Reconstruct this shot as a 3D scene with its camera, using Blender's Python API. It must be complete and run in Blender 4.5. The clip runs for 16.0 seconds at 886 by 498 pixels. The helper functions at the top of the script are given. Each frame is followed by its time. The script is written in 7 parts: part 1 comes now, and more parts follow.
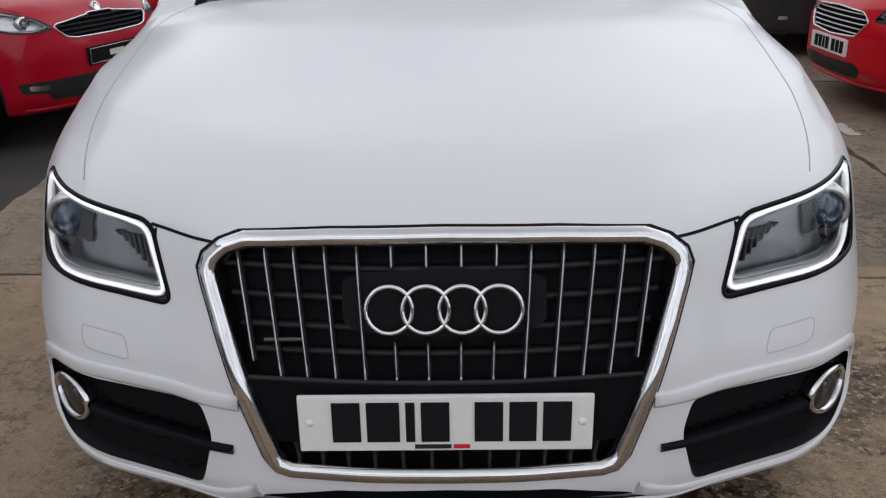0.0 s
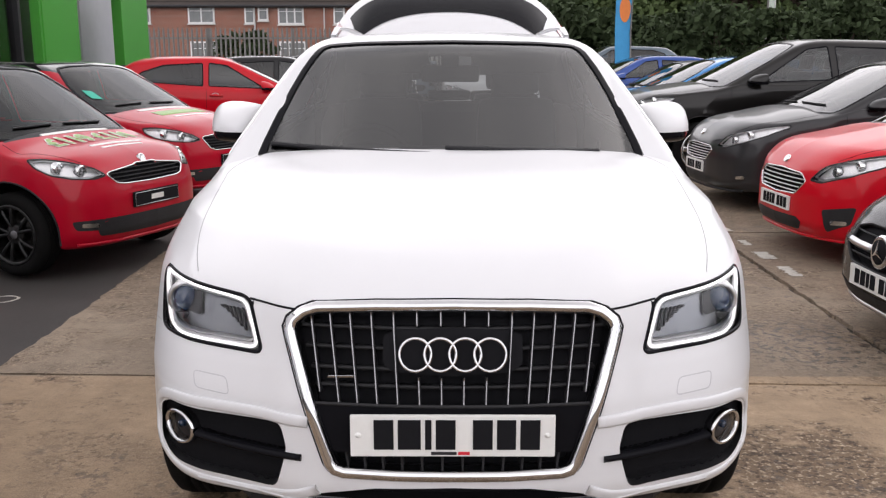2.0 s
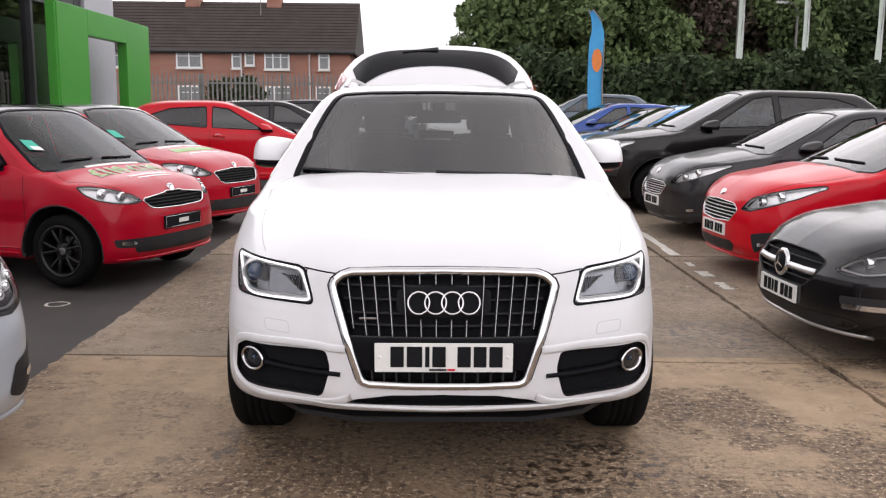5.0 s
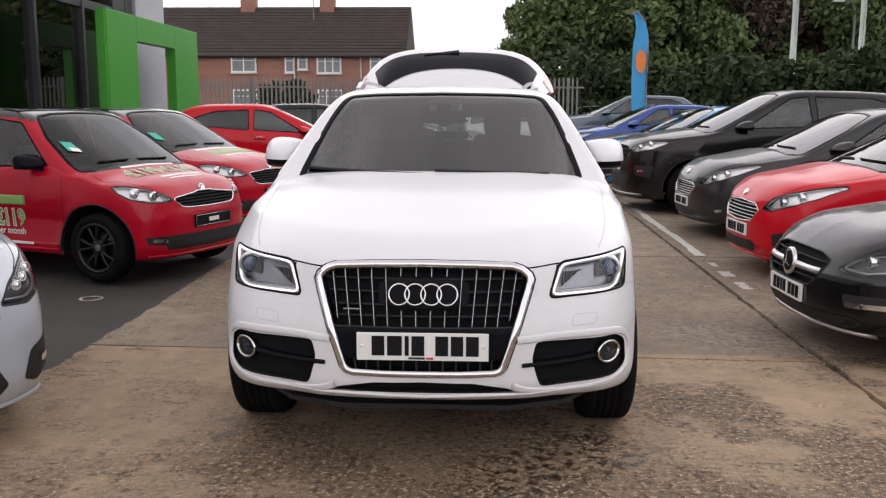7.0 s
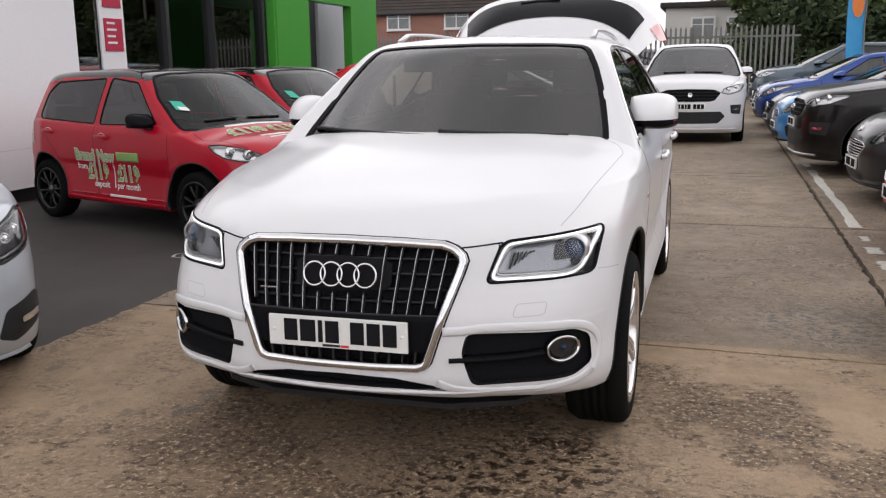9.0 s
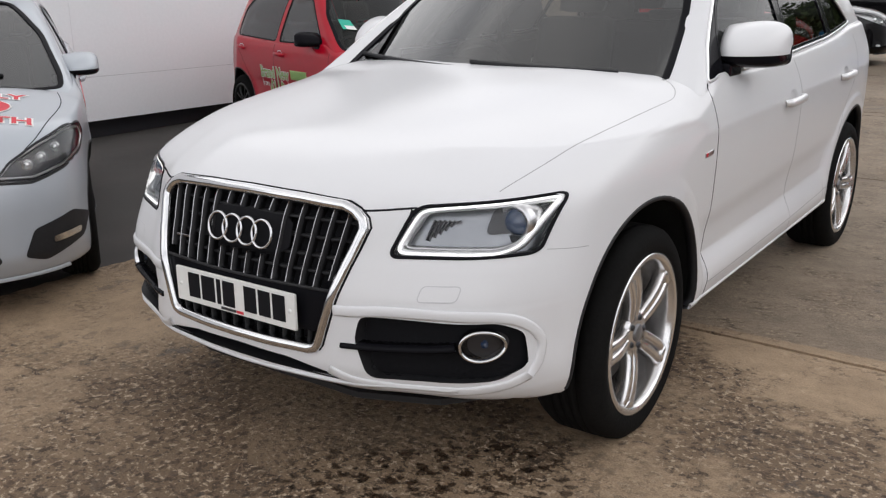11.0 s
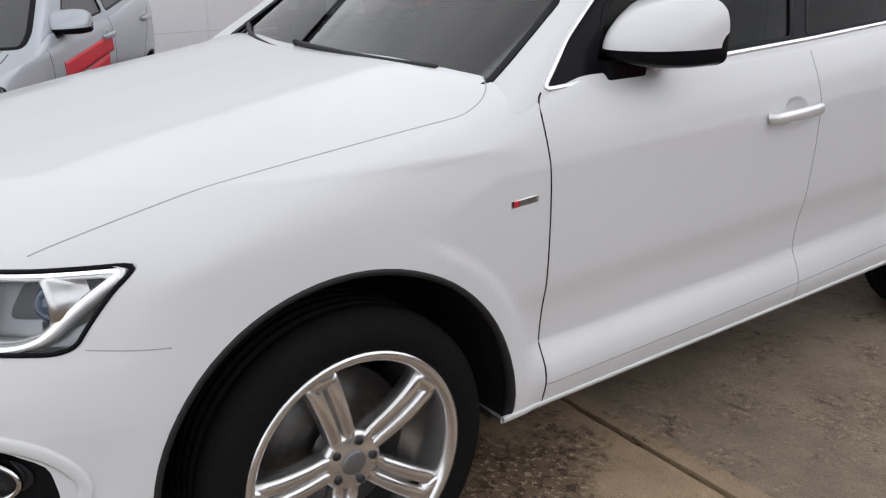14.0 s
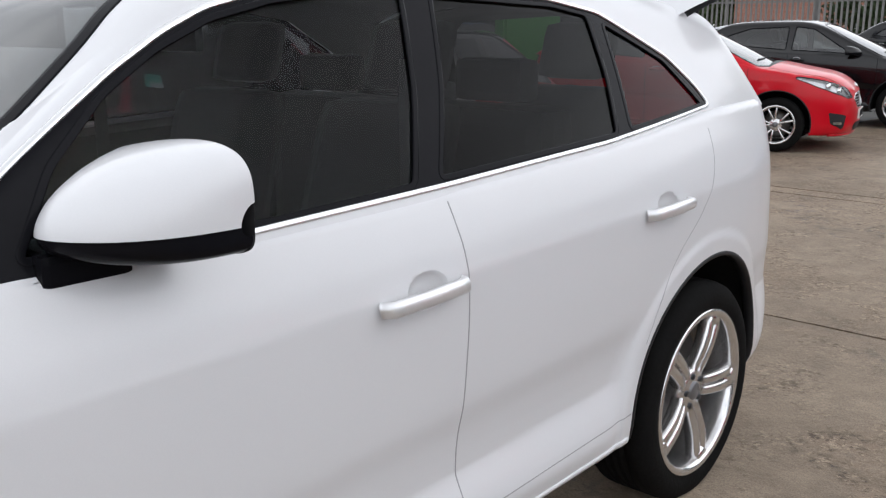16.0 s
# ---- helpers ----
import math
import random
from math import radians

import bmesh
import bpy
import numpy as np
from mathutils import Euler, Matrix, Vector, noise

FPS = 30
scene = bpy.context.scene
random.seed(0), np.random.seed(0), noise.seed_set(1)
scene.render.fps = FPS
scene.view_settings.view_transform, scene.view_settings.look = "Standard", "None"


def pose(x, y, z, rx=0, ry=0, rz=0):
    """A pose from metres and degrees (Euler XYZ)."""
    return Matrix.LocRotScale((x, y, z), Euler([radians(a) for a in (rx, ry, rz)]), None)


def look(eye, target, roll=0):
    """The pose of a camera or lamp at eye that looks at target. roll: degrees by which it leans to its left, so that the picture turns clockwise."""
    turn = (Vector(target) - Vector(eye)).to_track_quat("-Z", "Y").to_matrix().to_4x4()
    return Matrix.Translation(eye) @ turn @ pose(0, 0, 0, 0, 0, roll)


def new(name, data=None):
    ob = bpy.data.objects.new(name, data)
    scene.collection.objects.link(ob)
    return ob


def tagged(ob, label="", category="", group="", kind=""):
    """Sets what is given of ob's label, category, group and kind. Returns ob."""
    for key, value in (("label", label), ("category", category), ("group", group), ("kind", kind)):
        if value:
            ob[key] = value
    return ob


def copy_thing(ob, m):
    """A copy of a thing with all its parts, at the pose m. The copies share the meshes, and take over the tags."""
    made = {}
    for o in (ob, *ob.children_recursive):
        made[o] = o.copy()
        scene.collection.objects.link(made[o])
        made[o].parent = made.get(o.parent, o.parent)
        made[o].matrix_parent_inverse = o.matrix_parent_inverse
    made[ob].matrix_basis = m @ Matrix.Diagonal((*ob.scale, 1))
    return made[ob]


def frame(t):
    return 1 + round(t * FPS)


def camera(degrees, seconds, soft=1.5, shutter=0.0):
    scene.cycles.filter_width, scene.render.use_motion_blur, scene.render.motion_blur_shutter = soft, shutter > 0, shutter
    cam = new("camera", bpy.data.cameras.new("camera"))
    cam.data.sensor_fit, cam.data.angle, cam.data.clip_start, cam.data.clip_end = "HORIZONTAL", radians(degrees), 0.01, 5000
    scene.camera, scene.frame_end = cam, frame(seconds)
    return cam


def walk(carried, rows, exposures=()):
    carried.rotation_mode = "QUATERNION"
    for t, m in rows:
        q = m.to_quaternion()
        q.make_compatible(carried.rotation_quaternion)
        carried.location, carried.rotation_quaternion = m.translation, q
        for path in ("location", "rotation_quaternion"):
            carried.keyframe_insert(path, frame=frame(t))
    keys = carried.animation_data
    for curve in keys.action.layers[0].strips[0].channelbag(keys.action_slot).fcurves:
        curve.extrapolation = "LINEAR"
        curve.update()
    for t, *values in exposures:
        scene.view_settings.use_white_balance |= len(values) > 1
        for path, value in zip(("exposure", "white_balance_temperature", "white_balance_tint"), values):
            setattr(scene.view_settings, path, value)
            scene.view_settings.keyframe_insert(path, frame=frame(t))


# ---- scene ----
cam = camera(52.3, 16.0, 1.25)
PATH = [
    (0, (0.025, -1.372, 1.431), (-0.008, 0.489, 0.699), -1.0),
    (0.5, (-0.028, -1.581, 1.453), (-0.018, 0.32, 0.831), -0.7),
    (1, (-0.048, -1.743, 1.468), (-0.03, 0.184, 0.933), -0.4),
    (1.5, (-0.031, -1.932, 1.475), (-0.028, 0.014, 1.011), -0.0),
    (2, (-0.017, -2.148, 1.489), (-0.024, -0.189, 1.085), 0.0),
    (2.5, (-0.038, -2.318, 1.489), (-0.03, -0.352, 1.126), -0.1),
    (3, (-0.078, -2.54, 1.492), (-0.046, -0.57, 1.151), -0.1),
    (3.5, (-0.097, -2.718, 1.49), (-0.051, -0.747, 1.156), 0.3),
    (4, (-0.083, -2.956, 1.489), (-0.041, -0.983, 1.165), 0.4),
    (6.5, (-0.027, -3.435, 1.489), (-0.016, -1.458, 1.188), 0.0),
    (7, (0.224, -3.443, 1.481), (0.141, -1.468, 1.178), 0.2),
    (7.5, (0.437, -3.356, 1.459), (0.261, -1.389, 1.143), 0.1),
    (8, (0.664, -3.139, 1.462), (0.387, -1.188, 1.121), -0.2),
    (8.5, (0.916, -2.983, 1.456), (0.514, -1.057, 1.096), -0.7),
    (9, (1.228, -2.794, 1.469), (0.664, -0.917, 1.073), -0.8),
    (11.5, (2.124, -1.472, 1.452), (0.896, -0.01, 0.857), -0.2),
    (12, (2.227, -1.214, 1.457), (0.892, 0.133, 0.823), 0.0),
    (12.5, (2.376, -0.909, 1.466), (0.925, 0.298, 0.803), -0.5),
    (13, (2.423, -0.62, 1.431), (0.914, 0.508, 0.76), -0.7),
    (13.5, (2.441, -0.305, 1.465), (0.925, 0.805, 0.781), -1.0),
    (14, (2.456, 0.04, 1.462), (0.931, 1.157, 0.81), -0.6),
    (14.5, (2.43, 0.329, 1.485), (0.939, 1.527, 0.9), -0.2),
    (15, (2.295, 0.622, 1.476), (0.901, 1.969, 0.988), -0.7),
    (15.5, (2.196, 0.868, 1.476), (0.883, 2.306, 1.018), -0.6),
    (16, (2.139, 1.156, 1.482), (0.837, 2.599, 1.011), -0.1),
]
# the clip's camera opens up as it backs away and closes again beside the white panels
LIGHT = [(0, -0.06, 6150, 11), (0.5, 0.08, 6300, 13), (1.0, 0.19, 6380, 14), (1.5, 0.38, 6450, 15), (3.5, 0.80, 6550, 16), (6.5, 0.42, 6550, 16), (9, 0.36, 6500, 14), (11.5, 0.28, 6400, 11), (12.5, 0.34, 6350, 11), (13, 0.40, 6320, 11), (14.5, 0.20, 6250, 10), (15, 0.31, 6250, 10), (16, 0.48, 6150, 10)]
walk(cam, [(t, look(eye, target, roll)) for t, eye, target, roll in PATH], LIGHT)
# ---- world, sun and exposure ----
world = bpy.data.worlds.new("overcast_sky")
scene.world = world
world.use_nodes = True
wn, wl = world.node_tree.nodes, world.node_tree.links
bg = wn["Background"]
sky = wn.new("ShaderNodeTexSky")
sky.sky_type = 'NISHITA'
sky.sun_disc = False
sky.sun_elevation = radians(48)
sky.sun_rotation = radians(55)
sky.dust_density = 4.0
sky.air_density = 1.2
grey = wn.new("ShaderNodeHueSaturation")
grey.inputs["Saturation"].default_value = 0.28
wl.new(sky.outputs["Color"], grey.inputs["Color"])
cloud_co = wn.new("ShaderNodeTexCoord")
cloud_map = wn.new("ShaderNodeMapping")
cloud_map.inputs["Scale"].default_value = (1.2, 1.2, 3.5)
cloud = wn.new("ShaderNodeTexNoise")
cloud.inputs["Scale"].default_value = 2.2
cloud.inputs["Detail"].default_value = 6
cloud_ramp = wn.new("ShaderNodeValToRGB")
cloud_ramp.color_ramp.elements[0].position = 0.32
cloud_ramp.color_ramp.elements[0].color = (5.8, 5.95, 6.3, 1)
cloud_ramp.color_ramp.elements[1].position = 0.66
cloud_ramp.color_ramp.elements[1].color = (12.0, 11.9, 11.8, 1)
cover = wn.new("ShaderNodeMixRGB")
cover.inputs["Fac"].default_value = 0.8
wl.new(cloud_co.outputs["Generated"], cloud_map.inputs["Vector"])
wl.new(cloud_map.outputs["Vector"], cloud.inputs["Vector"])
wl.new(cloud.outputs["Fac"], cloud_ramp.inputs["Fac"])
wl.new(grey.outputs["Color"], cover.inputs["Color1"])
wl.new(cloud_ramp.outputs["Color"], cover.inputs["Color2"])
# broken overcast: paler towards the horizon than overhead
height = wn.new("ShaderNodeSeparateXYZ")
wl.new(cloud_co.outputs["Generated"], height.inputs["Vector"])
veil = wn.new("ShaderNodeMapRange")
veil.interpolation_type = 'SMOOTHSTEP'
for key, v in (("From Min", 0.50), ("From Max", 0.95), ("To Min", 1.45), ("To Max", 0.57)):
    veil.inputs[key].default_value = v
wl.new(height.outputs["Z"], veil.inputs["Value"])
layered = wn.new("ShaderNodeVectorMath")
layered.operation = 'SCALE'
wl.new(cover.outputs["Color"], layered.inputs[0])
wl.new(veil.outputs["Result"], layered.inputs["Scale"])
wl.new(layered.outputs["Vector"], bg.inputs["Color"])
bg.inputs["Strength"].default_value = 0.092

sun_data = bpy.data.lights.new("sun", 'SUN')
sun_data.energy = 0.7
sun_data.angle = radians(160)
sun_data.color = (1.0, 0.97, 0.93)
sun = new("sun", sun_data)
sun.matrix_world = look((-7, 7, 12), (0, 2, 0))


# ---- materials ----
def mat(name, base, rough=0.5, metal=0.0, var=0.06, scale=6.0, fine=60.0, bump=0.0, coat=0.0, random_tint=0.0, spec=0.5):
    """A principled material with two scales of noise in its colour, and a fine relief."""
    m = bpy.data.materials.new(name)
    m.use_nodes = True
    n, l = m.node_tree.nodes, m.node_tree.links
    b = n["Principled BSDF"]
    b.inputs["Roughness"].default_value = rough
    b.inputs["Metallic"].default_value = metal
    b.inputs["Coat Weight"].default_value = coat
    b.inputs["Coat Roughness"].default_value = 0.07
    b.inputs["Specular IOR Level"].default_value = spec
    co = n.new("ShaderNodeTexCoord")
    n1 = n.new("ShaderNodeTexNoise")
    n1.inputs["Scale"].default_value = scale
    n1.inputs["Detail"].default_value = 5
    n2 = n.new("ShaderNodeTexNoise")
    n2.inputs["Scale"].default_value = fine
    n2.inputs["Detail"].default_value = 3
    add = n.new("ShaderNodeMath")
    add.operation = 'ADD'
    l.new(co.outputs["Object"], n1.inputs["Vector"])
    l.new(co.outputs["Object"], n2.inputs["Vector"])
    l.new(n1.outputs["Fac"], add.inputs[0])
    l.new(n2.outputs["Fac"], add.inputs[1])
    ramp = n.new("ShaderNodeMapRange")
    ramp.inputs["From Min"].default_value = 0.6
    ramp.inputs["From Max"].default_value = 1.4
    ramp.inputs["To Min"].default_value = 1 - var
    ramp.inputs["To Max"].default_value = 1 + var
    l.new(add.outputs[0], ramp.inputs["Value"])
    mul = n.new("ShaderNodeVectorMath")
    mul.operation = 'SCALE'
    mul.inputs[0].default_value = base
    l.new(ramp.outputs["Result"], mul.inputs["Scale"])
    out = mul.outputs["Vector"]
    if random_tint:
        info = n.new("ShaderNodeObjectInfo")
        r2 = n.new("ShaderNodeMapRange")
        r2.inputs["To Min"].default_value = 1 - random_tint
        r2.inputs["To Max"].default_value = 1 + random_tint
        l.new(info.outputs["Random"], r2.inputs["Value"])
        mul2 = n.new("ShaderNodeVectorMath")
        mul2.operation = 'SCALE'
        l.new(out, mul2.inputs[0])
        l.new(r2.outputs["Result"], mul2.inputs["Scale"])
        out = mul2.outputs["Vector"]
    l.new(out, b.inputs["Base Color"])
    if bump:
        bn = n.new("ShaderNodeBump")
        bn.inputs["Strength"].default_value = bump
        bn.inputs["Distance"].default_value = 0.004
        l.new(n2.outputs["Fac"], bn.inputs["Height"])
        l.new(bn.outputs["Normal"], b.inputs["Normal"])
    return m


def paint(name, base, rough=0.32, metal=0.0, var=0.02):
    return mat(name, base, rough, metal, var, 2.0, 400.0, 0.0, coat=1.0, spec=0.15)


def glass(name, tint, ior=1.55):
    """Thin tinted glass: lets tinted light through and mirrors by Fresnel."""
    m = bpy.data.materials.new(name)
    m.use_nodes = True
    n, l = m.node_tree.nodes, m.node_tree.links
    n.remove(n["Principled BSDF"])
    tr = n.new("ShaderNodeBsdfTransparent")
    tr.inputs["Color"].default_value = (*tint, 1)
    gl = n.new("ShaderNodeBsdfGlossy")
    gl.inputs["Roughness"].default_value = 0.015
    gl.inputs["Color"].default_value = (1, 1, 1, 1)
    fr = n.new("ShaderNodeFresnel")
    fr.inputs["IOR"].default_value = ior
    mix = n.new("ShaderNodeMixShader")
    l.new(fr.outputs["Fac"], mix.inputs["Fac"])
    l.new(tr.outputs["BSDF"], mix.inputs[1])
    l.new(gl.outputs["BSDF"], mix.inputs[2])
    l.new(mix.outputs["Shader"], n["Material Output"].inputs["Surface"])
    return m


M = dict(
    white=paint("white_paint", (0.69, 0.69, 0.705)),
    silver_white=paint("pale_grey_paint", (0.43, 0.46, 0.50), 0.3, 0.15),
    red=paint("red_paint", (0.42, 0.002, 0.017), 0.28),
    red2=paint("bright_red_paint", (0.54, 0.003, 0.013), 0.28),
    black=paint("black_paint", (0.005, 0.005, 0.006), 0.25),
    graphite=paint("graphite_paint", (0.030, 0.030, 0.032), 0.3, 0.2),
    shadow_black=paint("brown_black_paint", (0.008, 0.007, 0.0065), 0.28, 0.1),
    blue=paint("blue_paint", (0.05, 0.24, 0.55), 0.3, 0.2),
    dark_blue=paint("dark_blue_paint", (0.015, 0.06, 0.28), 0.3, 0.2),
    grey=paint("silver_paint", (0.42, 0.44, 0.46), 0.3, 0.5),
    teal=paint("slate_paint", (0.10, 0.13, 0.16), 0.3, 0.4),
    plastic=mat("black_plastic", (0.018, 0.018, 0.020), 0.55, var=0.2, bump=0.1, spec=0.3),
    gloss_black=mat("gloss_black_trim", (0.008, 0.008, 0.010), 0.14, var=0.1, spec=0.05),
    soft_black=mat("dark_interior_trim", (0.028, 0.028, 0.03), 0.75, var=0.2, bump=0.2),
    seat=mat("dark_seat_leather", (0.022, 0.022, 0.024), 0.55, var=0.2, bump=0.2),
    liner=mat("arch_liner", (0.008, 0.008, 0.008), 0.95, var=0.3, bump=0.4, spec=0.15),
    rubber=mat("tyre_rubber", (0.0085, 0.0083, 0.0082), 0.85, var=0.25, scale=9, fine=90, bump=0.35, spec=0.07),
    chrome=mat("chrome", (0.68, 0.68, 0.69), 0.09, 1.0, var=0.04),
    handle=mat("silver_handle", (0.84, 0.84, 0.85), 0.34, 0.55, var=0.03),
    bright_trim=mat("bright_window_trim", (0.90, 0.90, 0.91), 0.30, 1.0, var=0.03),
    bar_chrome=mat("thin_bar_chrome", (0.36, 0.36, 0.37), 0.22, 1.0, var=0.15, scale=9),
    cap=mat("grey_wheel_cap", (0.20, 0.20, 0.21), 0.35, 0.6, var=0.1),
    lamp_silver=mat("brushed_lamp_silver", (0.27, 0.28, 0.30), 0.28, 0.85, var=0.15, scale=20, fine=45, bump=0.15),
    satin=mat("satin_metal", (0.62, 0.62, 0.63), 0.28, 1.0, var=0.05),
    alloy=mat("silver_alloy", (0.74, 0.73, 0.73), 0.22, 0.9, var=0.06, scale=12),
    alloy_dark=mat("black_alloy", (0.012, 0.012, 0.012), 0.3, 0.3, var=0.2),
    steel=mat("brake_steel", (0.13, 0.125, 0.12), 0.45, 1.0, var=0.25, scale=14),
    plate=mat("plate_white", (0.78, 0.78, 0.76), 0.35, var=0.03),
    plate_yellow=mat("plate_yellow", (0.75, 0.55, 0.05), 0.35, var=0.03),
    ink=mat("black_ink", (0.011, 0.011, 0.013), 0.85, var=0.1, spec=0.12),
    reflector=mat("lamp_reflector", (0.84, 0.85, 0.86), 0.08, 0.97, var=0.12, scale=25, fine=22, bump=0.25),
    lamp_bowl=mat("bright_lamp_bowl", (0.82, 0.82, 0.83), 0.38, 0.45, var=0.1, scale=30, fine=40, bump=0.2),
    lamp_dark=mat("lamp_dark_bezel", (0.03, 0.03, 0.035), 0.3, 0.3, var=0.2),
    drl=mat("light_guide", (0.97, 0.97, 0.98), 0.35, var=0.01),
    tail=mat("red_tail_lens", (0.45, 0.008, 0.012), 0.12, var=0.1, coat=1.0),
    amber=mat("amber_lens", (0.6, 0.2, 0.02), 0.2, var=0.1),
    glass_screen=glass("windscreen_glass", (0.24, 0.255, 0.25), 1.88),
    glass_front=glass("front_window_glass", (0.46, 0.50, 0.51), 1.19),
    glass_dark=glass("privacy_glass", (0.13, 0.13, 0.135), 1.15),
    glass_side=glass("green_side_glass", (0.30, 0.33, 0.32), 1.75),
    glass_side_dark=glass("dark_side_glass", (0.14, 0.15, 0.15), 1.6),
    glass_clear=glass("lamp_cover_glass", (0.99, 0.99, 0.99), 1.42),
    decal_white=mat("white_vinyl", (0.80, 0.80, 0.78), 0.4, var=0.03),
    seam=mat("grey_seam", (0.34, 0.34, 0.35), 0.6, var=0.05),
    # grey for panel seams and for the shade painted round handle hollows
    dish=mat("seam_and_dish_shade", (0.5, 0.5, 0.52), 0.4, var=0.03),
    decal_green=mat("green_vinyl", (0.25, 0.42, 0.12), 0.4, var=0.05),
    decal_red=mat("red_vinyl", (0.62, 0.02, 0.04), 0.4, var=0.05),
    sticker=mat("teal_sticker", (0.02, 0.42, 0.30), 0.5, var=0.05),
    roof_black=paint("black_roof_paint", (0.008, 0.008, 0.009), 0.2),
)
# the daytime running light is on
M["lit_guide"] = mat("lit_light_guide", (0.95, 0.95, 0.96), 0.4, var=0.01)
guide = M["lit_guide"].node_tree.nodes["Principled BSDF"]
guide.inputs["Emission Color"].default_value = (1.0, 0.99, 0.96, 1)
guide.inputs["Emission Strength"].default_value = 0.7
# a worn, oxidised look for the projector lens
M["lens"] = mat("projector_lens", (0.03, 0.06, 0.13), 0.05, 0.0, var=0.05, coat=1.0)


# ---- mesh tools ----
def raw(verts, faces, name="mesh", normals=None, smooth=True):
    me = bpy.data.meshes.new(name)
    me.from_pydata([tuple(map(float, v)) for v in verts], [], [tuple(map(int, f)) for f in faces])
    me.update()
    if smooth:
        me.shade_smooth()
    if normals is not None:
        me.normals_split_custom_set_from_vertices([tuple(map(float, v)) for v in normals])
    return me


def part(name, me, material, parent=None, label=""):
    """Links a mesh or a bmesh as one object under a thing or part."""
    if isinstance(me, bmesh.types.BMesh):
        d = bpy.data.meshes.new(name)
        me.to_mesh(d)
        me.free()
        me = d
    if not me.materials:
        me.materials.append(material)
    ob = new(name, me)
    if parent is not None:
        ob.parent = parent
    return tagged(ob, label)


def box_bm(bm, x0, x1, y0, y1, z0, z1, bevel=0.0):
    r = bmesh.ops.create_cube(bm, size=1.0)
    for v in r["verts"]:
        v.co = Vector(((x0 + x1) / 2 + v.co.x * (x1 - x0), (y0 + y1) / 2 + v.co.y * (y1 - y0), (z0 + z1) / 2 + v.co.z * (z1 - z0)))
    if bevel:
        es = list({e for v in r["verts"] for e in v.link_edges})
        bmesh.ops.bevel(bm, geom=es, offset=bevel, segments=2, affect='EDGES', profile=0.7)
    return bm


def box(x0, x1, y0, y1, z0, z1, bevel=0.0):
    return box_bm(bmesh.new(), x0, x1, y0, y1, z0, z1, bevel)


def sweep(path, nrm, profile, closed=True, smooth=True, ends=True):
    """Runs a closed profile of (across, outward) points along a path with outward normals."""
    P, N = np.asarray(path, float), np.asarray(nrm, float)
    n = len(P)
    if closed:
        T = np.roll(P, -1, 0) - np.roll(P, 1, 0)
    else:
        T = np.gradient(P, axis=0)
    T /= np.linalg.norm(T, axis=1)[:, None] + 1e-12
    N = N - (N * T).sum(1)[:, None] * T
    N /= np.linalg.norm(N, axis=1)[:, None] + 1e-12
    B = np.cross(T, N)
    k = len(profile)
    V = np.concatenate([(P + a * B + b * N)[:, None] for a, b in profile], 1).reshape(-1, 3)
    F = []
    for i in range(n if closed else n - 1):
        j = (i + 1) % n
        for q in range(k):
            r = (q + 1) % k
            F.append((i * k + q, i * k + r, j * k + r, j * k + q))
    if not closed and ends:
        F.append(tuple(range(k)))
        F.append(tuple(range((n - 1) * k, n * k))[::-1])
    return raw(V, F, "sweep", smooth=smooth)


def circle_profile(r, n=8):
    return [(r * math.cos(2 * math.pi * i / n), r * math.sin(2 * math.pi * i / n)) for i in range(n)]


def tube(path, r, closed=False, n=8):
    P = np.asarray(path, float)
    T = np.gradient(P, axis=0)
    up = np.tile(np.array([0.13, 0.29, 0.95]), (len(P), 1))
    return sweep(P, np.cross(T, up), circle_profile(r, n), closed)


def lathe(profile, n=48, axis='x'):
    """Turns (radius, along) points round an axis."""
    k = len(profile)
    V, F = [], []
    for i in range(n):
        a = 2 * math.pi * i / n
        for r, h in profile:
            p = (h, r * math.cos(a), r * math.sin(a))
            V.append(p if axis == 'x' else (p[1], p[0], p[2]) if axis == 'y' else (p[1], p[2], p[0]))
    for i in range(n):
        j = (i + 1) % n
        for q in range(k - 1):
            F.append((i * k + q, i * k + q + 1, j * k + q + 1, j * k + q))
    return raw(V, F, "lathe")


def join(meshes):
    V, F = [], []
    for me in meshes:
        o = len(V)
        V += [tuple(v.co) for v in me.vertices]
        F += [tuple(i + o for i in p.vertices) for p in me.polygons]
    return raw(V, F, "joined")


def shift(me, m):
    me.transform(m)
    return me


def curve(pts):
    """A smooth function through (x, y) points."""
    X = np.array([p[0] for p in pts], float)
    Y = np.array([p[1] for p in pts], float)
    d = np.diff(Y) / np.diff(X)
    h = np.diff(X)
    m = np.empty_like(Y)
    m[0], m[-1] = d[0], d[-1]
    for i in range(1, len(X) - 1):
        m[i] = 0 if d[i - 1] * d[i] <= 0 else (h[i - 1] + h[i]) * 3 / ((2 * h[i] + h[i - 1]) / d[i - 1] + (h[i] + 2 * h[i - 1]) / d[i])

    def at(v):
        v = np.clip(np.asarray(v, float), X[0], X[-1])
        i = np.clip(np.searchsorted(X, v, side='right') - 1, 0, len(X) - 2)
        t = (v - X[i]) / h[i]
        return (Y[i] * (1 + 2 * t) * (1 - t) ** 2 + h[i] * m[i] * t * (1 - t) ** 2 + Y[i + 1] * t * t * (3 - 2 * t) + h[i] * m[i + 1] * t * t * (t - 1))
    return at


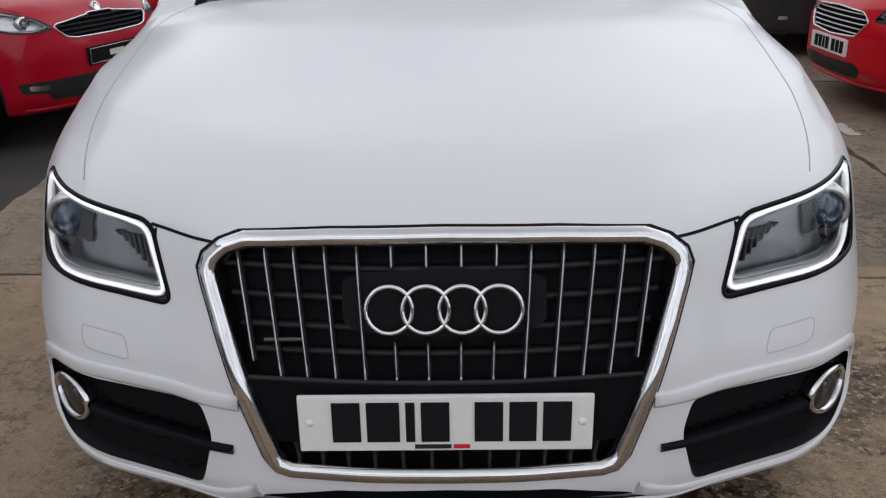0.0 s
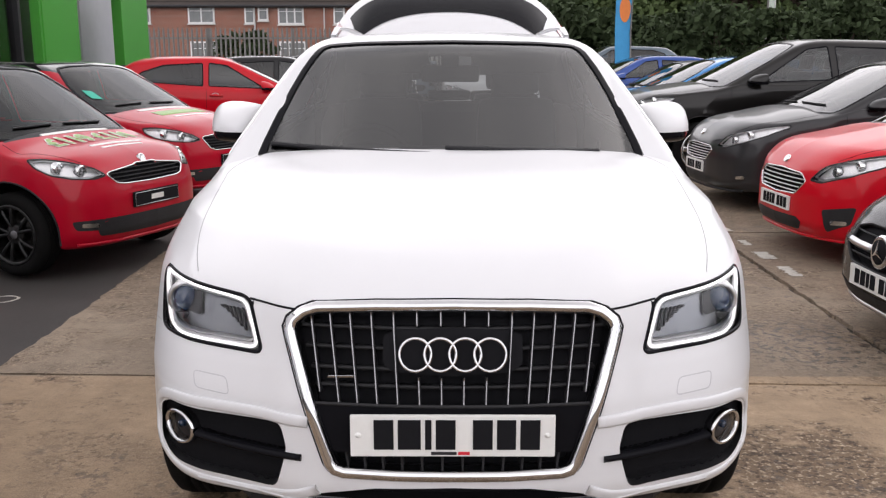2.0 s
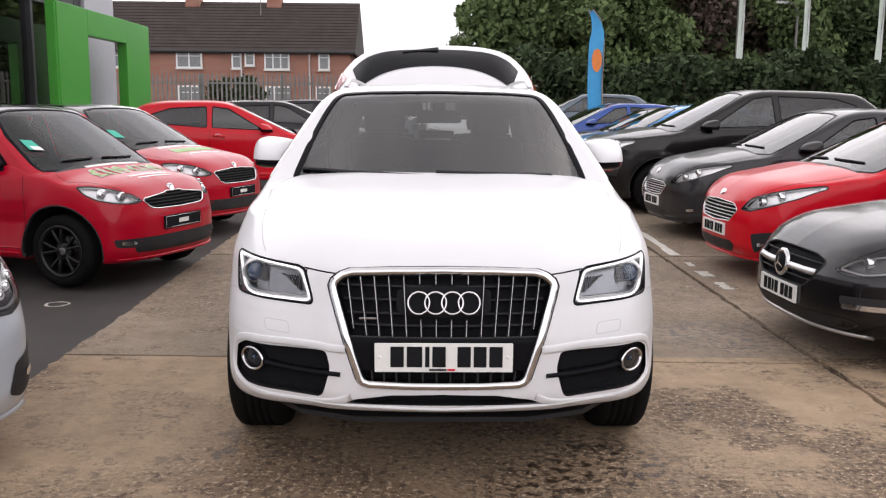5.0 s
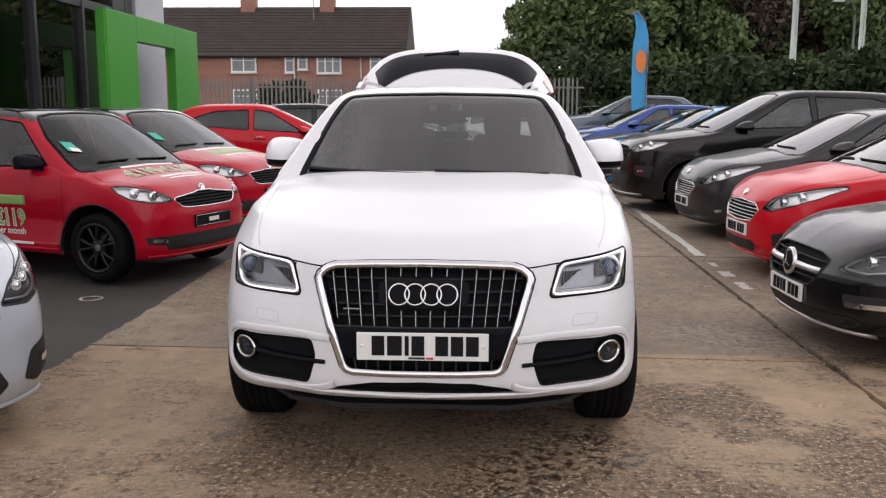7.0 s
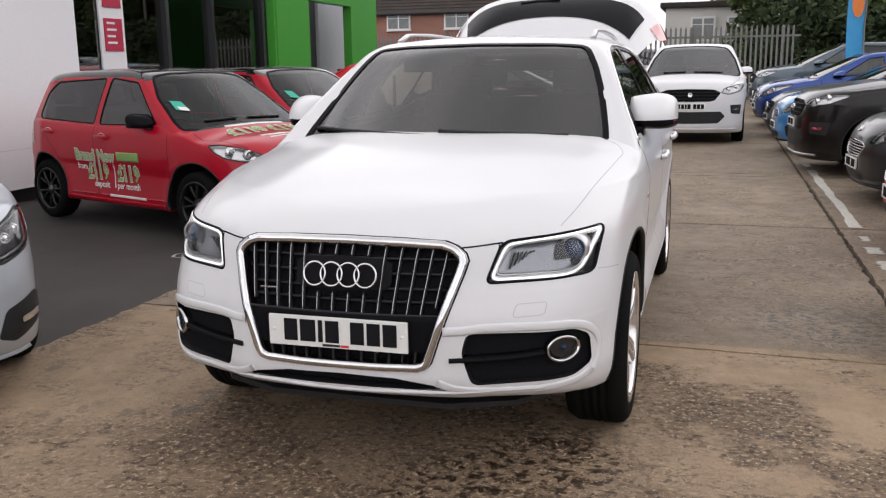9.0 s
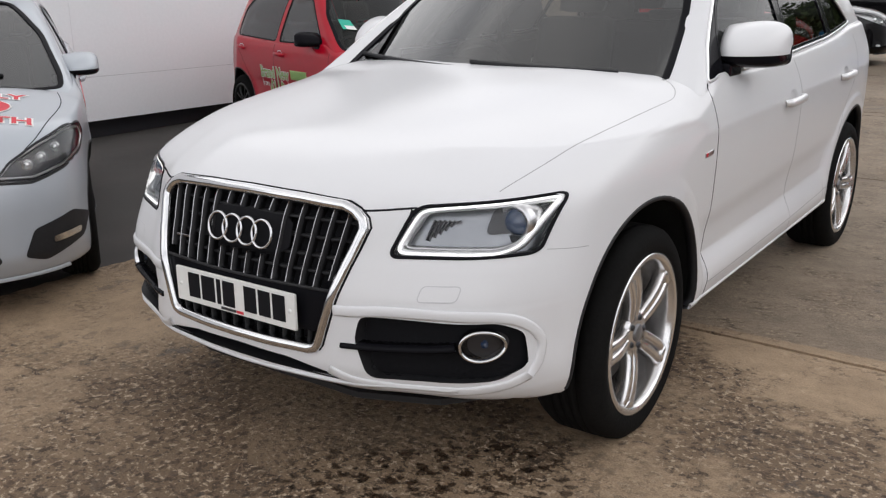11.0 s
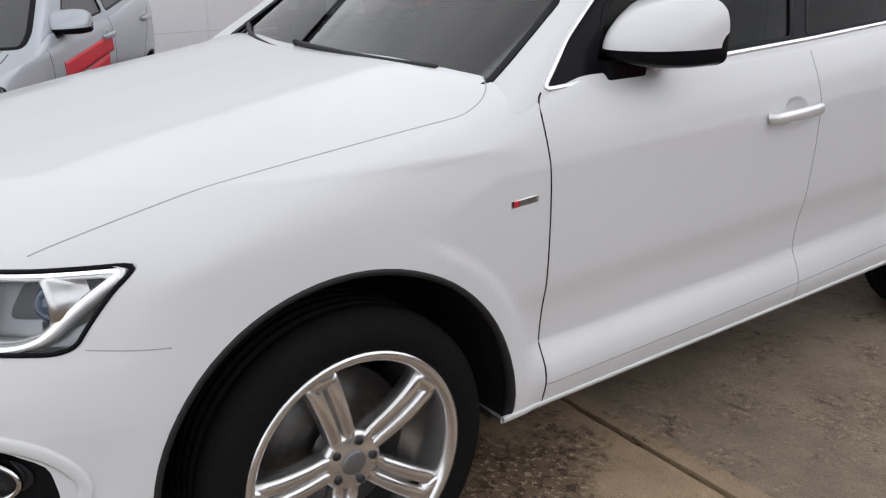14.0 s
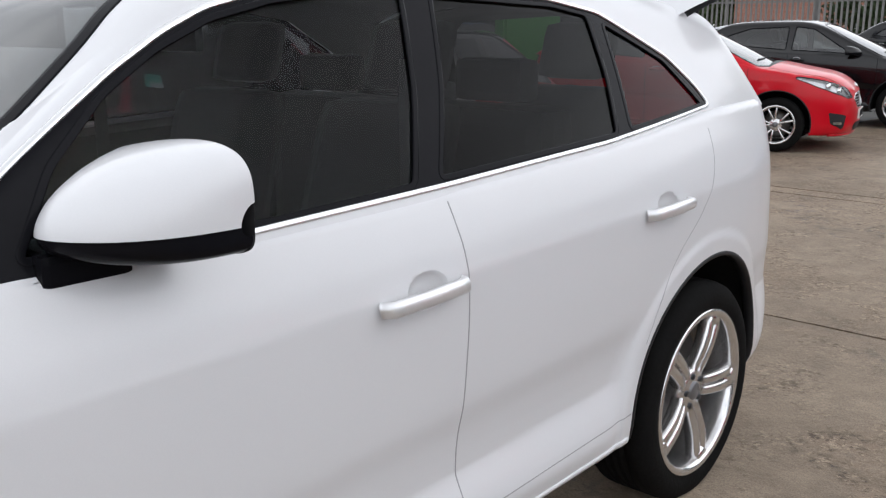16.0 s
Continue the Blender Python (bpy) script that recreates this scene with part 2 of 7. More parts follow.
def soft_curve(pts, w):
    """The same, with its bends spread over about w, for panels that mirror the sky."""
    at = curve(pts)
    X = np.linspace(pts[0][0] - 2 * w, pts[-1][0] + 2 * w, 4001)
    lo, hi = pts[0][0], pts[-1][0]
    s0 = (pts[1][1] - pts[0][1]) / (pts[1][0] - pts[0][0])
    s1 = (pts[-1][1] - pts[-2][1]) / (pts[-1][0] - pts[-2][0])
    Y = at(X) + np.minimum(X - lo, 0) * s0 + np.maximum(X - hi, 0) * s1
    k = np.hanning(max(5, int(2 * w / (X[1] - X[0]))) + 2)
    h = len(k) // 2
    Y = np.convolve(np.concatenate([Y[0] - (Y[1] - Y[0]) * np.arange(h, 0, -1), Y, Y[-1] + (Y[-1] - Y[-2]) * np.arange(1, h + 1)]), k / k.sum(), 'same')[h:-h]
    return lambda v: np.interp(np.clip(v, lo, hi), X, Y)


def smoothstep(v, a, b):
    t = np.clip((v - a) / (b - a), 0, 1)
    return t * t * (3 - 2 * t)


def smax(a, b, k):
    h = np.clip(0.5 + 0.5 * (a - b) / k, 0, 1)
    return b + (a - b) * h + k * h * (1 - h)


def solve(f, O, D, t1):
    """Walks from inside points O along D to where f turns positive."""
    lo = np.zeros(len(O))
    hi = np.full(len(O), float(t1))
    for _ in range(30):
        mid = (lo + hi) / 2
        inside = f(O + D * mid[:, None]) < 0
        lo = np.where(inside, mid, lo)
        hi = np.where(inside, hi, mid)
    return O + D * ((lo + hi) / 2)[:, None]


def grad(f, P, e=0.004):
    g = np.stack([f(P + np.eye(3)[i] * e) - f(P - np.eye(3)[i] * e) for i in range(3)], 1)
    return g / (np.linalg.norm(g, axis=1)[:, None] + 1e-12)


def fan(f, xq, yf, yr, zq, nf, nc, ns, elev):
    """The half x >= 0 of a closed shell: columns round the plan, rows up the section, and a lid in the middle."""
    O, D = [], []
    for u in np.linspace(0, 1, nf):
        O.append((xq * u, yf, zq)), D.append((0, -1))
    for a in np.linspace(0, math.pi / 2, nc)[1:]:
        O.append((xq, yf, zq)), D.append((math.sin(a), -math.cos(a)))
    for u in np.linspace(0, 1, ns)[1:]:
        O.append((xq, yf + (yr - yf) * u, zq)), D.append((1, 0))
    for a in np.linspace(0, math.pi / 2, nc // 2)[1:]:
        O.append((xq, yr, zq)), D.append((math.cos(a), math.sin(a)))
    for u in np.linspace(1, 0, nf // 2)[1:]:
        O.append((xq * u, yr, zq)), D.append((0, 1))
    O, D = np.array(O, float), np.array(D, float)
    E = np.radians(elev)
    m, k = len(O), len(E)
    OO = np.repeat(O, k, 0)
    DD = np.concatenate([(D[:, None, :] * np.cos(E)[None, :, None]).reshape(-1, 2), np.tile(np.sin(E), m)[:, None]], 1)
    V = solve(f, OO, DD, 4.0)
    F = []
    for i in range(m - 1):
        for j in range(k - 1):
            F.append((i * k + j, (i + 1) * k + j, (i + 1) * k + j + 1, i * k + j + 1))
    gx, gy = max(4, nf // 2), max(8, ns // 2)
    xs, ys = np.linspace(0, xq, gx), np.linspace(yf, yr, gy)
    G = np.array([(x, y, zq) for x in xs for y in ys], float)
    G = solve(f, G, np.tile([0, 0, 1.0], (len(G), 1)), 4.0)
    o = len(V)
    for i in range(gx - 1):
        for j in range(gy - 1):
            F.append((o + i * gy + j, o + (i + 1) * gy + j, o + (i + 1) * gy + j + 1, o + i * gy + j + 1))
    return np.vstack([V, G]), np.array(F)


def rounded(poly, r=0.018, n=4):
    """A polygon with its corners rounded to about r."""
    P = np.array(poly, float)
    out = []
    for a, b, c in zip(np.roll(P, 1, 0), P, np.roll(P, -1, 0)):
        la, lc = np.linalg.norm(a - b), np.linalg.norm(c - b)
        p, q = b + (a - b) * min(r / la, 0.45), b + (c - b) * min(r / lc, 0.45)
        for k in range(n + 1):
            t = k / n
            out.append((1 - t) ** 2 * p + 2 * t * (1 - t) * b + t * t * q)
    return np.array(out)


def dense(poly, step=0.02, closed=True):
    P = np.array(poly, float)
    out = []
    n = len(P)
    for i in range(n if closed else n - 1):
        a, b = P[i], P[(i + 1) % n]
        k = max(1, int(np.linalg.norm(b - a) / step))
        for j in range(k):
            out.append(a + (b - a) * j / k)
    if not closed:
        out.append(P[-1])
    return np.array(out)


def near_poly(Q, poly):
    """Signed distance (inside negative) to a polygon and the nearest point on it."""
    A = np.asarray(poly, float)
    B = np.roll(A, -1, 0)
    best = np.full(len(Q), 1e9)
    at = np.zeros_like(Q)
    odd = np.zeros(len(Q), bool)
    for a, b in zip(A, B):
        d = b - a
        t = np.clip(((Q - a) @ d) / (d @ d + 1e-12), 0, 1)
        p = a + t[:, None] * d
        r = np.linalg.norm(Q - p, axis=1)
        w = r < best
        best = np.where(w, r, best)
        at[w] = p[w]
        cross = ((a[1] > Q[:, 1]) != (b[1] > Q[:, 1])) & (Q[:, 0] < d[0] * (Q[:, 1] - a[1]) / (d[1] + (abs(d[1]) < 1e-12) * 1e-12) + a[0])
        odd ^= cross
    return np.where(odd, -best, best), at


AX = {"front": (0, 2), "side": (1, 2), "top": (0, 1), "rear": (0, 2)}


def onto(f, view, Q, lift=0.0, base=None):
    """Points of a surface under 2D points of a view, with their normals."""
    Q = np.asarray(Q, float)
    if view == "front":
        O = np.stack([Q[:, 0], np.full(len(Q), 1.3 if base is None else base), Q[:, 1]], 1)
        D = np.tile([0, -1.0, 0], (len(Q), 1))
    elif view == "rear":
        O = np.stack([Q[:, 0], np.full(len(Q), base), Q[:, 1]], 1)
        D = np.tile([0, 1.0, 0], (len(Q), 1))
    elif view == "side":
        O = np.stack([np.full(len(Q), 0.3 if base is None else base), Q[:, 0], Q[:, 1]], 1)
        D = np.tile([1.0, 0, 0], (len(Q), 1))
    else:
        O = np.stack([Q[:, 0], Q[:, 1], np.full(len(Q), 0.6 if base is None else base)], 1)
        D = np.tile([0, 0, 1.0], (len(Q), 1))
    P = solve(f, O, D, 3.5)
    N = grad(f, P)
    return P + N * lift, N


def cut(f, V, F, poly, view, ok, snap=0.012, base=None):
    """Snaps the shell's points to a polygon of a view and tells which faces lie in it."""
    ax = AX[view]
    idx = np.where(ok(V))[0]
    Q = V[idx][:, ax]
    d, at = near_poly(Q, poly)
    w = np.abs(d) < snap
    if w.any():
        V[idx[w]] = onto(f, view, at[w], 0, base)[0]
    C = V[F].mean(1)
    inside = np.zeros(len(F), bool)
    fo = ok(C)
    inside[fo] = near_poly(C[fo][:, ax], poly)[0] < 0
    return inside


def piece(f, V, F, mask, name, material, parent, mirror=0, lift=0.0, label=""):
    """The masked faces of a shell as an object; mirror 1: the other side, 2: both sides in one."""
    F2 = F[mask]
    if len(F2) == 0:
        return None
    u, inv = np.unique(F2, return_inverse=True)
    P = V[u]
    N = grad(f, P)
    P = P + N * lift
    F3 = inv.reshape(F2.shape)
    if F3.shape[1] == 4:
        F3 = np.vstack([F3[:, [0, 1, 2]], F3[:, [0, 2, 3]]])
    face = np.cross(P[F3[:, 1]] - P[F3[:, 0]], P[F3[:, 2]] - P[F3[:, 0]])
    turned = (face * N[F3].mean(1)).sum(1) < 0
    if turned.mean() < 0.5:
        F3 = F3[~turned]
    flip = np.array([-1.0, 1, 1])
    if mirror == 1:
        P, N, F3 = P * flip, N * flip, F3[:, ::-1]
    elif mirror == 2:
        n = len(P)
        P, N, F3 = np.vstack([P, P * flip]), np.vstack([N, N * flip]), np.vstack([F3, F3[:, ::-1] + n])
    me = raw(P, F3, name, N)
    return part(name, me, material, parent, label)


def patch(f, poly, view, rings=6, lift=0.0, mirror=False, base=None, depth=0.0):
    """A filled patch on a surface inside a star-shaped polygon; depth pushes it inwards along the view."""
    B = dense(poly, 0.025)
    c = B.mean(0)
    n = len(B)
    Q = np.vstack([c[None]] + [c + (B - c) * k / rings for k in range(1, rings + 1)])
    P, N = onto(f, view, Q, lift, base)
    if depth:
        P[:, {"front": 1, "side": 0, "top": 2, "rear": 1}[view]] += depth * {"front": 1, "side": -1, "top": -1, "rear": -1}[view]
    F = [(0, 1 + i, 1 + (i + 1) % n) for i in range(n)]
    for k in range(1, rings):
        a, b = 1 + (k - 1) * n, 1 + k * n
        for i in range(n):
            j = (i + 1) % n
            F.append((a + i, b + i, b + j, a + j))
    if mirror:
        P, N = P * [-1, 1, 1], N * [-1, 1, 1]
    g = np.cross(P[F[0][1]] - P[0], P[F[0][2]] - P[0])
    if g @ N[0] < 0:
        F = [t[::-1] for t in F]
    return raw(P, F, "patch", N)


def wall_ring(f, poly, view, depth, lift=0.0, mirror=False, base=None):
    """The side walls of a recess: from the surface inwards along the view."""
    B = dense(poly, 0.025)
    P, N = onto(f, view, B, lift, base)
    Q = P.copy()
    Q[:, {"front": 1, "side": 0}[view]] += depth * {"front": 1, "side": -1}[view]
    if mirror:
        P, Q = P * [-1, 1, 1], Q * [-1, 1, 1]
    n = len(P)
    F = [(i, (i + 1) % n, n + (i + 1) % n, n + i) for i in range(n)]
    return raw(np.vstack([P, Q]), F, "recess")


def line_on(f, view, pts, width, lift=0.0012, mirror=False, closed=False, base=None, thick=0.0, smooth_pts=True):
    """A thin strip lying on a surface along a 2D line: shut lines, seals and trims."""
    Q = np.array(pts, float)
    if smooth_pts and not closed and len(Q) > 2:
        s = np.concatenate([[0], np.cumsum(np.linalg.norm(np.diff(Q, axis=0), axis=1))])
        t = np.linspace(0, s[-1], max(12, int(s[-1] / 0.02)))
        Q = np.stack([curve(list(zip(s, Q[:, 0])))(t), curve(list(zip(s, Q[:, 1])))(t)], 1)
    else:
        Q = dense(Q, 0.02, closed)
    P, N = onto(f, view, Q, 0, base)
    if mirror:
        P, N = P * [-1, 1, 1], N * [-1, 1, 1]
    h = max(thick, 0.0)
    prof = [(-width / 2, -0.003), (width / 2, -0.003), (width / 2, lift + h * 0.6), (width / 2 * 0.6, lift + h), (-width / 2 * 0.6, lift + h), (-width / 2, lift + h * 0.6)]
    return sweep(P, N, prof, closed)


# clean white paint is slightly hazed by fine scratches and dust
M["white"].node_tree.nodes["Principled BSDF"].inputs["Coat Roughness"].default_value = 0.11
M["white"].node_tree.nodes["Principled BSDF"].inputs["Coat Weight"].default_value = 0.6


# darker and older paints mirror less than fresh lacquer
for key in ("black", "graphite", "shadow_black"):
    M[key].node_tree.nodes["Principled BSDF"].inputs["Coat Weight"].default_value = 0.55
for key in ("red", "red2"):
    M[key].node_tree.nodes["Principled BSDF"].inputs["Coat Weight"].default_value = 0.38
M["glass_city"] = glass("city_car_windscreen", (0.42, 0.45, 0.44), 1.34)


# ---- vehicles ----
def body_fn(P):
    plan, rake, bon, side = curve(P["plan"]), curve(P["rake"]), curve(P["bonnet"]), curve(P["side"])
    taper, bottom, rplan, rrake = curve(P["taper"]), curve(P["bottom"]), curve(P["rplan"]), curve(P["rrake"])
    crown, L, rise = curve(P["crown"]), P["L"], P.get("rise", 0.03)
    if "soft" in P:
        bon, crown = soft_curve(P["bonnet"], P["soft"]), soft_curve(P["crown"], 0.08)
    axles, R = (P["yF"], P["yR"]), P["arch"]
    plain = curve(P["plain_side"]) if "plain_side" in P else None

    def f(p):
        x, y, z = np.abs(p[:, 0]), p[:, 1], p[:, 2]
        ze = z - rise * (y - P["yF"]) * np.clip((z - 0.42) / 0.15, 0, 1)
        flank = side(ze)
        if plain is not None:
            for ya in axles:
                w = 1 - smoothstep(np.hypot(y - ya, z - P["rt"]), R + 0.02, R + 0.13)
                flank = flank * (1 - w) + plain(ze) * w
        fs = x - flank - taper(y)
        for ya in axles:
            r = np.hypot(y - ya, z - P["rt"])
            if "lip_band" in P:
                fs = fs - P["flare"] * (1 - smoothstep(r, R + P["lip_band"], R + P["lip_band"] + 0.035)) * smoothstep(z, 0.25, 0.40)
            else:
                fs = fs - P.get("flare", 0.01) * np.exp(-((r - R - 0.015) / 0.05) ** 2)
        ff = 0.85 * (plan(x) + rake(z) * (1 + P.get("rakex", 0) * (z > 0.6) * x * x) - y)
        fb = 0.95 * (z - bon(y) + crown(x) * (1 - P.get("flat", 0.85) * smoothstep(y, P.get("ycrown", P["ycowl"]) - 0.05, P.get("ycrown", P["ycowl"]) + 0.40)))
        fr = y - (L - rplan(x) - rrake(z))
        fo = bottom(y) - z
        g = smax(fs, ff, P.get("kc", 0.05))
        g = smax(g, fb, 0.05 - 0.034 * smoothstep(y, P.get("ycrown", P["ycowl"]) + 0.05, P.get("ycrown", P["ycowl"]) + 0.40))
        g = smax(g, fr, 0.08)
        return smax(g, fo, 0.03)
    return f


def cabin_fn(P):
    belt, roof, rtap = curve(P["belt"]), curve(P["roof"]), curve(P["rtap"])
    xb, t1, t2 = P["xb"], P["t1"], P["t2"]
    y0, z0, cot, bow = P["screen"]
    yr, zr, rcot = P["rear"]

    def f(p):
        x, y, z = np.abs(p[:, 0]), p[:, 1], p[:, 2]
        dz = np.clip(z - belt(y), -0.3, 2)
        gs = 0.88 * (x - (xb - t1 * dz - t2 * dz * dz) + rtap(y))
        gw = (y0 + (z - z0) * cot + bow * np.minimum(x, P.get("bowx", 2.0)) ** 2 - y) / math.hypot(1, cot)
        gt = z - roof(y) + P.get("rcrown", 0.07) * x * x
        gr = (y - (yr - (z - zr) * rcot - 0.12 * x * x)) / math.hypot(1, rcot)
        g = smax(gs, gw, P.get("kp", 0.05))
        g = smax(g, gt, 0.07)
        return smax(g, gr, 0.06)
    return f


def arc_poly(y, z, r, z0, n=40):
    a0 = math.asin((z0 - z) / r)
    return [(y + r * math.cos(a0 + (math.pi - 2 * a0) * i / n), z + r * math.sin(a0 + (math.pi - 2 * a0) * i / n)) for i in range(n + 1)] + [(y - r, z0 - 0.3), (y + r, z0 - 0.3)]


def spoke(r0, r1, w0, w1, x0, x1, ang, off0=0.0, off1=0.0, thick=0.03):
    """A tapered wheel spoke with rounded edges, its face towards +x."""
    V = []
    c, s = math.cos(ang), math.sin(ang)
    steps = 7
    for i in range(steps):
        t = i / (steps - 1)
        r, w, o = r0 + (r1 - r0) * t, (w0 + (w1 - w0) * t) / 2, off0 + (off1 - off0) * t
        x = x0 + (x1 - x0) * t + 0.012 * math.sin(math.pi * t)
        for a, d in ((-w, -thick), (-w, -0.007), (-w * 0.6, 0), (w * 0.6, 0), (w, -0.007), (w, -thick)):
            V.append((x + d, r * c - (a + o) * s, r * s + (a + o) * c))
    F = []
    for i in range(steps - 1):
        for q in range(6):
            F.append((i * 6 + q, i * 6 + (q + 1) % 6, (i + 1) * 6 + (q + 1) % 6, (i + 1) * 6 + q))
    F += [tuple(range(6)), tuple(range((steps - 1) * 6, steps * 6))]
    return raw(V, F, "spoke")


def wheel_meshes(rt, rr, width, style):
    w = width
    tyre = [(rr - 0.006, -0.02), (rr + 0.008, -0.006), (rr + 0.03, 0.0), (rr + (rt - rr) * 0.55, 0.001), (rt - 0.022, -0.008), (rt - 0.006, -0.024), (rt - 0.001, -0.045)]
    for g in range(1, 5):
        x = -0.045 - (w - 0.09) * g / 5
        tyre += [(rt, x + 0.006), (rt - 0.008, x + 0.004), (rt - 0.008, x - 0.004), (rt, x - 0.006)]
    tyre += [(rt - 0.001, -w + 0.045), (rt - 0.02, -w + 0.01), (rr + 0.03, -w), (rr, -w + 0.015)]
    T = lathe(tyre, 64)
    barrel = [(rr - 0.004, -0.022), (rr + 0.007, -0.008), (rr + 0.006, -0.003), (rr - 0.004, -0.001), (rr - 0.014, -0.005), (rr - 0.020, -0.014), (rr - 0.024, -0.03), (rr - 0.028, -0.10), (rr - 0.03, -w + 0.02)]
    bits = [lathe(barrel, 64)]
    if style == "double":
        for i in range(5):
            a = math.pi / 2 + 0.32 + i * 2 * math.pi / 5
            for o in (-1, 1):
                bits.append(spoke(0.05, rr - 0.012, 0.031, 0.037, -0.035, -0.016, a, o * 0.0175, o * 0.0235, 0.04))
            bits.append(spoke(0.07, rr - 0.05, 0.022, 0.022, -0.050, -0.042, a, 0, 0, 0.02))
            bits.append(spoke(rr - 0.055, rr - 0.010, 0.03, 0.09, -0.026, -0.016, a, 0, 0, 0.03))
    elif style == "five":
        for i in range(5):
            a = math.pi / 2 + i * 2 * math.pi / 5
            bits.append(spoke(0.04, rr - 0.008, 0.045, 0.07, -0.03, -0.02, a, 0, 0, 0.03))
    else:
        for i in range(5):
            a = math.pi / 2 + i * 2 * math.pi / 5
            for o in (-0.26, 0.26):
                bits.append(spoke(0.04, rr - 0.008, 0.022, 0.026, -0.03, -0.018, a + o * 0.2, 0, o * rr * 0.75, 0.03))
    bits.append(lathe([(0.0, -0.032), (0.062, -0.032), (0.074, -0.038), (0.078, -0.06), (0.07, -0.10)], 32))
    R = join(bits)
    cap = lathe([(0.0, -0.024), (0.026, -0.024), (0.030, -0.027), (0.031, -0.034)], 24)
    disc = lathe([(0.05, -0.125), (rr * 0.72, -0.125), (rr * 0.72, -0.15), (0.05, -0.15)], 40)
    bolt = lathe([(0.0, -0.026), (0.009, -0.026), (0.011, -0.03), (0.011, -0.04)], 10)
    return T, R, cap, disc, bolt


def add_wheels(car, P, rim_mat, style):
    T, R, cap, disc, bolts = wheel_meshes(P["rt"], P["rr"], P.get("tw", 0.24), style)
    for k, y in enumerate((P["yF"], P["yR"])):
        for s in (1, -1):
            tyre = part("wheel", T, M["rubber"], car)
            tyre.matrix_basis = pose(s * P["xw"], y, P["rt"] - P.get("sink", 0.006), P.get("spin", 0) + 31 * k, 0, 0 if s > 0 else 180)
            part("rim", R, rim_mat, tyre)
            part("centre_cap", cap, M["cap"], tyre)
            part("brake_disc", disc, M["steel"], tyre)
            if style == "double":
                for i in range(5):
                    a = math.pi / 2 + 0.32 + math.pi / 5 + i * 2 * math.pi / 5
                    part("wheel_bolt", bolts, M["lamp_dark"], tyre).location = (0, 0.052 * math.cos(a), 0.052 * math.sin(a))


def seat_mesh(w=0.5):
    bm = bmesh.new()
    box_bm(bm, -w / 2, w / 2, -0.25, 0.28, 0.0, 0.2, 0.06)
    box_bm(bm, -w / 2 + 0.02, w / 2 - 0.02, 0.2, 0.36, 0.12, 0.72, 0.06)
    box_bm(bm, -0.13, 0.13, 0.27, 0.37, 0.74, 0.93, 0.045)
    for v in bm.verts:
        if v.co.z > 0.15:
            v.co.y += (v.co.z - 0.15) * 0.28
        if v.co.z > 0.5 and abs(v.co.x) > 0.15:
            v.co.x *= 1 - (v.co.z - 0.5) * 0.5
    me = bpy.data.meshes.new("seat")
    bm.to_mesh(me)
    bm.free()
    me.shade_smooth()
    return me


SEAT = seat_mesh()


def add_interior(car, P, driver=-1):
    """Dashboard, seats and steering wheel; driver -1: on the side of negative x."""
    y0, z0 = P["dash"]
    hw = P["xb"] - 0.14
    n = 14
    V, F = [], []
    prof = [(-0.62, -0.04), (-0.35, 0.0), (-0.12, 0.012), (-0.02, -0.005), (0.03, -0.06), (0.02, -0.2), (-0.03, -0.4)]
    for i in range(n + 1):
        x = -hw + 2 * hw * i / n
        hood = 0.055 * math.exp(-((x - driver * 0.36) / 0.16) ** 2)
        for a, b in prof:
            V.append((x, y0 + a + 0.10 * (x / hw) ** 2, z0 + b + (hood if -0.2 < a < 0.02 else 0)))
    k = len(prof)
    for i in range(n):
        for q in range(k - 1):
            F.append((i * k + q, i * k + q + 1, (i + 1) * k + q + 1, (i + 1) * k + q))
    part("dashboard", raw(V, F, "dashboard"), M["soft_black"], car)
    for x, y in ((0.37, y0 + 0.72), (-0.37, y0 + 0.72), (0.37, y0 + 1.55), (-0.37, y0 + 1.55)):
        s = part("seat", SEAT, M["seat"], car)
        s.matrix_basis = pose(x * P["xb"] / 0.9, y, z0 - 0.52)
    ring = []
    for i in range(28):
        a = 2 * math.pi * i / 28
        ring.append((driver * 0.36 + 0.185 * math.cos(a), y0 + 0.2 - 0.06 * math.sin(a), z0 - 0.06 + 0.175 * math.sin(a)))
    st = join([sweep(ring, np.array(ring) - np.array([driver * 0.36, y0 + 0.2, z0 - 0.06]), circle_profile(0.016), True)])
    part("steering_wheel", st, M["soft_black"], car)
    hub = box(driver * 0.36 - 0.16, driver * 0.36 + 0.16, y0 + 0.17, y0 + 0.21, z0 - 0.11, z0 - 0.02, 0.015)
    part("steering_hub", hub, M["soft_black"], car)


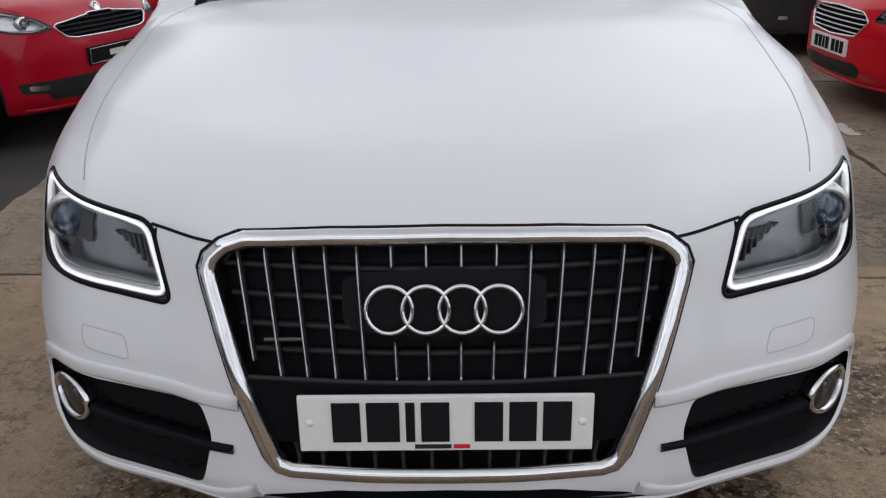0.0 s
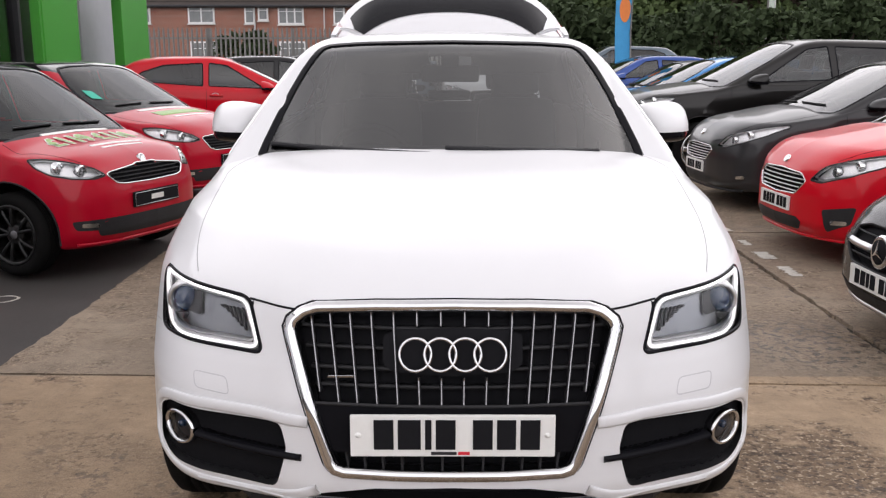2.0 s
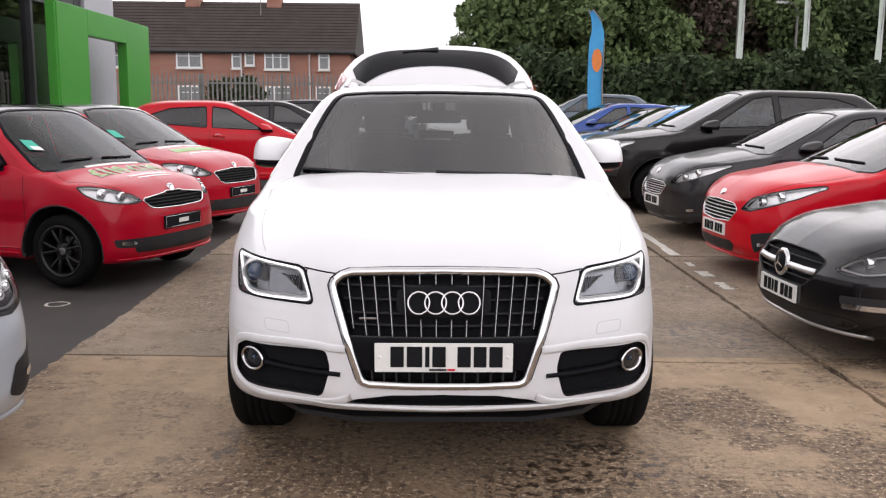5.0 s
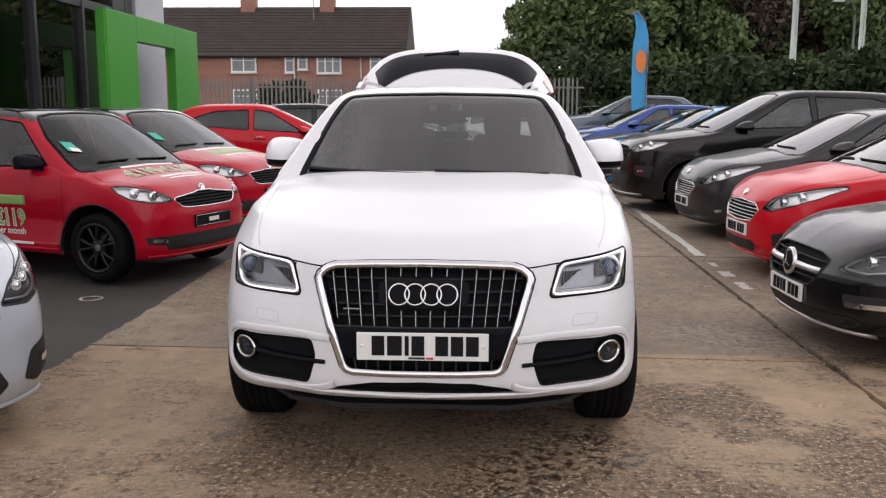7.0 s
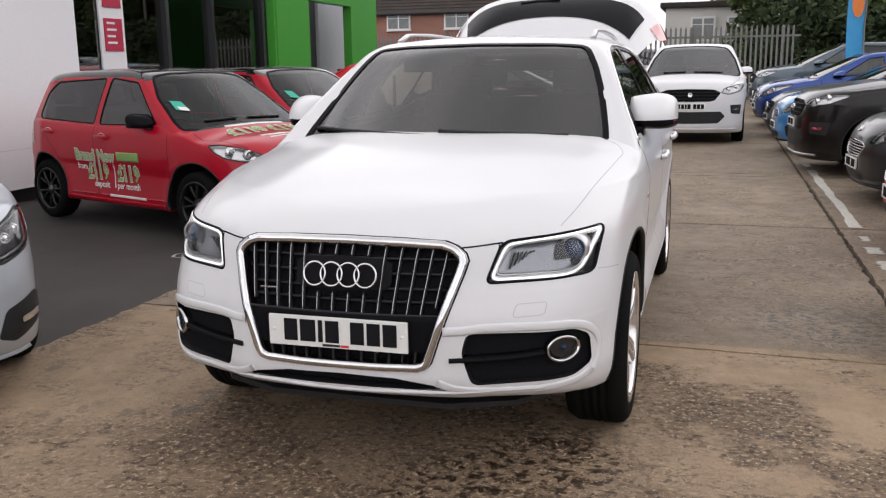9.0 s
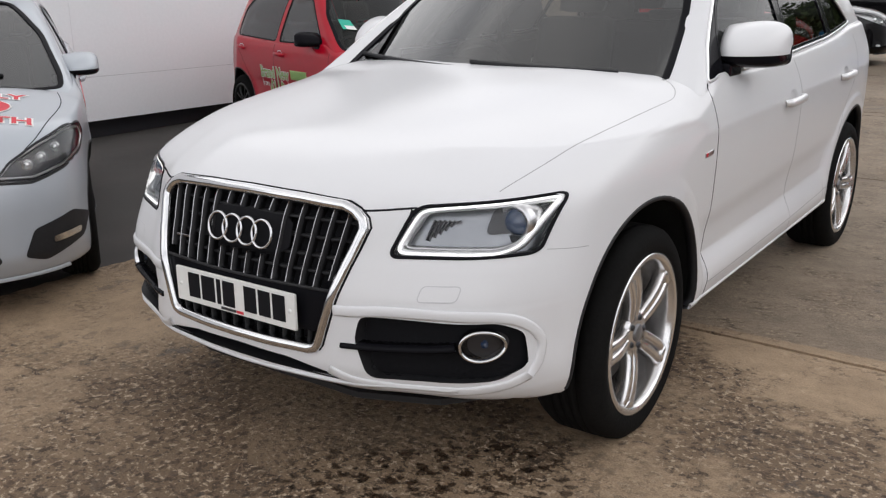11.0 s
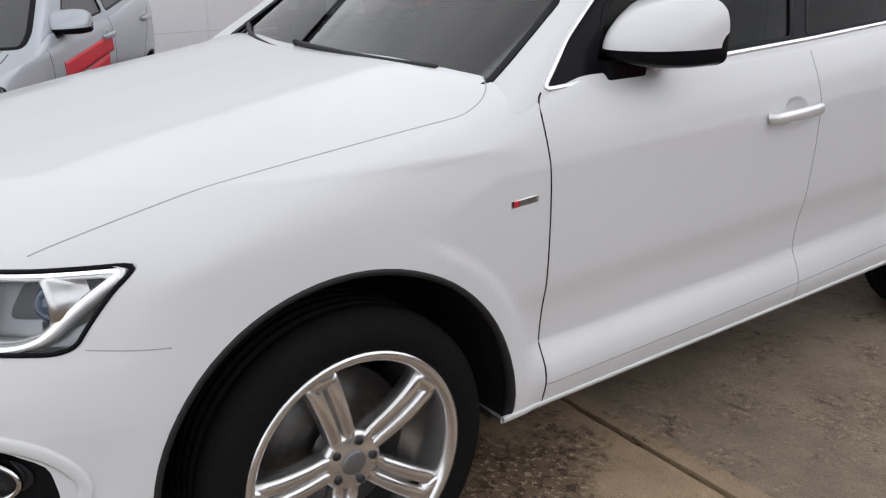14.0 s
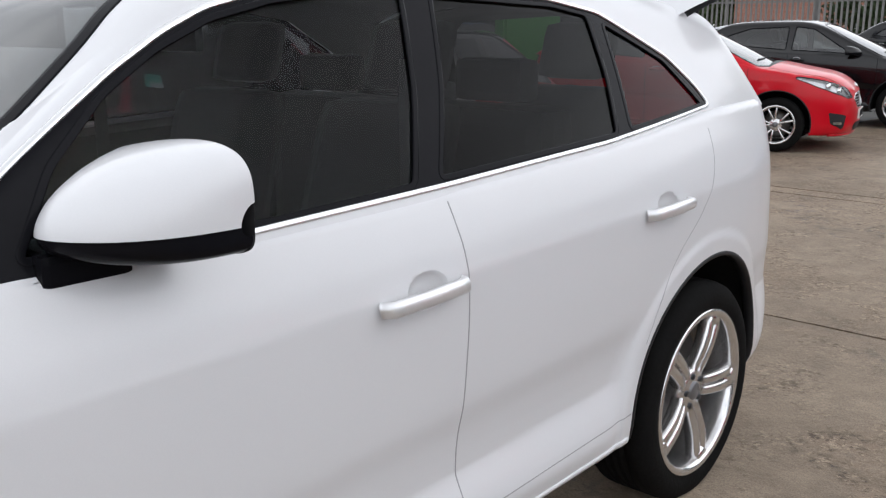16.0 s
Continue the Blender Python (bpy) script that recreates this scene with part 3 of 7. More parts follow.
def mirror_parts(car, x0, y0, z0, s, cap_mat, w=0.19, h=0.16, d=0.17):
    """A door mirror: domed cap over a black lower shell, glass behind, and a foot. x0: where it leaves the door."""
    n, m = 30, 16
    split, ht, hb = z0 - 0.18 * h, 0.67 * h, 0.28 * h
    back = lambda u: y0 + 0.30 * w * u
    deep = lambda u: d * (1 - u ** 3.0) ** (1 / 3.0) * (1 - 0.5 * (1 - u) ** 6)
    top = lambda u: ht * (1 - u ** 4.6) ** (1 / 4.6) * (1 - 0.16 * (1 - u) ** 2.5)
    low = lambda u: hb * (1 - u ** 5) ** (1 / 5) * (1 - 0.2 * (1 - u) ** 2)
    us = [math.sin(math.pi / 2 * i / n) ** 0.9 * 0.9995 for i in range(n + 1)]
    for name, sign, material in (("mirror_cap", 1, cap_mat), ("mirror_shell", -1, M["gloss_black"])):
        V, F = [], []
        for u in us:
            for j in range(m + 1):
                q = math.pi / 2 * j / m
                inset = 0.004 if sign < 0 else 0.0
                yy = back(u) - (deep(u) - inset) * math.cos(q) ** (1.2 if sign > 0 else 0.55)
                zz = top(u) * math.sin(q) ** 1.15 if sign > 0 else -low(u) * math.sin(q) ** 0.8
                V.append((s * (x0 + (w - inset) * u), yy, split + zz))
        for i in range(n):
            for j in range(m):
                F.append((i * (m + 1) + j, (i + 1) * (m + 1) + j, (i + 1) * (m + 1) + j + 1, i * (m + 1) + j + 1))
        F.append(tuple(range(m + 1)))
        if (sign > 0) == (s > 0):
            F = [t[::-1] for t in F]
        part(name, raw(V, F, name), material, car)
    rim = [(u, top(u)) for u in us] + [(u, -low(u)) for u in reversed(us)]
    V = [(s * (x0 + w * u), back(u) - 0.002, split + z) for u, z in rim]
    part("mirror_back", raw(V, [tuple(range(len(V)))], "mirror_back", smooth=False), M["plastic"], car)
    V = [(s * (x0 + w * (0.5 + (u - 0.5) * 0.86)), back(u) + 0.003, split + 0.08 * h + (z - 0.08 * h) * 0.84) for u, z in rim]
    part("mirror_glass", raw(V, [tuple(range(len(V)))], "mirror_glass", smooth=False), M["chrome"], car)
    foot = box(x0 - 0.06, x0 + 0.34 * w, y0 - 0.85 * d, y0 - 0.22 * d, split - hb - 0.03, split - 0.5 * hb, 0.014)
    for v in foot.verts:
        v.co.x *= s
    part("mirror_foot", foot, M["gloss_black"], car)


def handle_parts(car, f, y0, y1, z, s, material, dish_mat):
    P, N = onto(f, "side", [(y0, z - 0.004), (y0 + 0.012, z), ((y0 + y1) / 2, z + 0.005), (y1 - 0.012, z + 0.006), (y1, z + 0.004)], 0.0)
    out = np.array([0.004, 0.028, 0.036, 0.028, 0.004])
    path = P + N * out[:, None]
    t = np.linspace(0, 4, 17)
    path = np.stack([np.interp(t, range(5), path[:, i]) for i in range(3)], 1)
    nn = np.stack([np.interp(t, range(5), N[:, i]) for i in range(3)], 1)
    path, nn = path * [s, 1, 1], nn * [s, 1, 1]
    b = part("door_handle", sweep(path, nn, [(-0.017, -0.006), (-0.015, 0.003), (-0.006, 0.008), (0.008, 0.008), (0.015, 0.003), (0.017, -0.006), (0, -0.009)], False), material, car)
    if dish_mat is None:
        return b
    # no hollow here: a grey arc painted for its shaded rim
    ring = [((y0 + y1) / 2 + 0.012 + 0.058 * math.cos(a), z + 0.004 + 0.036 * math.sin(a)) for a in np.linspace(0.1, math.pi - 0.1, 16)]
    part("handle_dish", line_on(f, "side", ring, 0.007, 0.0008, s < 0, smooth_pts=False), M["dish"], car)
    return b


def dish_poly(y, z, n=28):
    """The outline of the pressed hollow behind a door handle."""
    return np.array([(y + 0.060 * math.cos(2 * math.pi * i / n), z + 0.004 + 0.040 * math.sin(2 * math.pi * i / n)) for i in range(n)])


def dish_part(car, f, y, z, s, material):
    Q = dish_poly(y, z)
    c, n, rings = Q.mean(0), len(Q), 8
    P, N = onto(f, "side", np.vstack([c[None]] + [c + (Q - c) * k / (rings - 1) for k in range(1, rings)] + [c + (Q - c) * 1.22]))
    r = np.concatenate([[0], np.repeat(np.arange(1, rings) / (rings - 1), n), np.full(n, 0.97)])
    P = (P - N * (0.0006 + 0.019 * (1 - r ** 3))[:, None]) * [s, 1, 1]
    F = [(0, 1 + i, 1 + (i + 1) % n) for i in range(n)]
    for k in range(rings - 1):
        a, b = 1 + k * n, 1 + (k + 1) * n
        F += [(a + i, b + i, b + (i + 1) % n, a + (i + 1) % n) for i in range(n)]
    part("handle_dish", raw(P, F if s > 0 else [t[::-1] for t in F], "dish"), material, car)


def build_car(P, paint_mat, rim_mat, style, res=1.0, interior=True):
    """A whole car, nose towards -y with its foremost point at y = 0, standing on z = 0."""
    car = new(P["name"])
    f, g = body_fn(P), cabin_fn(P)
    nf, nc, ns = int(26 * res), int(64 * res), int(110 * res)
    lo = np.linspace(-58, 42, int(62 * res))
    hi = np.linspace(42, 90, int(26 * res))[1:]
    V, F = fan(f, 0.35, P["qf"], P["L"] - 0.75, P["zq"], nf, nc, ns, np.concatenate([lo, hi]))
    snap = 0.02 / res
    front = lambda p: (p[:, 1] < P.get("frontmax", 1.0)) & (p[:, 2] < P["bonnet"][3][1] + 0.03)
    sidev = lambda p: (p[:, 0] > 0.5) & (p[:, 1] > 0.2)
    topv = lambda p: (p[:, 2] > P["lamp"][:, 1].min() + 0.06) & (p[:, 1] < P["ycowl"] + 0.25)
    bonnet = cut(f, V, F, P["bonnet_poly"], "top", topv, snap * 0.8)
    if "bonnet_front" in P:
        low = cut(f, V, F, P["bonnet_front"], "front", lambda p: p[:, 1] < 0.6, snap * 0.8)
        bonnet &= ~low
    cowl = cut(f, V, F, P["cowl_poly"], "top", topv, snap * 0.8)
    doors = []
    for poly in P["doors"]:
        doors.append(cut(f, V, F, poly, "side", sidev, snap * 0.7))
    gone = np.zeros(len(F), bool)
    for y in (P["yF"], P["yR"]):
        gone |= cut(f, V, F, arc_poly(y, P["rt"], P["arch"], 0.12), "side", lambda p: p[:, 0] > 0.55, snap)
    for y, z in P.get("dishes", ()):
        gone |= cut(f, V, F, dish_poly(y, z), "side", lambda p: p[:, 0] > 0.6, snap * 0.6)
    holes = {}
    for key in ("lamp", "grille", "intake", "slot"):
        if key in P:
            q = P[key]
            holes[key] = cut(f, V, F, q, "front", (lambda p: front(p) & (p[:, 1] < P.get("lampmax", 9))) if key == "lamp" else front, snap * 0.8)
            gone |= holes[key]
    C = V[F].mean(1)
    belt = curve(P["belt"])
    deck = (C[:, 1] > P["ycowl"]) & (C[:, 1] < P["L"] - 0.25) & (C[:, 2] > belt(C[:, 1]) - 0.05) & (C[:, 0] < P["xb"] - 0.035 - curve(P["rtap"])(C[:, 1]))
    if "rear_hole" in P:
        deck |= cut(f, V, F, P["rear_hole"], "rear", lambda p: p[:, 1] > P["L"] - 0.75, snap, P["L"] - 1.0)
    gone |= deck
    bonnet &= ~gone
    cowl &= ~gone & ~bonnet
    rest = ~gone & ~bonnet & ~cowl
    piece(f, V, F, cowl, "cowl_panel", M["plastic"], car, 2, -0.004)
    for d in doors:
        d &= rest
    for d in doors:
        rest &= ~d
    front_end = rest & (C[:, 1] < P.get("bumper_y", 0.6)) & (C[:, 2] < P["lamp"][:, 1].max())
    rest &= ~front_end
    rear_end = rest & (C[:, 1] > P["L"] - 0.55) & (C[:, 2] < 0.75)
    rest &= ~rear_end
    piece(f, V, F, rest, "body_shell", paint_mat, car, 2)
    piece(f, V, F, bonnet, "bonnet", paint_mat, car, 2)
    piece(f, V, F, front_end, "front_bumper", paint_mat, car, 2)
    piece(f, V, F, rear_end, "rear_bumper", paint_mat, car, 2)
    for d in doors:
        for s in (0, 1):
            piece(f, V, F, d, "door", paint_mat, car, s)
    inner = (rest | np.any(doors, axis=0) if doors else rest) & (C[:, 2] > 0.45) & (C[:, 1] > P["ycowl"] + 0.1) & (C[:, 1] < P["L"] - 0.5)
    for s in (0, 1):
        piece(f, V, F, inner, "door_lining", M["soft_black"], car, s, -0.035)
    # shut lines
    dark = M["ink"]
    for k, poly in enumerate(P["door_lines"]):
        for mir in (False, True):
            part("shut_line", line_on(f, "side", poly, P.get("gaps", [P.get("gap", 0.005)] * 9)[k], 0.0006, mir), dark if k not in P.get("pale_lines", ()) else M["seam"], car)
    bl = P["bonnet_line"]
    for mir in (False, True):
        part("bonnet_gap", line_on(f, "top", bl, P.get("gap", 0.0045), 0.0006, mir), P.get("seam_mat", dark), car)
        # wheel arch lips and liners
        for y in (P["yF"], P["yR"]):
            arc = np.array(arc_poly(y, P["rt"], P["arch"], max(0.2, P["bottom"][2][1] + 0.02))[:-2])
            pt, nn = onto(f, "side", arc)
            if mir:
                pt, nn = pt * [-1, 1, 1], nn * [-1, 1, 1]
            part("arch_lip", sweep(pt, nn, [(-0.008, -0.03), (0.006, -0.03), (0.006, 0.001), (0.0, 0.003), (-0.008, 0.001)], False), P.get("lip_mat", M["plastic"]), car)
            s = -1 if mir else 1
            k = len(pt)
            LV = [q for p in pt for q in ((s * 0.5, p[1], p[2]), (p[0] - s * 0.012, p[1], p[2]))]
            LF = [(2 * i, 2 * i + 1, 2 * i + 3, 2 * i + 2) for i in range(k - 1)]
            LV += [(s * 0.5, y, P["rt"])]
            LF += [(2 * i, 2 * i + 2, 2 * k) for i in range(k - 1)]
            part("arch_liner", raw(LV, LF, "liner"), M["liner"], car)
    # cabin
    W, G = fan(g, 0.3, P["gq"][0], P["gq"][1], P["belt"][0][1] - 0.03, nf, nc, int(70 * res), np.concatenate([np.linspace(-4, 42, int(44 * res)), np.linspace(42, 90, int(20 * res))[1:]]))
    GC = lambda p: p[:, 1] < P["gq"][0] + 0.15
    screen = cut(g, W, G, P["screen_poly"], "front", GC, snap, P["gq"][0] + 0.1)
    wins = []
    for poly, name, material in P["windows"]:
        wins.append((cut(g, W, G, poly, "side", lambda p: p[:, 0] > 0.42, snap * 0.8), name, material))
    if "dlo" in P:
        dlo = cut(g, W, G, P["dlo"], "side", lambda p: p[:, 0] > 0.42, snap * 0.8)
    D = W[G].mean(1)
    back = cut(g, W, G, P["back_poly"], "rear", lambda p: p[:, 1] > P["gq"][1] - 0.1, snap, P["gq"][1] - 0.1)
    shell = ~screen & ~back & (D[:, 2] > belt(D[:, 1]) - 0.03)
    for w, _, _ in wins:
        shell &= ~w
    if "dlo" in P:
        dlo &= shell
        shell &= ~dlo
        for s in (0, 1):
            piece(g, W, G, dlo, "pillar_trim", M["gloss_black"], car, s)
        for mir in (False, True):
            part("window_trim", line_on(g, "side", P["dlo"], 0.012, 0.001, mir, True, thick=0.004), P.get("dlo_mat", M["bright_trim"]), car)
    roof = shell & (D[:, 2] > curve(P["roof"])(D[:, 1]) - P.get("roof_band", 0.05)) & (D[:, 1] > P["gq"][0] - 0.2)
    piece(g, W, G, shell & ~roof, "roof_pillar", P.get("pillar_mat", paint_mat), car, 2)
    piece(g, W, G, roof, "roof", P.get("roof_mat", paint_mat), car, 2)
    piece(g, W, G, shell, "headlining", P.get("lining_mat", M["soft_black"]), car, 2, -0.028)
    ws = piece(g, W, G, screen, "windscreen", P.get("screen_glass", M["glass_screen"]), car, 2, -0.004)
    if not P.get("open_back"):
        piece(g, W, G, back, "rear_window", M["glass_dark"], car, 2, -0.004)
    for w, name, material in wins:
        for s in (0, 1):
            piece(g, W, G, w, name, material, car, s, -0.005)
    part("screen_surround", line_on(g, "front", P["screen_poly"], 0.03, 0.001, closed=True, base=P["gq"][0] + 0.1), M["gloss_black"], car)
    for poly, name, material in P["windows"]:
        for mir in (False, True):
            part("window_seal", line_on(g, "side", dense(poly, 0.03), 0.014, 0.001, mir, True), M["gloss_black"], car)
    add_wheels(car, P, rim_mat, style)
    if interior:
        add_interior(car, P)
    return car, f, g


def mirrored(half):
    """A closed symmetric polygon from points with x >= 0, listed from the top middle round to the bottom middle."""
    return np.array(list(half) + [(-x, z) for x, z in half[::-1] if x > 1e-6])


# ---- the white estate car in the middle ----
SUV = dict(
    name="white_suv", L=4.63, yF=0.915, yR=3.722, rt=0.362, rr=0.268, sink=0.012, xw=0.945, tw=0.25, arch=0.445, rakex=0.91, flare=0.009, lip_band=0.045, soft=0.13, flat=0.85, spin=0,
    plan=[(0, 0), (0.1, 0.002), (0.26, 0.016), (0.36, 0.029), (0.435, 0.048), (0.512, 0.084), (0.6, 0.120), (0.7, 0.163), (0.757, 0.205), (0.8, 0.253), (0.834, 0.303), (0.87, 0.370), (0.905, 0.46), (0.93, 0.63), (0.96, 1.0)],
    rake=[(0.15, 0.2), (0.25, 0.13), (0.31, 0.07), (0.36, 0.02), (0.42, 0.0), (0.6, 0.003), (0.7, 0.025), (0.745, 0.040), (0.8, 0.056), (0.868, 0.082), (0.9, 0.108), (1.0, 0.25)],
    bonnet=[(0.0, 0.80), (0.1, 0.895), (0.2, 0.948), (0.35, 0.998), (0.6, 1.050), (0.9, 1.102), (1.2, 1.147), (1.4, 1.172), (1.55, 1.172), (1.7, 1.157), (1.9, 1.150), (2.6, 1.172), (3.2, 1.198), (3.9, 1.252), (4.6, 1.26)],
    crown=[(0, 0), (0.3, 0.003), (0.42, 0.008), (0.55, 0.022), (0.7, 0.045), (0.85, 0.078), (0.95, 0.11)],
    side=[(0.2, 0.86), (0.27, 0.895), (0.31, 0.925), (0.345, 0.941), (0.40, 0.953), (0.425, 0.949), (0.445, 0.940), (0.484, 0.9180), (0.488, 0.9168), (0.493, 0.9172), (0.53, 0.9215), (0.57, 0.927), (0.65, 0.943), (0.75, 0.950), (0.85, 0.954), (0.94, 0.955), (0.97, 0.950), (1.0, 0.943), (1.06, 0.922), (1.12, 0.895), (1.2, 0.86)],
    plain_side=[(0.2, 0.905), (0.31, 0.930), (0.40, 0.938), (0.5, 0.939), (0.65, 0.945), (0.75, 0.950), (0.85, 0.954), (0.94, 0.955), (0.97, 0.950), (1.0, 0.943), (1.06, 0.922), (1.12, 0.895), (1.2, 0.86)],
    taper=[(0, -0.08), (0.25, -0.05), (0.5, -0.018), (0.75, -0.002), (0.95, 0.0), (3.5, 0.0), (3.9, -0.01), (4.2, -0.04), (4.6, -0.12)],
    bottom=[(0, 0.326), (0.25, 0.312), (0.45, 0.290), (0.65, 0.283), (0.9, 0.28), (1.4, 0.300), (3.2, 0.325), (4.0, 0.3), (4.63, 0.33)],
    rplan=[(0, 0), (0.5, 0.02), (0.75, 0.09), (0.9, 0.3), (0.96, 0.6)],
    rrake=[(0.3, 0.05), (0.5, 0.0), (0.7, 0.03), (1.0, 0.08), (1.25, 0.16)], rise=0.026,
    belt=[(1.2, 1.105), (1.5, 1.112), (2.1, 1.140), (2.6, 1.156), (3.2, 1.182), (3.9, 1.236), (4.6, 1.26)],
    roof=[(1.6, 1.548), (1.9, 1.592), (2.1, 1.613), (2.3, 1.630), (2.6, 1.645), (2.9, 1.650), (3.4, 1.642), (3.9, 1.606), (4.3, 1.562)],
    rtap=[(2.5, 0), (3.3, 0.014), (3.87, 0.052), (4.4, 0.11)], xb=0.897, t1=0.46, t2=0.25, rcrown=0.075,
    screen=(1.214, 1.10, 1.505, 0.35), rear=(4.52, 1.15, 0.72), gq=(2.35, 3.5), kp=0.032, bowx=0.70, lampmax=0.52,
    qf=0.95, zq=0.62, ycowl=1.47, ycrown=1.30, bumper_y=0.62, dash=(1.75, 1.10), open_back=True, roof_band=0.06,
    lining_mat=None, screen_glass=M["glass_screen"],
)
SUV["lining_mat"] = mat("grey_headlining", (0.16, 0.16, 0.155), 0.9, var=0.06, bump=0.2)
SUV["lamp"] = rounded([(0.852, 0.900), (0.860, 0.885), (0.843, 0.757), (0.828, 0.745), (0.512, 0.736), (0.502, 0.748), (0.538, 0.862), (0.562, 0.876)], 0.012)
SUV["intake"] = rounded([(0.449, 0.574), (0.79, 0.568), (0.836, 0.535), (0.845, 0.43), (0.79, 0.395), (0.48, 0.386), (0.462, 0.402), (0.432, 0.505)], 0.02)
GRILLE_OUT = mirrored([(0, 0.887), (0.2, 0.884), (0.362, 0.876), (0.400, 0.862), (0.430, 0.838), (0.440, 0.812), (0.428, 0.77), (0.33, 0.470), (0.318, 0.453), (0.292, 0.446), (0.15, 0.444), (0, 0.444)])
GRILLE_IN = mirrored([(0, 0.865), (0.2, 0.862), (0.346, 0.856), (0.378, 0.846), (0.401, 0.828), (0.409, 0.808), (0.398, 0.77), (0.302, 0.482), (0.292, 0.468), (0.272, 0.462), (0.15, 0.460), (0, 0.460)])
SUV["grille"] = GRILLE_OUT * [0.985, 1.0]
SUV["slot"] = mirrored([(0, 0.418), (0.2, 0.412), (0.33, 0.39), (0.41, 0.367), (0.2, 0.369), (0, 0.370)])
SUV["bonnet_poly"] = np.array([(0.70, -0.05), (0.735, 0.36), (0.772, 0.564), (0.812, 0.907), (0.838, 1.18), (0.846, 1.27), (0.832, 1.33), (0.785, 1.395), (0.715, 1.442), (0.5, 1.39), (0.3, 1.355), (0, 1.335), (-0.3, 1.355), (-0.7, 1.44), (-0.7, -0.05)])
SUV["bonnet_line"] = [(0.722, 0.352), (0.738, 0.405), (0.752, 0.46), (0.772, 0.564), (0.812, 0.907), (0.838, 1.18), (0.846, 1.27), (0.832, 1.33), (0.785, 1.395), (0.715, 1.442)]
SUV["bonnet_front"] = np.array([(-1, 0.3), (1, 0.3), (1, 0.91), (0.846, 0.904), (0.74, 0.896), (0.568, 0.877), (0.545, 0.868), (0.41, 0.858), (0.362, 0.880), (0.2, 0.888), (0, 0.891), (-0.2, 0.888), (-1, 0.888)])
SUV["cowl_poly"] = np.array([(0, 1.0), (0.70, 1.0), (0.76, 1.25), (0.76, 1.44), (0.74, 1.66), (0.0, 1.66), (-0.1, 1.4)])
SUV["screen_poly"] = rounded(mirrored([(0, 1.583), (0.4, 1.577), (0.55, 1.567), (0.588, 1.548), (0.640, 1.462), (0.684, 1.36), (0.716, 1.26), (0.746, 1.16), (0.755, 1.10), (0.6, 1.07), (0, 1.06)]), 0.03)
SUV["back_poly"] = rounded(mirrored([(0, 1.56), (0.48, 1.54), (0.60, 1.45), (0.66, 1.25), (0.66, 1.05), (0, 1.05)]), 0.03)
SUV["rear_hole"] = mirrored([(0, 1.4), (0.64, 1.4), (0.62, 0.78), (0.55, 0.72), (0, 0.72)])
SUV["dlo"] = rounded([(1.478, 1.122), (1.598, 1.226), (1.711, 1.302), (1.79, 1.352), (1.902, 1.421), (2.014, 1.480), (2.12, 1.523), (2.274, 1.557), (2.45, 1.574), (2.77, 1.578), (3.2, 1.562), (3.40, 1.530), (3.68, 1.405), (3.79, 1.32), (3.85, 1.252), (3.2, 1.196), (2.575, 1.167), (2.1, 1.150)], 0.03)
SUV["windows"] = [
    (rounded([(1.665, 1.164), (1.75, 1.285), (1.87, 1.384), (1.995, 1.454), (2.125, 1.505), (2.28, 1.540), (2.45, 1.558), (2.645, 1.563), (2.555, 1.35), (2.462, 1.175), (2.1, 1.159)], 0.02), "front_window", M["glass_front"]),
    (rounded([(2.540, 1.180), (2.645, 1.36), (2.74, 1.563), (3.2, 1.547), (3.345, 1.524), (3.31, 1.36), (3.258, 1.212)], 0.02), "rear_window_side", M["glass_dark"]),
    (rounded([(3.328, 1.219), (3.405, 1.504), (3.655, 1.396), (3.805, 1.257)], 0.02), "quarter_window", M["glass_dark"])]
SUV["doors"] = [rounded([(1.478, 1.25), (1.476, 1.112), (1.464, 1.06), (1.462, 0.92), (1.462, 0.50), (1.463, 0.42), (2.552, 0.432), (2.550, 0.50), (2.545, 0.62), (2.552, 0.85), (2.546, 1.04), (2.535, 1.12), (2.53, 1.25)], 0.03),
                rounded([(2.556, 0.434), (3.20, 0.445), (3.30, 0.55), (3.36, 0.68), (3.49, 0.84), (3.62, 0.95), (3.71, 1.06), (3.75, 1.14), (3.75, 1.3), (2.533, 1.25), (2.538, 1.12), (2.549, 1.04), (2.558, 0.85), (2.551, 0.62), (2.556, 0.50)], 0.03)]
SUV["door_lines"] = [[(1.449, 1.070), (1.449, 1.04), (1.452, 0.98), (1.457, 0.90), (1.462, 0.60), (1.463, 0.40), (1.463, 0.33)],
                     [(1.463, 0.385), (1.9, 0.392), (2.552, 0.406), (3.0, 0.420), (3.27, 0.428)],
                     [(2.534, 1.155), (2.540, 1.09), (2.547, 1.03), (2.553, 0.90), (2.549, 0.72), (2.547, 0.60), (2.552, 0.48), (2.554, 0.345)],
                     [(3.33, 0.62), (3.40, 0.74), (3.50, 0.86), (3.62, 0.96), (3.70, 1.06), (3.735, 1.14), (3.745, 1.19)]]
SUV["gap"] = 0.0026
SUV["gaps"] = [0.0042, 0.003, 0.0034, 0.0016]
SUV["dishes"] = ((2.425, 0.972), (3.405, 1.003))
SUV["pale_lines"], SUV["seam_mat"] = (1, 2, 3), M["seam"]

suv, sf, sg = build_car(SUV, M["white"], M["alloy"], "double", 1.7)
tagged(suv, "white estate suv with open tailgate and silver alloy wheels on concrete", "car")


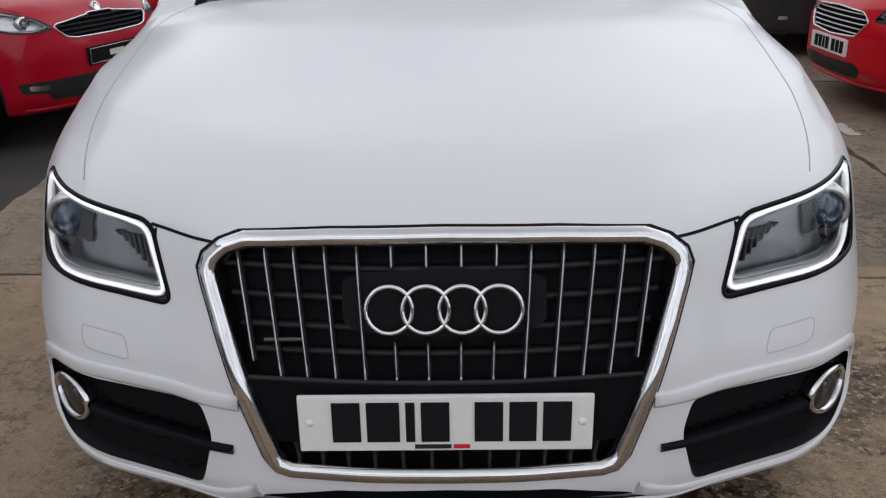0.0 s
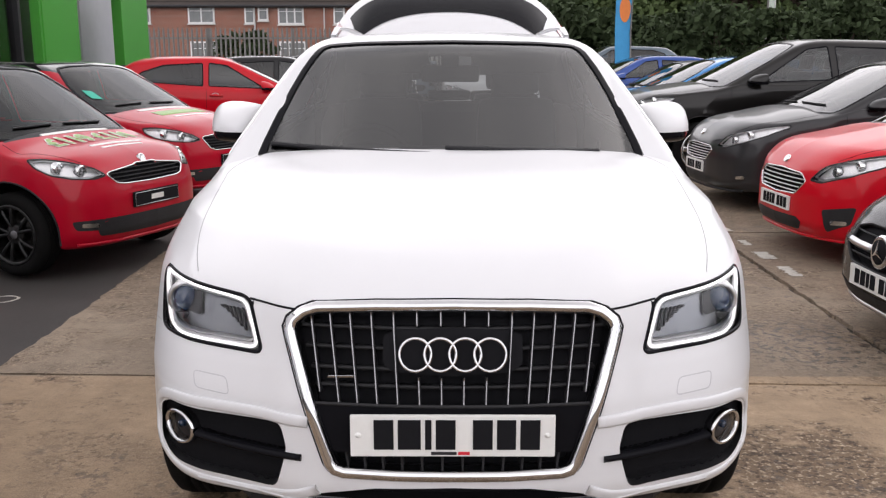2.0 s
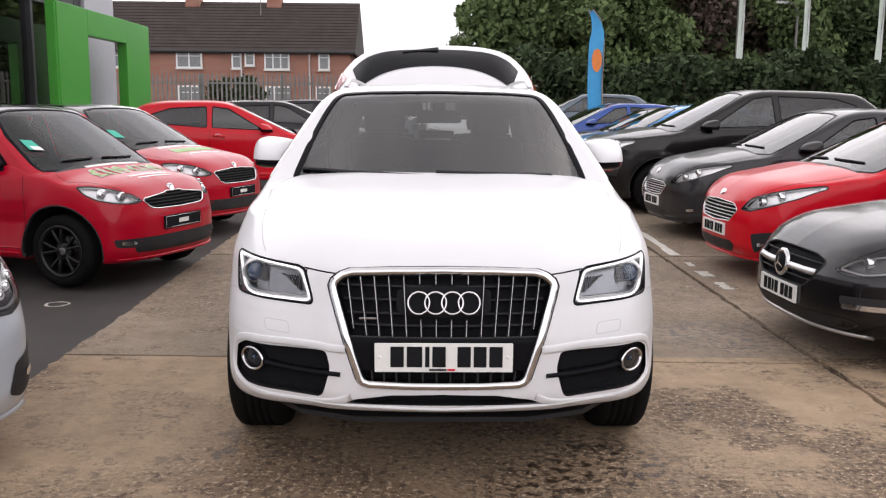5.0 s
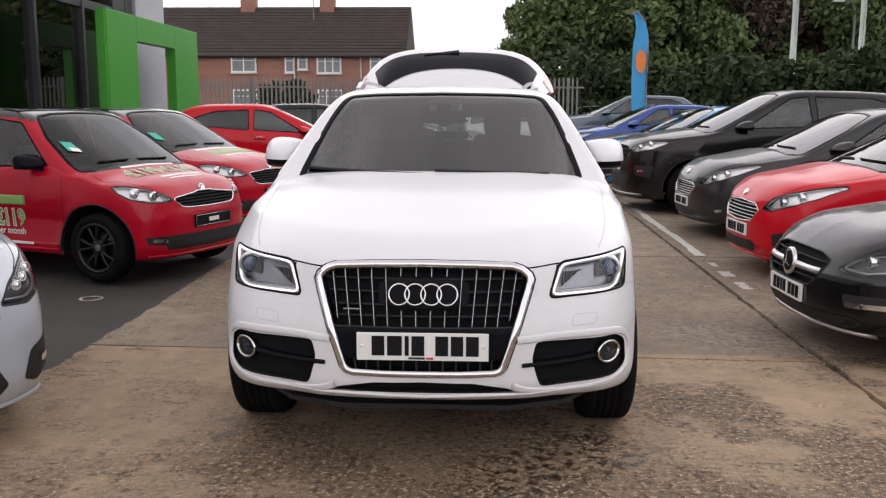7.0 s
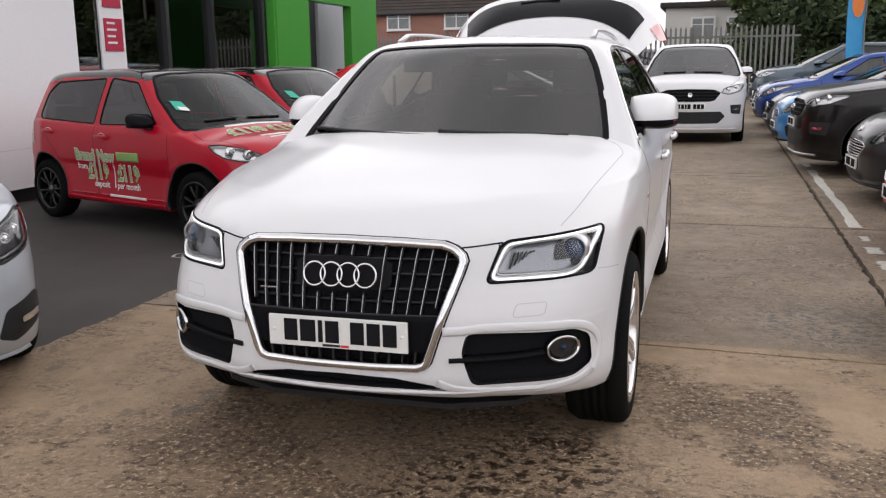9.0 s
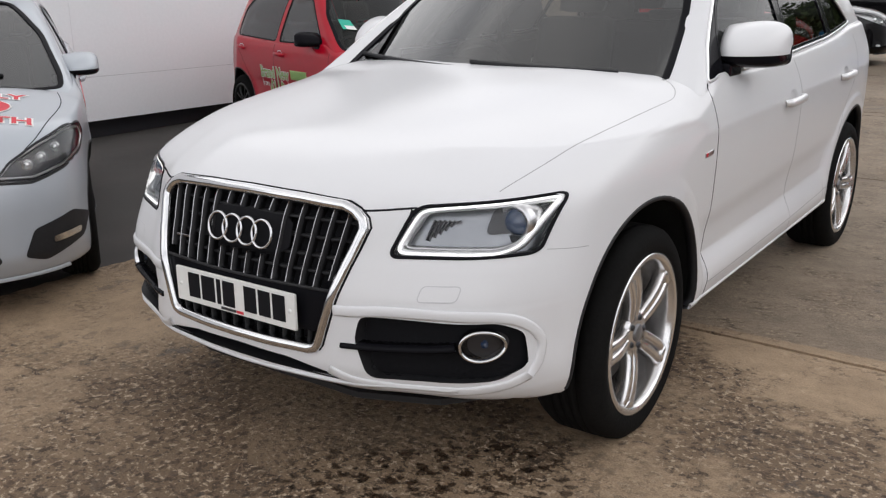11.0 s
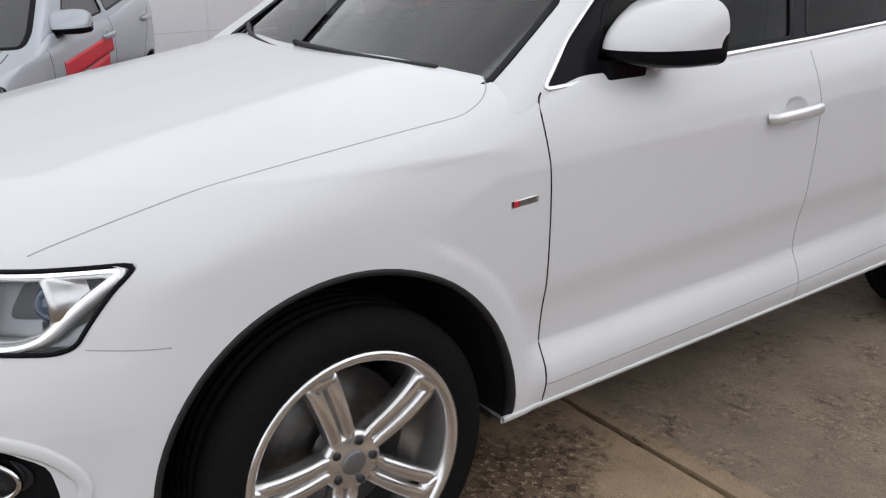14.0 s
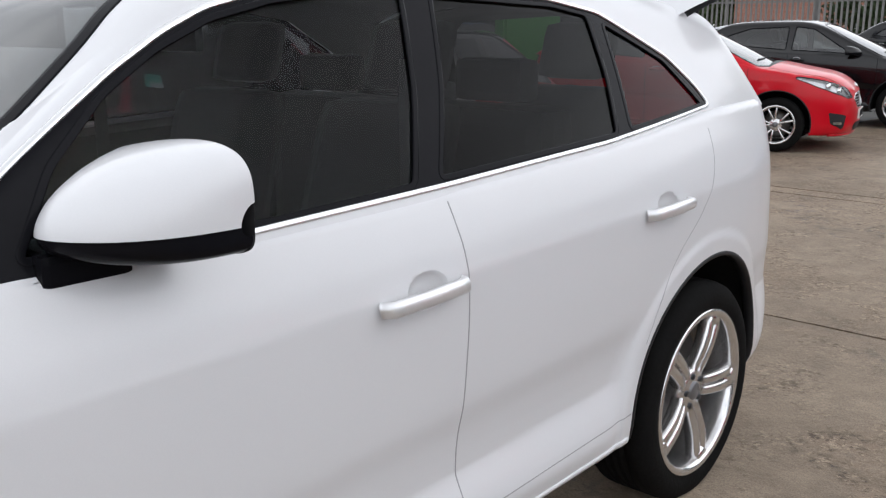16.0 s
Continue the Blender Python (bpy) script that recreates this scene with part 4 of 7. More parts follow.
def suv_front():
    # grille: dark recess, chrome frame, bars, badge rings and plate carrier
    back = part("grille_backing", patch(sf, GRILLE_IN * [1.03, 1.0], "front", 8, 0, depth=0.055), M["ink"], suv)
    part("grille_recess", wall_ring(sf, GRILLE_IN, "front", 0.06), M["plastic"], suv)
    mid = (GRILLE_OUT + GRILLE_IN) / 2
    pts, nn = onto(sf, "front", dense(mid, 0.012))
    frame_ = part("grille_frame", sweep(pts, nn, [(-0.016, -0.02), (-0.016, 0.006), (-0.011, 0.012), (0.004, 0.013), (0.013, 0.006), (0.016, -0.03)], True), M["chrome"], suv, "polished chrome grille surround")
    seal_pts, seal_n = onto(sf, "front", dense(GRILLE_OUT * [1.012, 1.0] + [0, 0.003], 0.02))
    part("grille_seal", sweep(seal_pts, seal_n, [(-0.003, -0.01), (0.003, -0.01), (0.003, 0.001), (-0.003, 0.001)], True), M["ink"], suv)
    xs = (0.031, 0.093, 0.154, 0.212, 0.268, 0.321, 0.372)
    for s in (1, -1):
        for i, x in enumerate(xs):
            runs = [(0.862, 0.636), (0.507, 0.462)]
            if i < 2:
                runs = [(0.865, 0.826), (0.702, 0.636), (0.507, 0.462)]
            if i == 6:
                runs = [(0.846, 0.66)]
            for z1, z0 in runs:
                xb = lambda z: s * x * (1 - 0.16 * (0.862 - z) / 0.4)
                Q = [(xb(z), z) for z in np.linspace(z1, z0, 10)]
                p, n = onto(sf, "front", Q)
                p = p + [0, 0.012, 0]
                up = np.tile([0, -1.0, 0], (10, 1))
                bar = part("grille_bar", sweep(p, up, [(-0.0034, -0.03), (0.0034, -0.03), (0.003, 0.001), (-0.003, 0.001)], False), M["plastic"], suv)
                if z1 > 0.6:
                    part("bar_face", sweep(p, up, [(-0.0021, 0.0), (0.0021, 0.0), (0.0014, 0.0042), (-0.0014, 0.0042)], False), M["bar_chrome"], bar)
    for z in (0.815, 0.765, 0.715, 0.672):
        w = 0.40 - (0.82 - z) * 0.30
        p, n = onto(sf, "front", [(x, z) for x in np.linspace(-w, w, 24)])
        part("grille_crossbar", sweep(p + [0, 0.036, 0], np.tile([0, -1.0, 0], (24, 1)), [(-0.005, -0.012), (0.005, -0.012), (0.004, 0.006), (-0.004, 0.006)], False), M["plastic"], suv)
    panel = mirrored([(0, 0.634), (0.352, 0.634), (0.312, 0.506), (0, 0.506)])
    part("plate_carrier", patch(sf, panel, "front", 6, 0, depth=0.008), M["gloss_black"], suv)
    p, n = onto(sf, "front", [(x, 0.634) for x in np.linspace(-0.352, 0.352, 20)])
    part("carrier_edge", sweep(p + [0, 0.006, 0], n, [(-0.004, -0.004), (0.004, -0.004), (0.004, 0.004), (-0.004, 0.004)], False), M["plastic"], suv)
    # badge plinth and rings
    badge = part("badge_plinth", patch(sf, rounded(mirrored([(0, 0.822), (0.15, 0.815), (0.18, 0.80), (0.18, 0.73), (0.15, 0.712), (0, 0.705)]), 0.01), "front", 4, 0, depth=0.02), M["ink"], suv)
    for k in range(4):
        cx = (-1.5 + k) * 0.0633
        ring = [(cx + 0.0405 * math.cos(a), 0.764 + 0.0405 * math.sin(a)) for a in np.linspace(0, 2 * math.pi, 41)[:-1]]
        p, n = onto(sf, "front", ring)
        yy = onto(sf, "front", [(0, 0.764)])[0][0][1] - 0.008
        p[:, 1] = yy + (p[:, 2] - 0.764) * 0.22
        part("badge_ring", sweep(p, np.tile([0, -1.0, 0.2], (40, 1)), [(-0.0046, -0.006), (0.0046, -0.006), (0.0036, 0.003), (0, 0.005), (-0.0036, 0.003)], True), M["chrome"], suv)
    part("grille_emblem", box(-0.322, -0.254, 0.058, 0.072, 0.6955, 0.7025, 0.002), M["bar_chrome"], suv)
    # number plate: bars in place of characters
    y = -0.001
    plate = part("number_plate", box(-0.26, 0.26, y - 0.006, y + 0.004, 0.508, 0.619, 0.004), M["plate"], suv, "white front number plate")
    x = -0.2
    for w in (0.05, 0.058, 0.016, 0.05, 0, 0.05, 0.048, 0.05):
        if w == 0:
            x += 0.033
            continue
        part("plate_bar", box(x, x + w, y - 0.0085, y - 0.0055, 0.528, 0.607), M["ink"], plate)
        x += w + 0.011
    bars = box(-0.055, 0.01, y - 0.0078, y - 0.0055, 0.5135, 0.5215)
    part("dealer_bar", bars, M["lamp_dark"], plate)
    part("dealer_bar", box(0.014, 0.043, y - 0.0078, y - 0.0055, 0.5135, 0.5215), M["decal_red"], plate)
    for s in (1, -1):
        part("plate_screw", shift(lathe([(0, -0.004), (0.006, -0.003), (0.0075, 0)], 14, 'y'), Matrix.Translation((s * 0.24, y - 0.006, 0.566))), M["plate"], plate)
    # black tray under the engine bay, added to darken the ground below
    tray = [(-0.34, 0.16), (0.34, 0.16), (0.58, 0.26), (0.70, 0.42), (0.56, 1.40), (-0.56, 1.40), (-0.70, 0.42), (-0.58, 0.26)]
    V = [(x, y, z) for z in (0.255, 0.275) for x, y in tray]
    part("undertray", raw(V, [tuple(range(7, -1, -1)), tuple(range(8, 16))] + [(i, (i + 1) % 8, 8 + (i + 1) % 8, 8 + i) for i in range(8)], "tray", smooth=False), M["plastic"], suv)
    # lower slot
    part("slot_backing", patch(sf, SUV["slot"] * [1.02, 1.0], "front", 6, 0, depth=0.06), M["ink"], suv)
    part("slot_recess", wall_ring(sf, SUV["slot"], "front", 0.06), M["plastic"], suv)
    p, n = onto(sf, "front", [(x, 0.352 + 0.02 * abs(x)) for x in np.linspace(-0.7, 0.7, 50)])
    part("lower_lip", sweep(p, n, [(-0.007, -0.01), (0.007, -0.01), (0.006, 0.006), (-0.006, 0.008)], False), M["white"], suv)
    for mir in (False, True):
        s = -1 if mir else 1
        flip = lambda a: a * [s, 1, 1]
        # headlamp
        lamp = SUV["lamp"]
        c = lamp.mean(0)
        unit = part("headlamp", wall_ring(sf, lamp, "front", 0.075, 0, mir), M["lamp_dark"], suv, "headlamp with bright light guide and projector lens")
        part("reflector", patch(sf, c + (lamp - c) * 1.02, "front", 8, 0, mir, depth=0.07), M["lamp_silver"], unit)
        inner = np.array([(0.845, 0.889), (0.70, 0.877), (0.60, 0.867), (0.556, 0.859), (0.518, 0.760), (0.530, 0.748), (0.765, 0.752), (0.80, 0.768), (0.842, 0.874)])
        p, n = onto(sf, "front", dense(rounded(inner, 0.02), 0.012))
        p = flip(p + [0, 0.005, 0])
        part("light_guide", sweep(p, np.tile([0, -1.0, 0], (len(p), 1)), [(-0.0036, -0.02), (0.0036, -0.02), (0.0034, 0.001), (0, 0.003), (-0.0034, 0.001)], True), M["lit_guide"], unit)
        part("guide_bed", sweep(p + [0, 0.004, 0], np.tile([0, -1.0, 0], (len(p), 1)), [(-0.0085, -0.02), (0.0085, -0.02), (0.0085, 0.0), (-0.0085, 0.0)], True), M["lamp_bowl"], unit)
        mid2 = inner.mean(0) + (inner - inner.mean(0)) * [0.94, 0.84]
        p, n = onto(sf, "front", dense(rounded(mid2, 0.02), 0.012))
        p = flip(p + [0, 0.016, 0])
        part("inner_bezel", sweep(p, np.tile([0, -1.0, 0], (len(p), 1)), [(-0.003, -0.02), (0.003, -0.02), (0.003, 0.0), (-0.003, 0.0)], True), M["satin"], unit)
        dark = rounded([(0.705, 0.79), (0.71, 0.862), (0.82, 0.876), (0.812, 0.80)], 0.02)
        part("lamp_mask", patch(sf, dark, "front", 4, 0, mir, depth=0.062), M["lamp_dark"], unit)
        py = onto(sf, "front", [(0.765, 0.826)])[0][0][1]
        part("projector_shroud", shift(lathe([(0.039, 0.006), (0.041, -0.004), (0.050, -0.006), (0.056, 0.01), (0.058, 0.07)], 32, 'y'), Matrix.Translation((s * 0.765, py + 0.05, 0.824))), M["satin"], unit)
        part("projector_lens", shift(lathe([(0.0, -0.022), (0.018, -0.018), (0.032, -0.006), (0.040, 0.01)], 28, 'y'), Matrix.Translation((s * 0.765, py + 0.05, 0.824))), M["lens"], unit)
        part("lamp_baffle", box(*sorted((s * 0.655, s * 0.80)), py + 0.04, py + 0.07, 0.768, 0.79, 0.008), M["lamp_dark"], unit)
        for k in range(6):
            q = [(0.565 + 0.013 * k + 0.012 * t, 0.775 + 0.055 * t + 0.01 * k * (1 - t)) for t in np.linspace(0, 1, 8)]
            p, n = onto(sf, "front", q)
            part("reflector_fin", sweep(flip(p + [0, 0.05, 0]), np.tile([0, -1.0, 0], (8, 1)), [(-0.002, -0.02), (0.002, -0.02), (0.002, 0.004), (-0.002, 0.004)], False), M["lamp_dark"], unit)
        p, n = onto(sf, "front", dense(c + (lamp - c) * [0.985, 0.965], 0.012))
        n2 = flip(n)
        part("lamp_seal", sweep(flip(p), n2, [(-0.0045, -0.012), (0.0045, -0.012), (0.0045, 0.002), (-0.0045, 0.002)], True), M["gloss_black"], unit)
        part("lamp_cover", patch(sf, lamp, "front", 8, 0.0005, mir), M["glass_clear"], unit).visible_shadow = False
        # side intake with fog lamp and blade
        it = SUV["intake"]
        ic = it.mean(0)
        unit = part("side_intake", wall_ring(sf, it, "front", 0.05, 0, mir), M["plastic"], suv, "black honeycomb bumper intake")
        part("intake_backing", patch(sf, ic + (it - ic) * 1.03, "front", 8, 0, mir, depth=0.045), M["ink"], unit)
        HV, HF = [], []
        w = 0.017
        for i in range(-14, 15):
            for j in range(-9, 10):
                cx, cz = ic[0] + i * w * 0.88, ic[1] + (j + 0.5 * (i % 2)) * w
                if near_poly(np.array([[cx, cz]]), it)[0][0] > -0.010 or math.hypot(cx - 0.757, cz - 0.502) < 0.058:
                    continue
                q = np.array([(cx + r * w * math.cos(a), cz + r * w * math.sin(a)) for r in (0.56, 0.44) for a in np.arange(6) * math.pi / 3])
                pp = onto(sf, "front", q)[0] + [0, 0.026, 0]
                o = len(HV)
                HV += list(flip(pp))
                HF += [(o + k, o + (k + 1) % 6, o + 6 + (k + 1) % 6, o + 6 + k) for k in range(6)]
        tagged(part("intake_mesh", raw(HV, HF, "mesh", smooth=False), M["ink"], unit), kind="stuff")
        bp = [(0.392, 0.483), (0.43, 0.484), (0.5, 0.482), (0.6, 0.486), (0.7, 0.497)]
        p, n = onto(sf, "front", np.stack([np.linspace(0.392, 0.70, 20), curve(bp)(np.linspace(0.392, 0.70, 20))], 1))
        path, nn = flip(p), flip(n)
        part("intake_blade", sweep(path, nn, [(-0.011, -0.03), (0.011, -0.03), (0.011, 0.001), (0.004, 0.010), (-0.006, 0.006)], False), M["gloss_black"], unit)
        fy = onto(sf, "front", [(0.757, 0.502)])[0][0][1]
        nf = onto(sf, "front", [(0.757, 0.502)])[1][0] * [s, 1, 1]
        ang = math.degrees(math.atan2(nf[0], -nf[1])) * 0.75
        rim_ = np.array([(0.757 + 0.047 * math.cos(a), 0.502 + 0.043 * math.sin(a)) for a in np.linspace(0, 2 * math.pi, 41)[:-1]])
        fp, fn_ = onto(sf, "front", rim_)
        fog = part("fog_lamp", sweep(flip(fp), flip(fn_), [(-0.005, -0.025), (-0.005, 0.004), (0.0, 0.009), (0.005, 0.004), (0.005, -0.025)], True), M["chrome"], suv, "round fog lamp with chrome ring")
        fc_ = rim_.mean(0)
        part("fog_bowl", patch(sf, fc_ + (rim_ - fc_) * 0.92, "front", 6, 0, mir, depth=0.03), M["lamp_dark"], fog)
        part("fog_bulb", shift(lathe([(0.0, -0.006), (0.009, -0.004), (0.012, 0.004), (0.012, 0.03)], 20, 'y'), pose(s * 0.757, fy + 0.018, 0.502, 0, 0, ang)), M["lens"], fog)
        part("fog_cover", patch(sf, fc_ + (rim_ - fc_) * 0.90, "front", 5, 0.001, mir), M["glass_clear"], fog).visible_shadow = False
        # pressed ridges in the bumper skin, washer cover and bumper seam
        for line, wdt, th in (([(0.372, 0.584), (0.42, 0.586), (0.5, 0.591), (0.65, 0.592), (0.76, 0.588), (0.815, 0.574), (0.848, 0.54), (0.862, 0.49), (0.860, 0.44), (0.845, 0.40)], 0.03, 0.007),
                              ([(0.350, 0.400), (0.42, 0.374), (0.55, 0.360), (0.7, 0.364), (0.80, 0.376), (0.845, 0.40)], 0.03, 0.006)):
            part("bumper_ridge", line_on(sf, "front", line, wdt, 0.0, mir, thick=th), M["white"], suv)
        part("washer_cover", line_on(sf, "front", rounded([(0.605, 0.668), (0.705, 0.672), (0.698, 0.630), (0.595, 0.624)], 0.014), 0.003, 0.0004, mir, True), M["dish"], suv)
        p = np.array([(0.757, 1.507, 1.156), (0.80, 1.500, 1.142), (0.845, 1.497, 1.130), (0.872, 1.495, 1.124)]) * [s, 1, 1]
        part("pillar_seam", tube([Vector(q) for q in p], 0.002), M["seam"], suv)
        part("bonnet_edge_gap", line_on(sf, "front", [(0.41, 0.858), (0.47, 0.862), (0.545, 0.869)], 0.006, 0.0008, mir), M["ink"], suv)
        part("bumper_seam", line_on(sf, "side", [(0.40, 0.752), (0.47, 0.744), (0.54, 0.738)], 0.002, 0.0006, mir), M["seam"], suv)


suv_front()


def suv_sides():
    for s in (1, -1):
        mir = s < 0
        mirror_parts(suv, 0.825, 1.876, 1.235, s, M["white"], 0.228, 0.190, 0.225)
        handle_parts(suv, sf, 2.290, 2.525, 0.968, s, M["handle"], None)
        handle_parts(suv, sf, 3.285, 3.510, 1.000, s, M["handle"], None)
        for y, z in SUV["dishes"]:
            dish_part(suv, sf, y, z, s, M["white"])
        gap_top = [(0.895, 1.470, 1.118), (0.899, 1.461, 1.108), (0.905, 1.456, 1.094), (0.916, 1.451, 1.080), (0.925, 1.449, 1.068)]
        part("shut_line", tube([Vector((s * x, y, z)) for x, y, z in gap_top], 0.0022), M["ink"], suv)
        # sill blade under the doors
        part("sill_trim", line_on(sf, "side", [(1.33, 0.322), (1.8, 0.328), (2.5, 0.336), (3.26, 0.350)], 0.02, 0.0, mir, thick=0.006), M["white"], suv)
        part("wing_badge", line_on(sf, "side", [(1.335, 0.884), (1.415, 0.888)], 0.016, 0.002, mir), M["satin"], suv)
        part("badge_flash", line_on(sf, "side", [(1.340, 0.884), (1.356, 0.885)], 0.014, 0.003, mir), M["decal_red"], suv)
        # roof rail
        ys = np.linspace(2.35, 4.0, 24)
        lift = np.interp(ys, [2.35, 2.5, 3.8, 4.0], [0.005, 0.04, 0.04, 0.005])
        p, n = onto(sg, "top", [(0.565 - 0.02 * (y - 2.35), y) for y in ys], 0, 1.2)
        part("roof_rail", sweep((p + [0, 0, 1] * lift[:, None]) * [s, 1, 1], np.tile([0, 0, 1.0], (24, 1)), [(-0.013, -0.008), (0.013, -0.008), (0.012, 0.008), (-0.012, 0.008)], False), M["satin"], suv)
        # cabin handrail side: sun visor and seat belt
        part("sun_visor", box(*sorted((s * 0.1, s * 0.5)), 2.22, 2.24, 1.44, 1.545, 0.008), SUV["lining_mat"], suv)
        part("seat_belt", box(*sorted((s * 0.70, s * 0.705)), 2.60, 2.645, 0.8, 1.42), M["soft_black"], suv)
        # wiper
        base = (0.58, 1.34) if s > 0 else (-0.08, 1.24)
        tip = (-0.02, 1.33) if s > 0 else (-0.72, 1.52)
        q = [(base[0] + (tip[0] - base[0]) * t, 0) for t in np.linspace(0, 1, 16)]
        zz = np.linspace(1.146, 1.168, 16)
        p, n = onto(sg, "front", np.stack([[a for a, _ in q], zz], 1), 0.009, 2.4)
        part("wiper", sweep(p, n, [(-0.009, -0.010), (0.009, -0.010), (0.005, 0.004), (-0.005, 0.004)], False), M["plastic"], suv)
    part("rear_bench", box(-0.63, 0.63, 3.25, 3.42, 0.5, 1.265, 0.06), M["seat"], suv)
    for x in (-0.38, 0.0, 0.38):
        part("rear_headrest", box(x - 0.13, x + 0.13, 3.30, 3.40, 1.27, 1.40 if x else 1.33, 0.03), M["seat"], suv)
    part("rear_view_mirror", box(-0.13, 0.13, 1.93, 1.97, 1.405, 1.48, 0.02), M["soft_black"], suv)
    part("mirror_stem", box(-0.04, 0.04, 1.87, 1.95, 1.47, 1.53, 0.02), M["soft_black"], suv)
    # floor pan set low, out of sight, so the ground beneath stays dark
    part("floor_pan", box(-0.80, 0.80, 1.405, 3.24, 0.235, 0.275, 0.01), M["soft_black"], suv)
    part("firewall", box(-0.80, 0.80, 1.36, 1.40, 0.3, 1.04), M["soft_black"], suv)
    # raised tailgate: skin, window, lamps, wiper
    def gate(u, v, lift=0.0):
        w = 0.66 + 0.19 * min(v, 1.0) - 0.05 * max(0, v - 1)
        if v <= 1:
            y, z = 3.93 + 0.66 * v, 1.615 + 0.40 * v + 0.035 * math.sin(math.pi * v)
        else:
            t = v - 1
            y, z = 4.59 + 0.55 * t, 2.015 + 0.10 * math.sin(min(t, 1) * 2.0) * 0.4 - 0.10 * t * t
        drop = (0.07 + 0.23 * min(v, 1.2)) * abs(u) ** (3.4 + 2.2 * min(v, 1.0)) + 0.05 * u * u
        return np.array((u * w, y - 0.10 * abs(u) ** 3, z - drop + lift))
    us = np.linspace(-1, 1, 41)

    def skin(name, v0, v1, u1, lift, nv):
        vs = np.linspace(v0, v1, nv)
        V = [gate(u * u1, v, lift) for v in vs for u in us]
        F = [(i * 41 + j, i * 41 + j + 1, (i + 1) * 41 + j + 1, (i + 1) * 41 + j) for i in range(nv - 1) for j in range(40)]
        return raw(V, F, name)
    lid = part("tailgate", skin("tailgate", 0.0, 1.7, 1.0, 0.0, 36), M["white"], suv, "raised white tailgate with dark window")
    part("tailgate_lining", skin("lining", 0.02, 1.66, 0.97, -0.045, 24), M["soft_black"], lid)
    pane_us, pane_vs = np.linspace(-0.86, 0.86, 41), np.linspace(0, 1, 14)
    V = [gate(u, 0.44 - 0.24 * u * u + (0.42 + 0.20 * u * u - 0.30 * abs(u) ** 9) * v, 0.006) for v in pane_vs for u in pane_us]
    F = [(i * 41 + j, i * 41 + j + 1, (i + 1) * 41 + j + 1, (i + 1) * 41 + j) for i in range(13) for j in range(40)]
    part("tailgate_window", raw(V, F, "window"), M["gloss_black"], lid)
    part("rear_wiper", tube([gate(-0.14 - 0.20 * t, 0.815 - 0.04 * t, 0.012) for t in np.linspace(0, 1, 10)], 0.007), M["plastic"], lid)
    V = [gate(0.03 - 0.25 * t, 0.83 - 0.02 * t, 0.0) + np.array((0, 0, 0.004)) + np.array((0, 0.6 * math.cos(a), 0.8 * max(0, math.sin(a)))) * (0.036 - 0.022 * t)
         for t in np.linspace(0, 1, 12) for a in np.linspace(-0.3, math.pi + 0.3, 9)]
    F = [(i * 9 + j, i * 9 + j + 1, (i + 1) * 9 + j + 1, (i + 1) * 9 + j) for i in range(11) for j in range(8)] + [tuple(range(9)), tuple(range(107, 98, -1))]
    part("wiper_cover", raw(V, F, "wiper_cover"), M["plastic"], lid)
    for s in (1, -1):
        V = [gate(s * (0.93 + 0.085 * a), 0.70 + 0.62 * b, 0.008) for b in np.linspace(0, 1, 9) for a in np.linspace(0, 1, 9)]
        F = [(i * 9 + j, i * 9 + j + 1, (i + 1) * 9 + j + 1, (i + 1) * 9 + j) for i in range(8) for j in range(8)]
        part("tail_lamp", raw(V, F, "tail_lamp"), M["tail"], lid)
        a, b = (s * 0.60, 4.15, 1.45), gate(s * 0.8, 0.55, -0.05)
        part("gas_strut", tube([Vector(a).lerp(Vector(b), t) for t in (0, 0.3, 0.6, 1)], 0.012), M["plastic"], lid)


suv_sides()


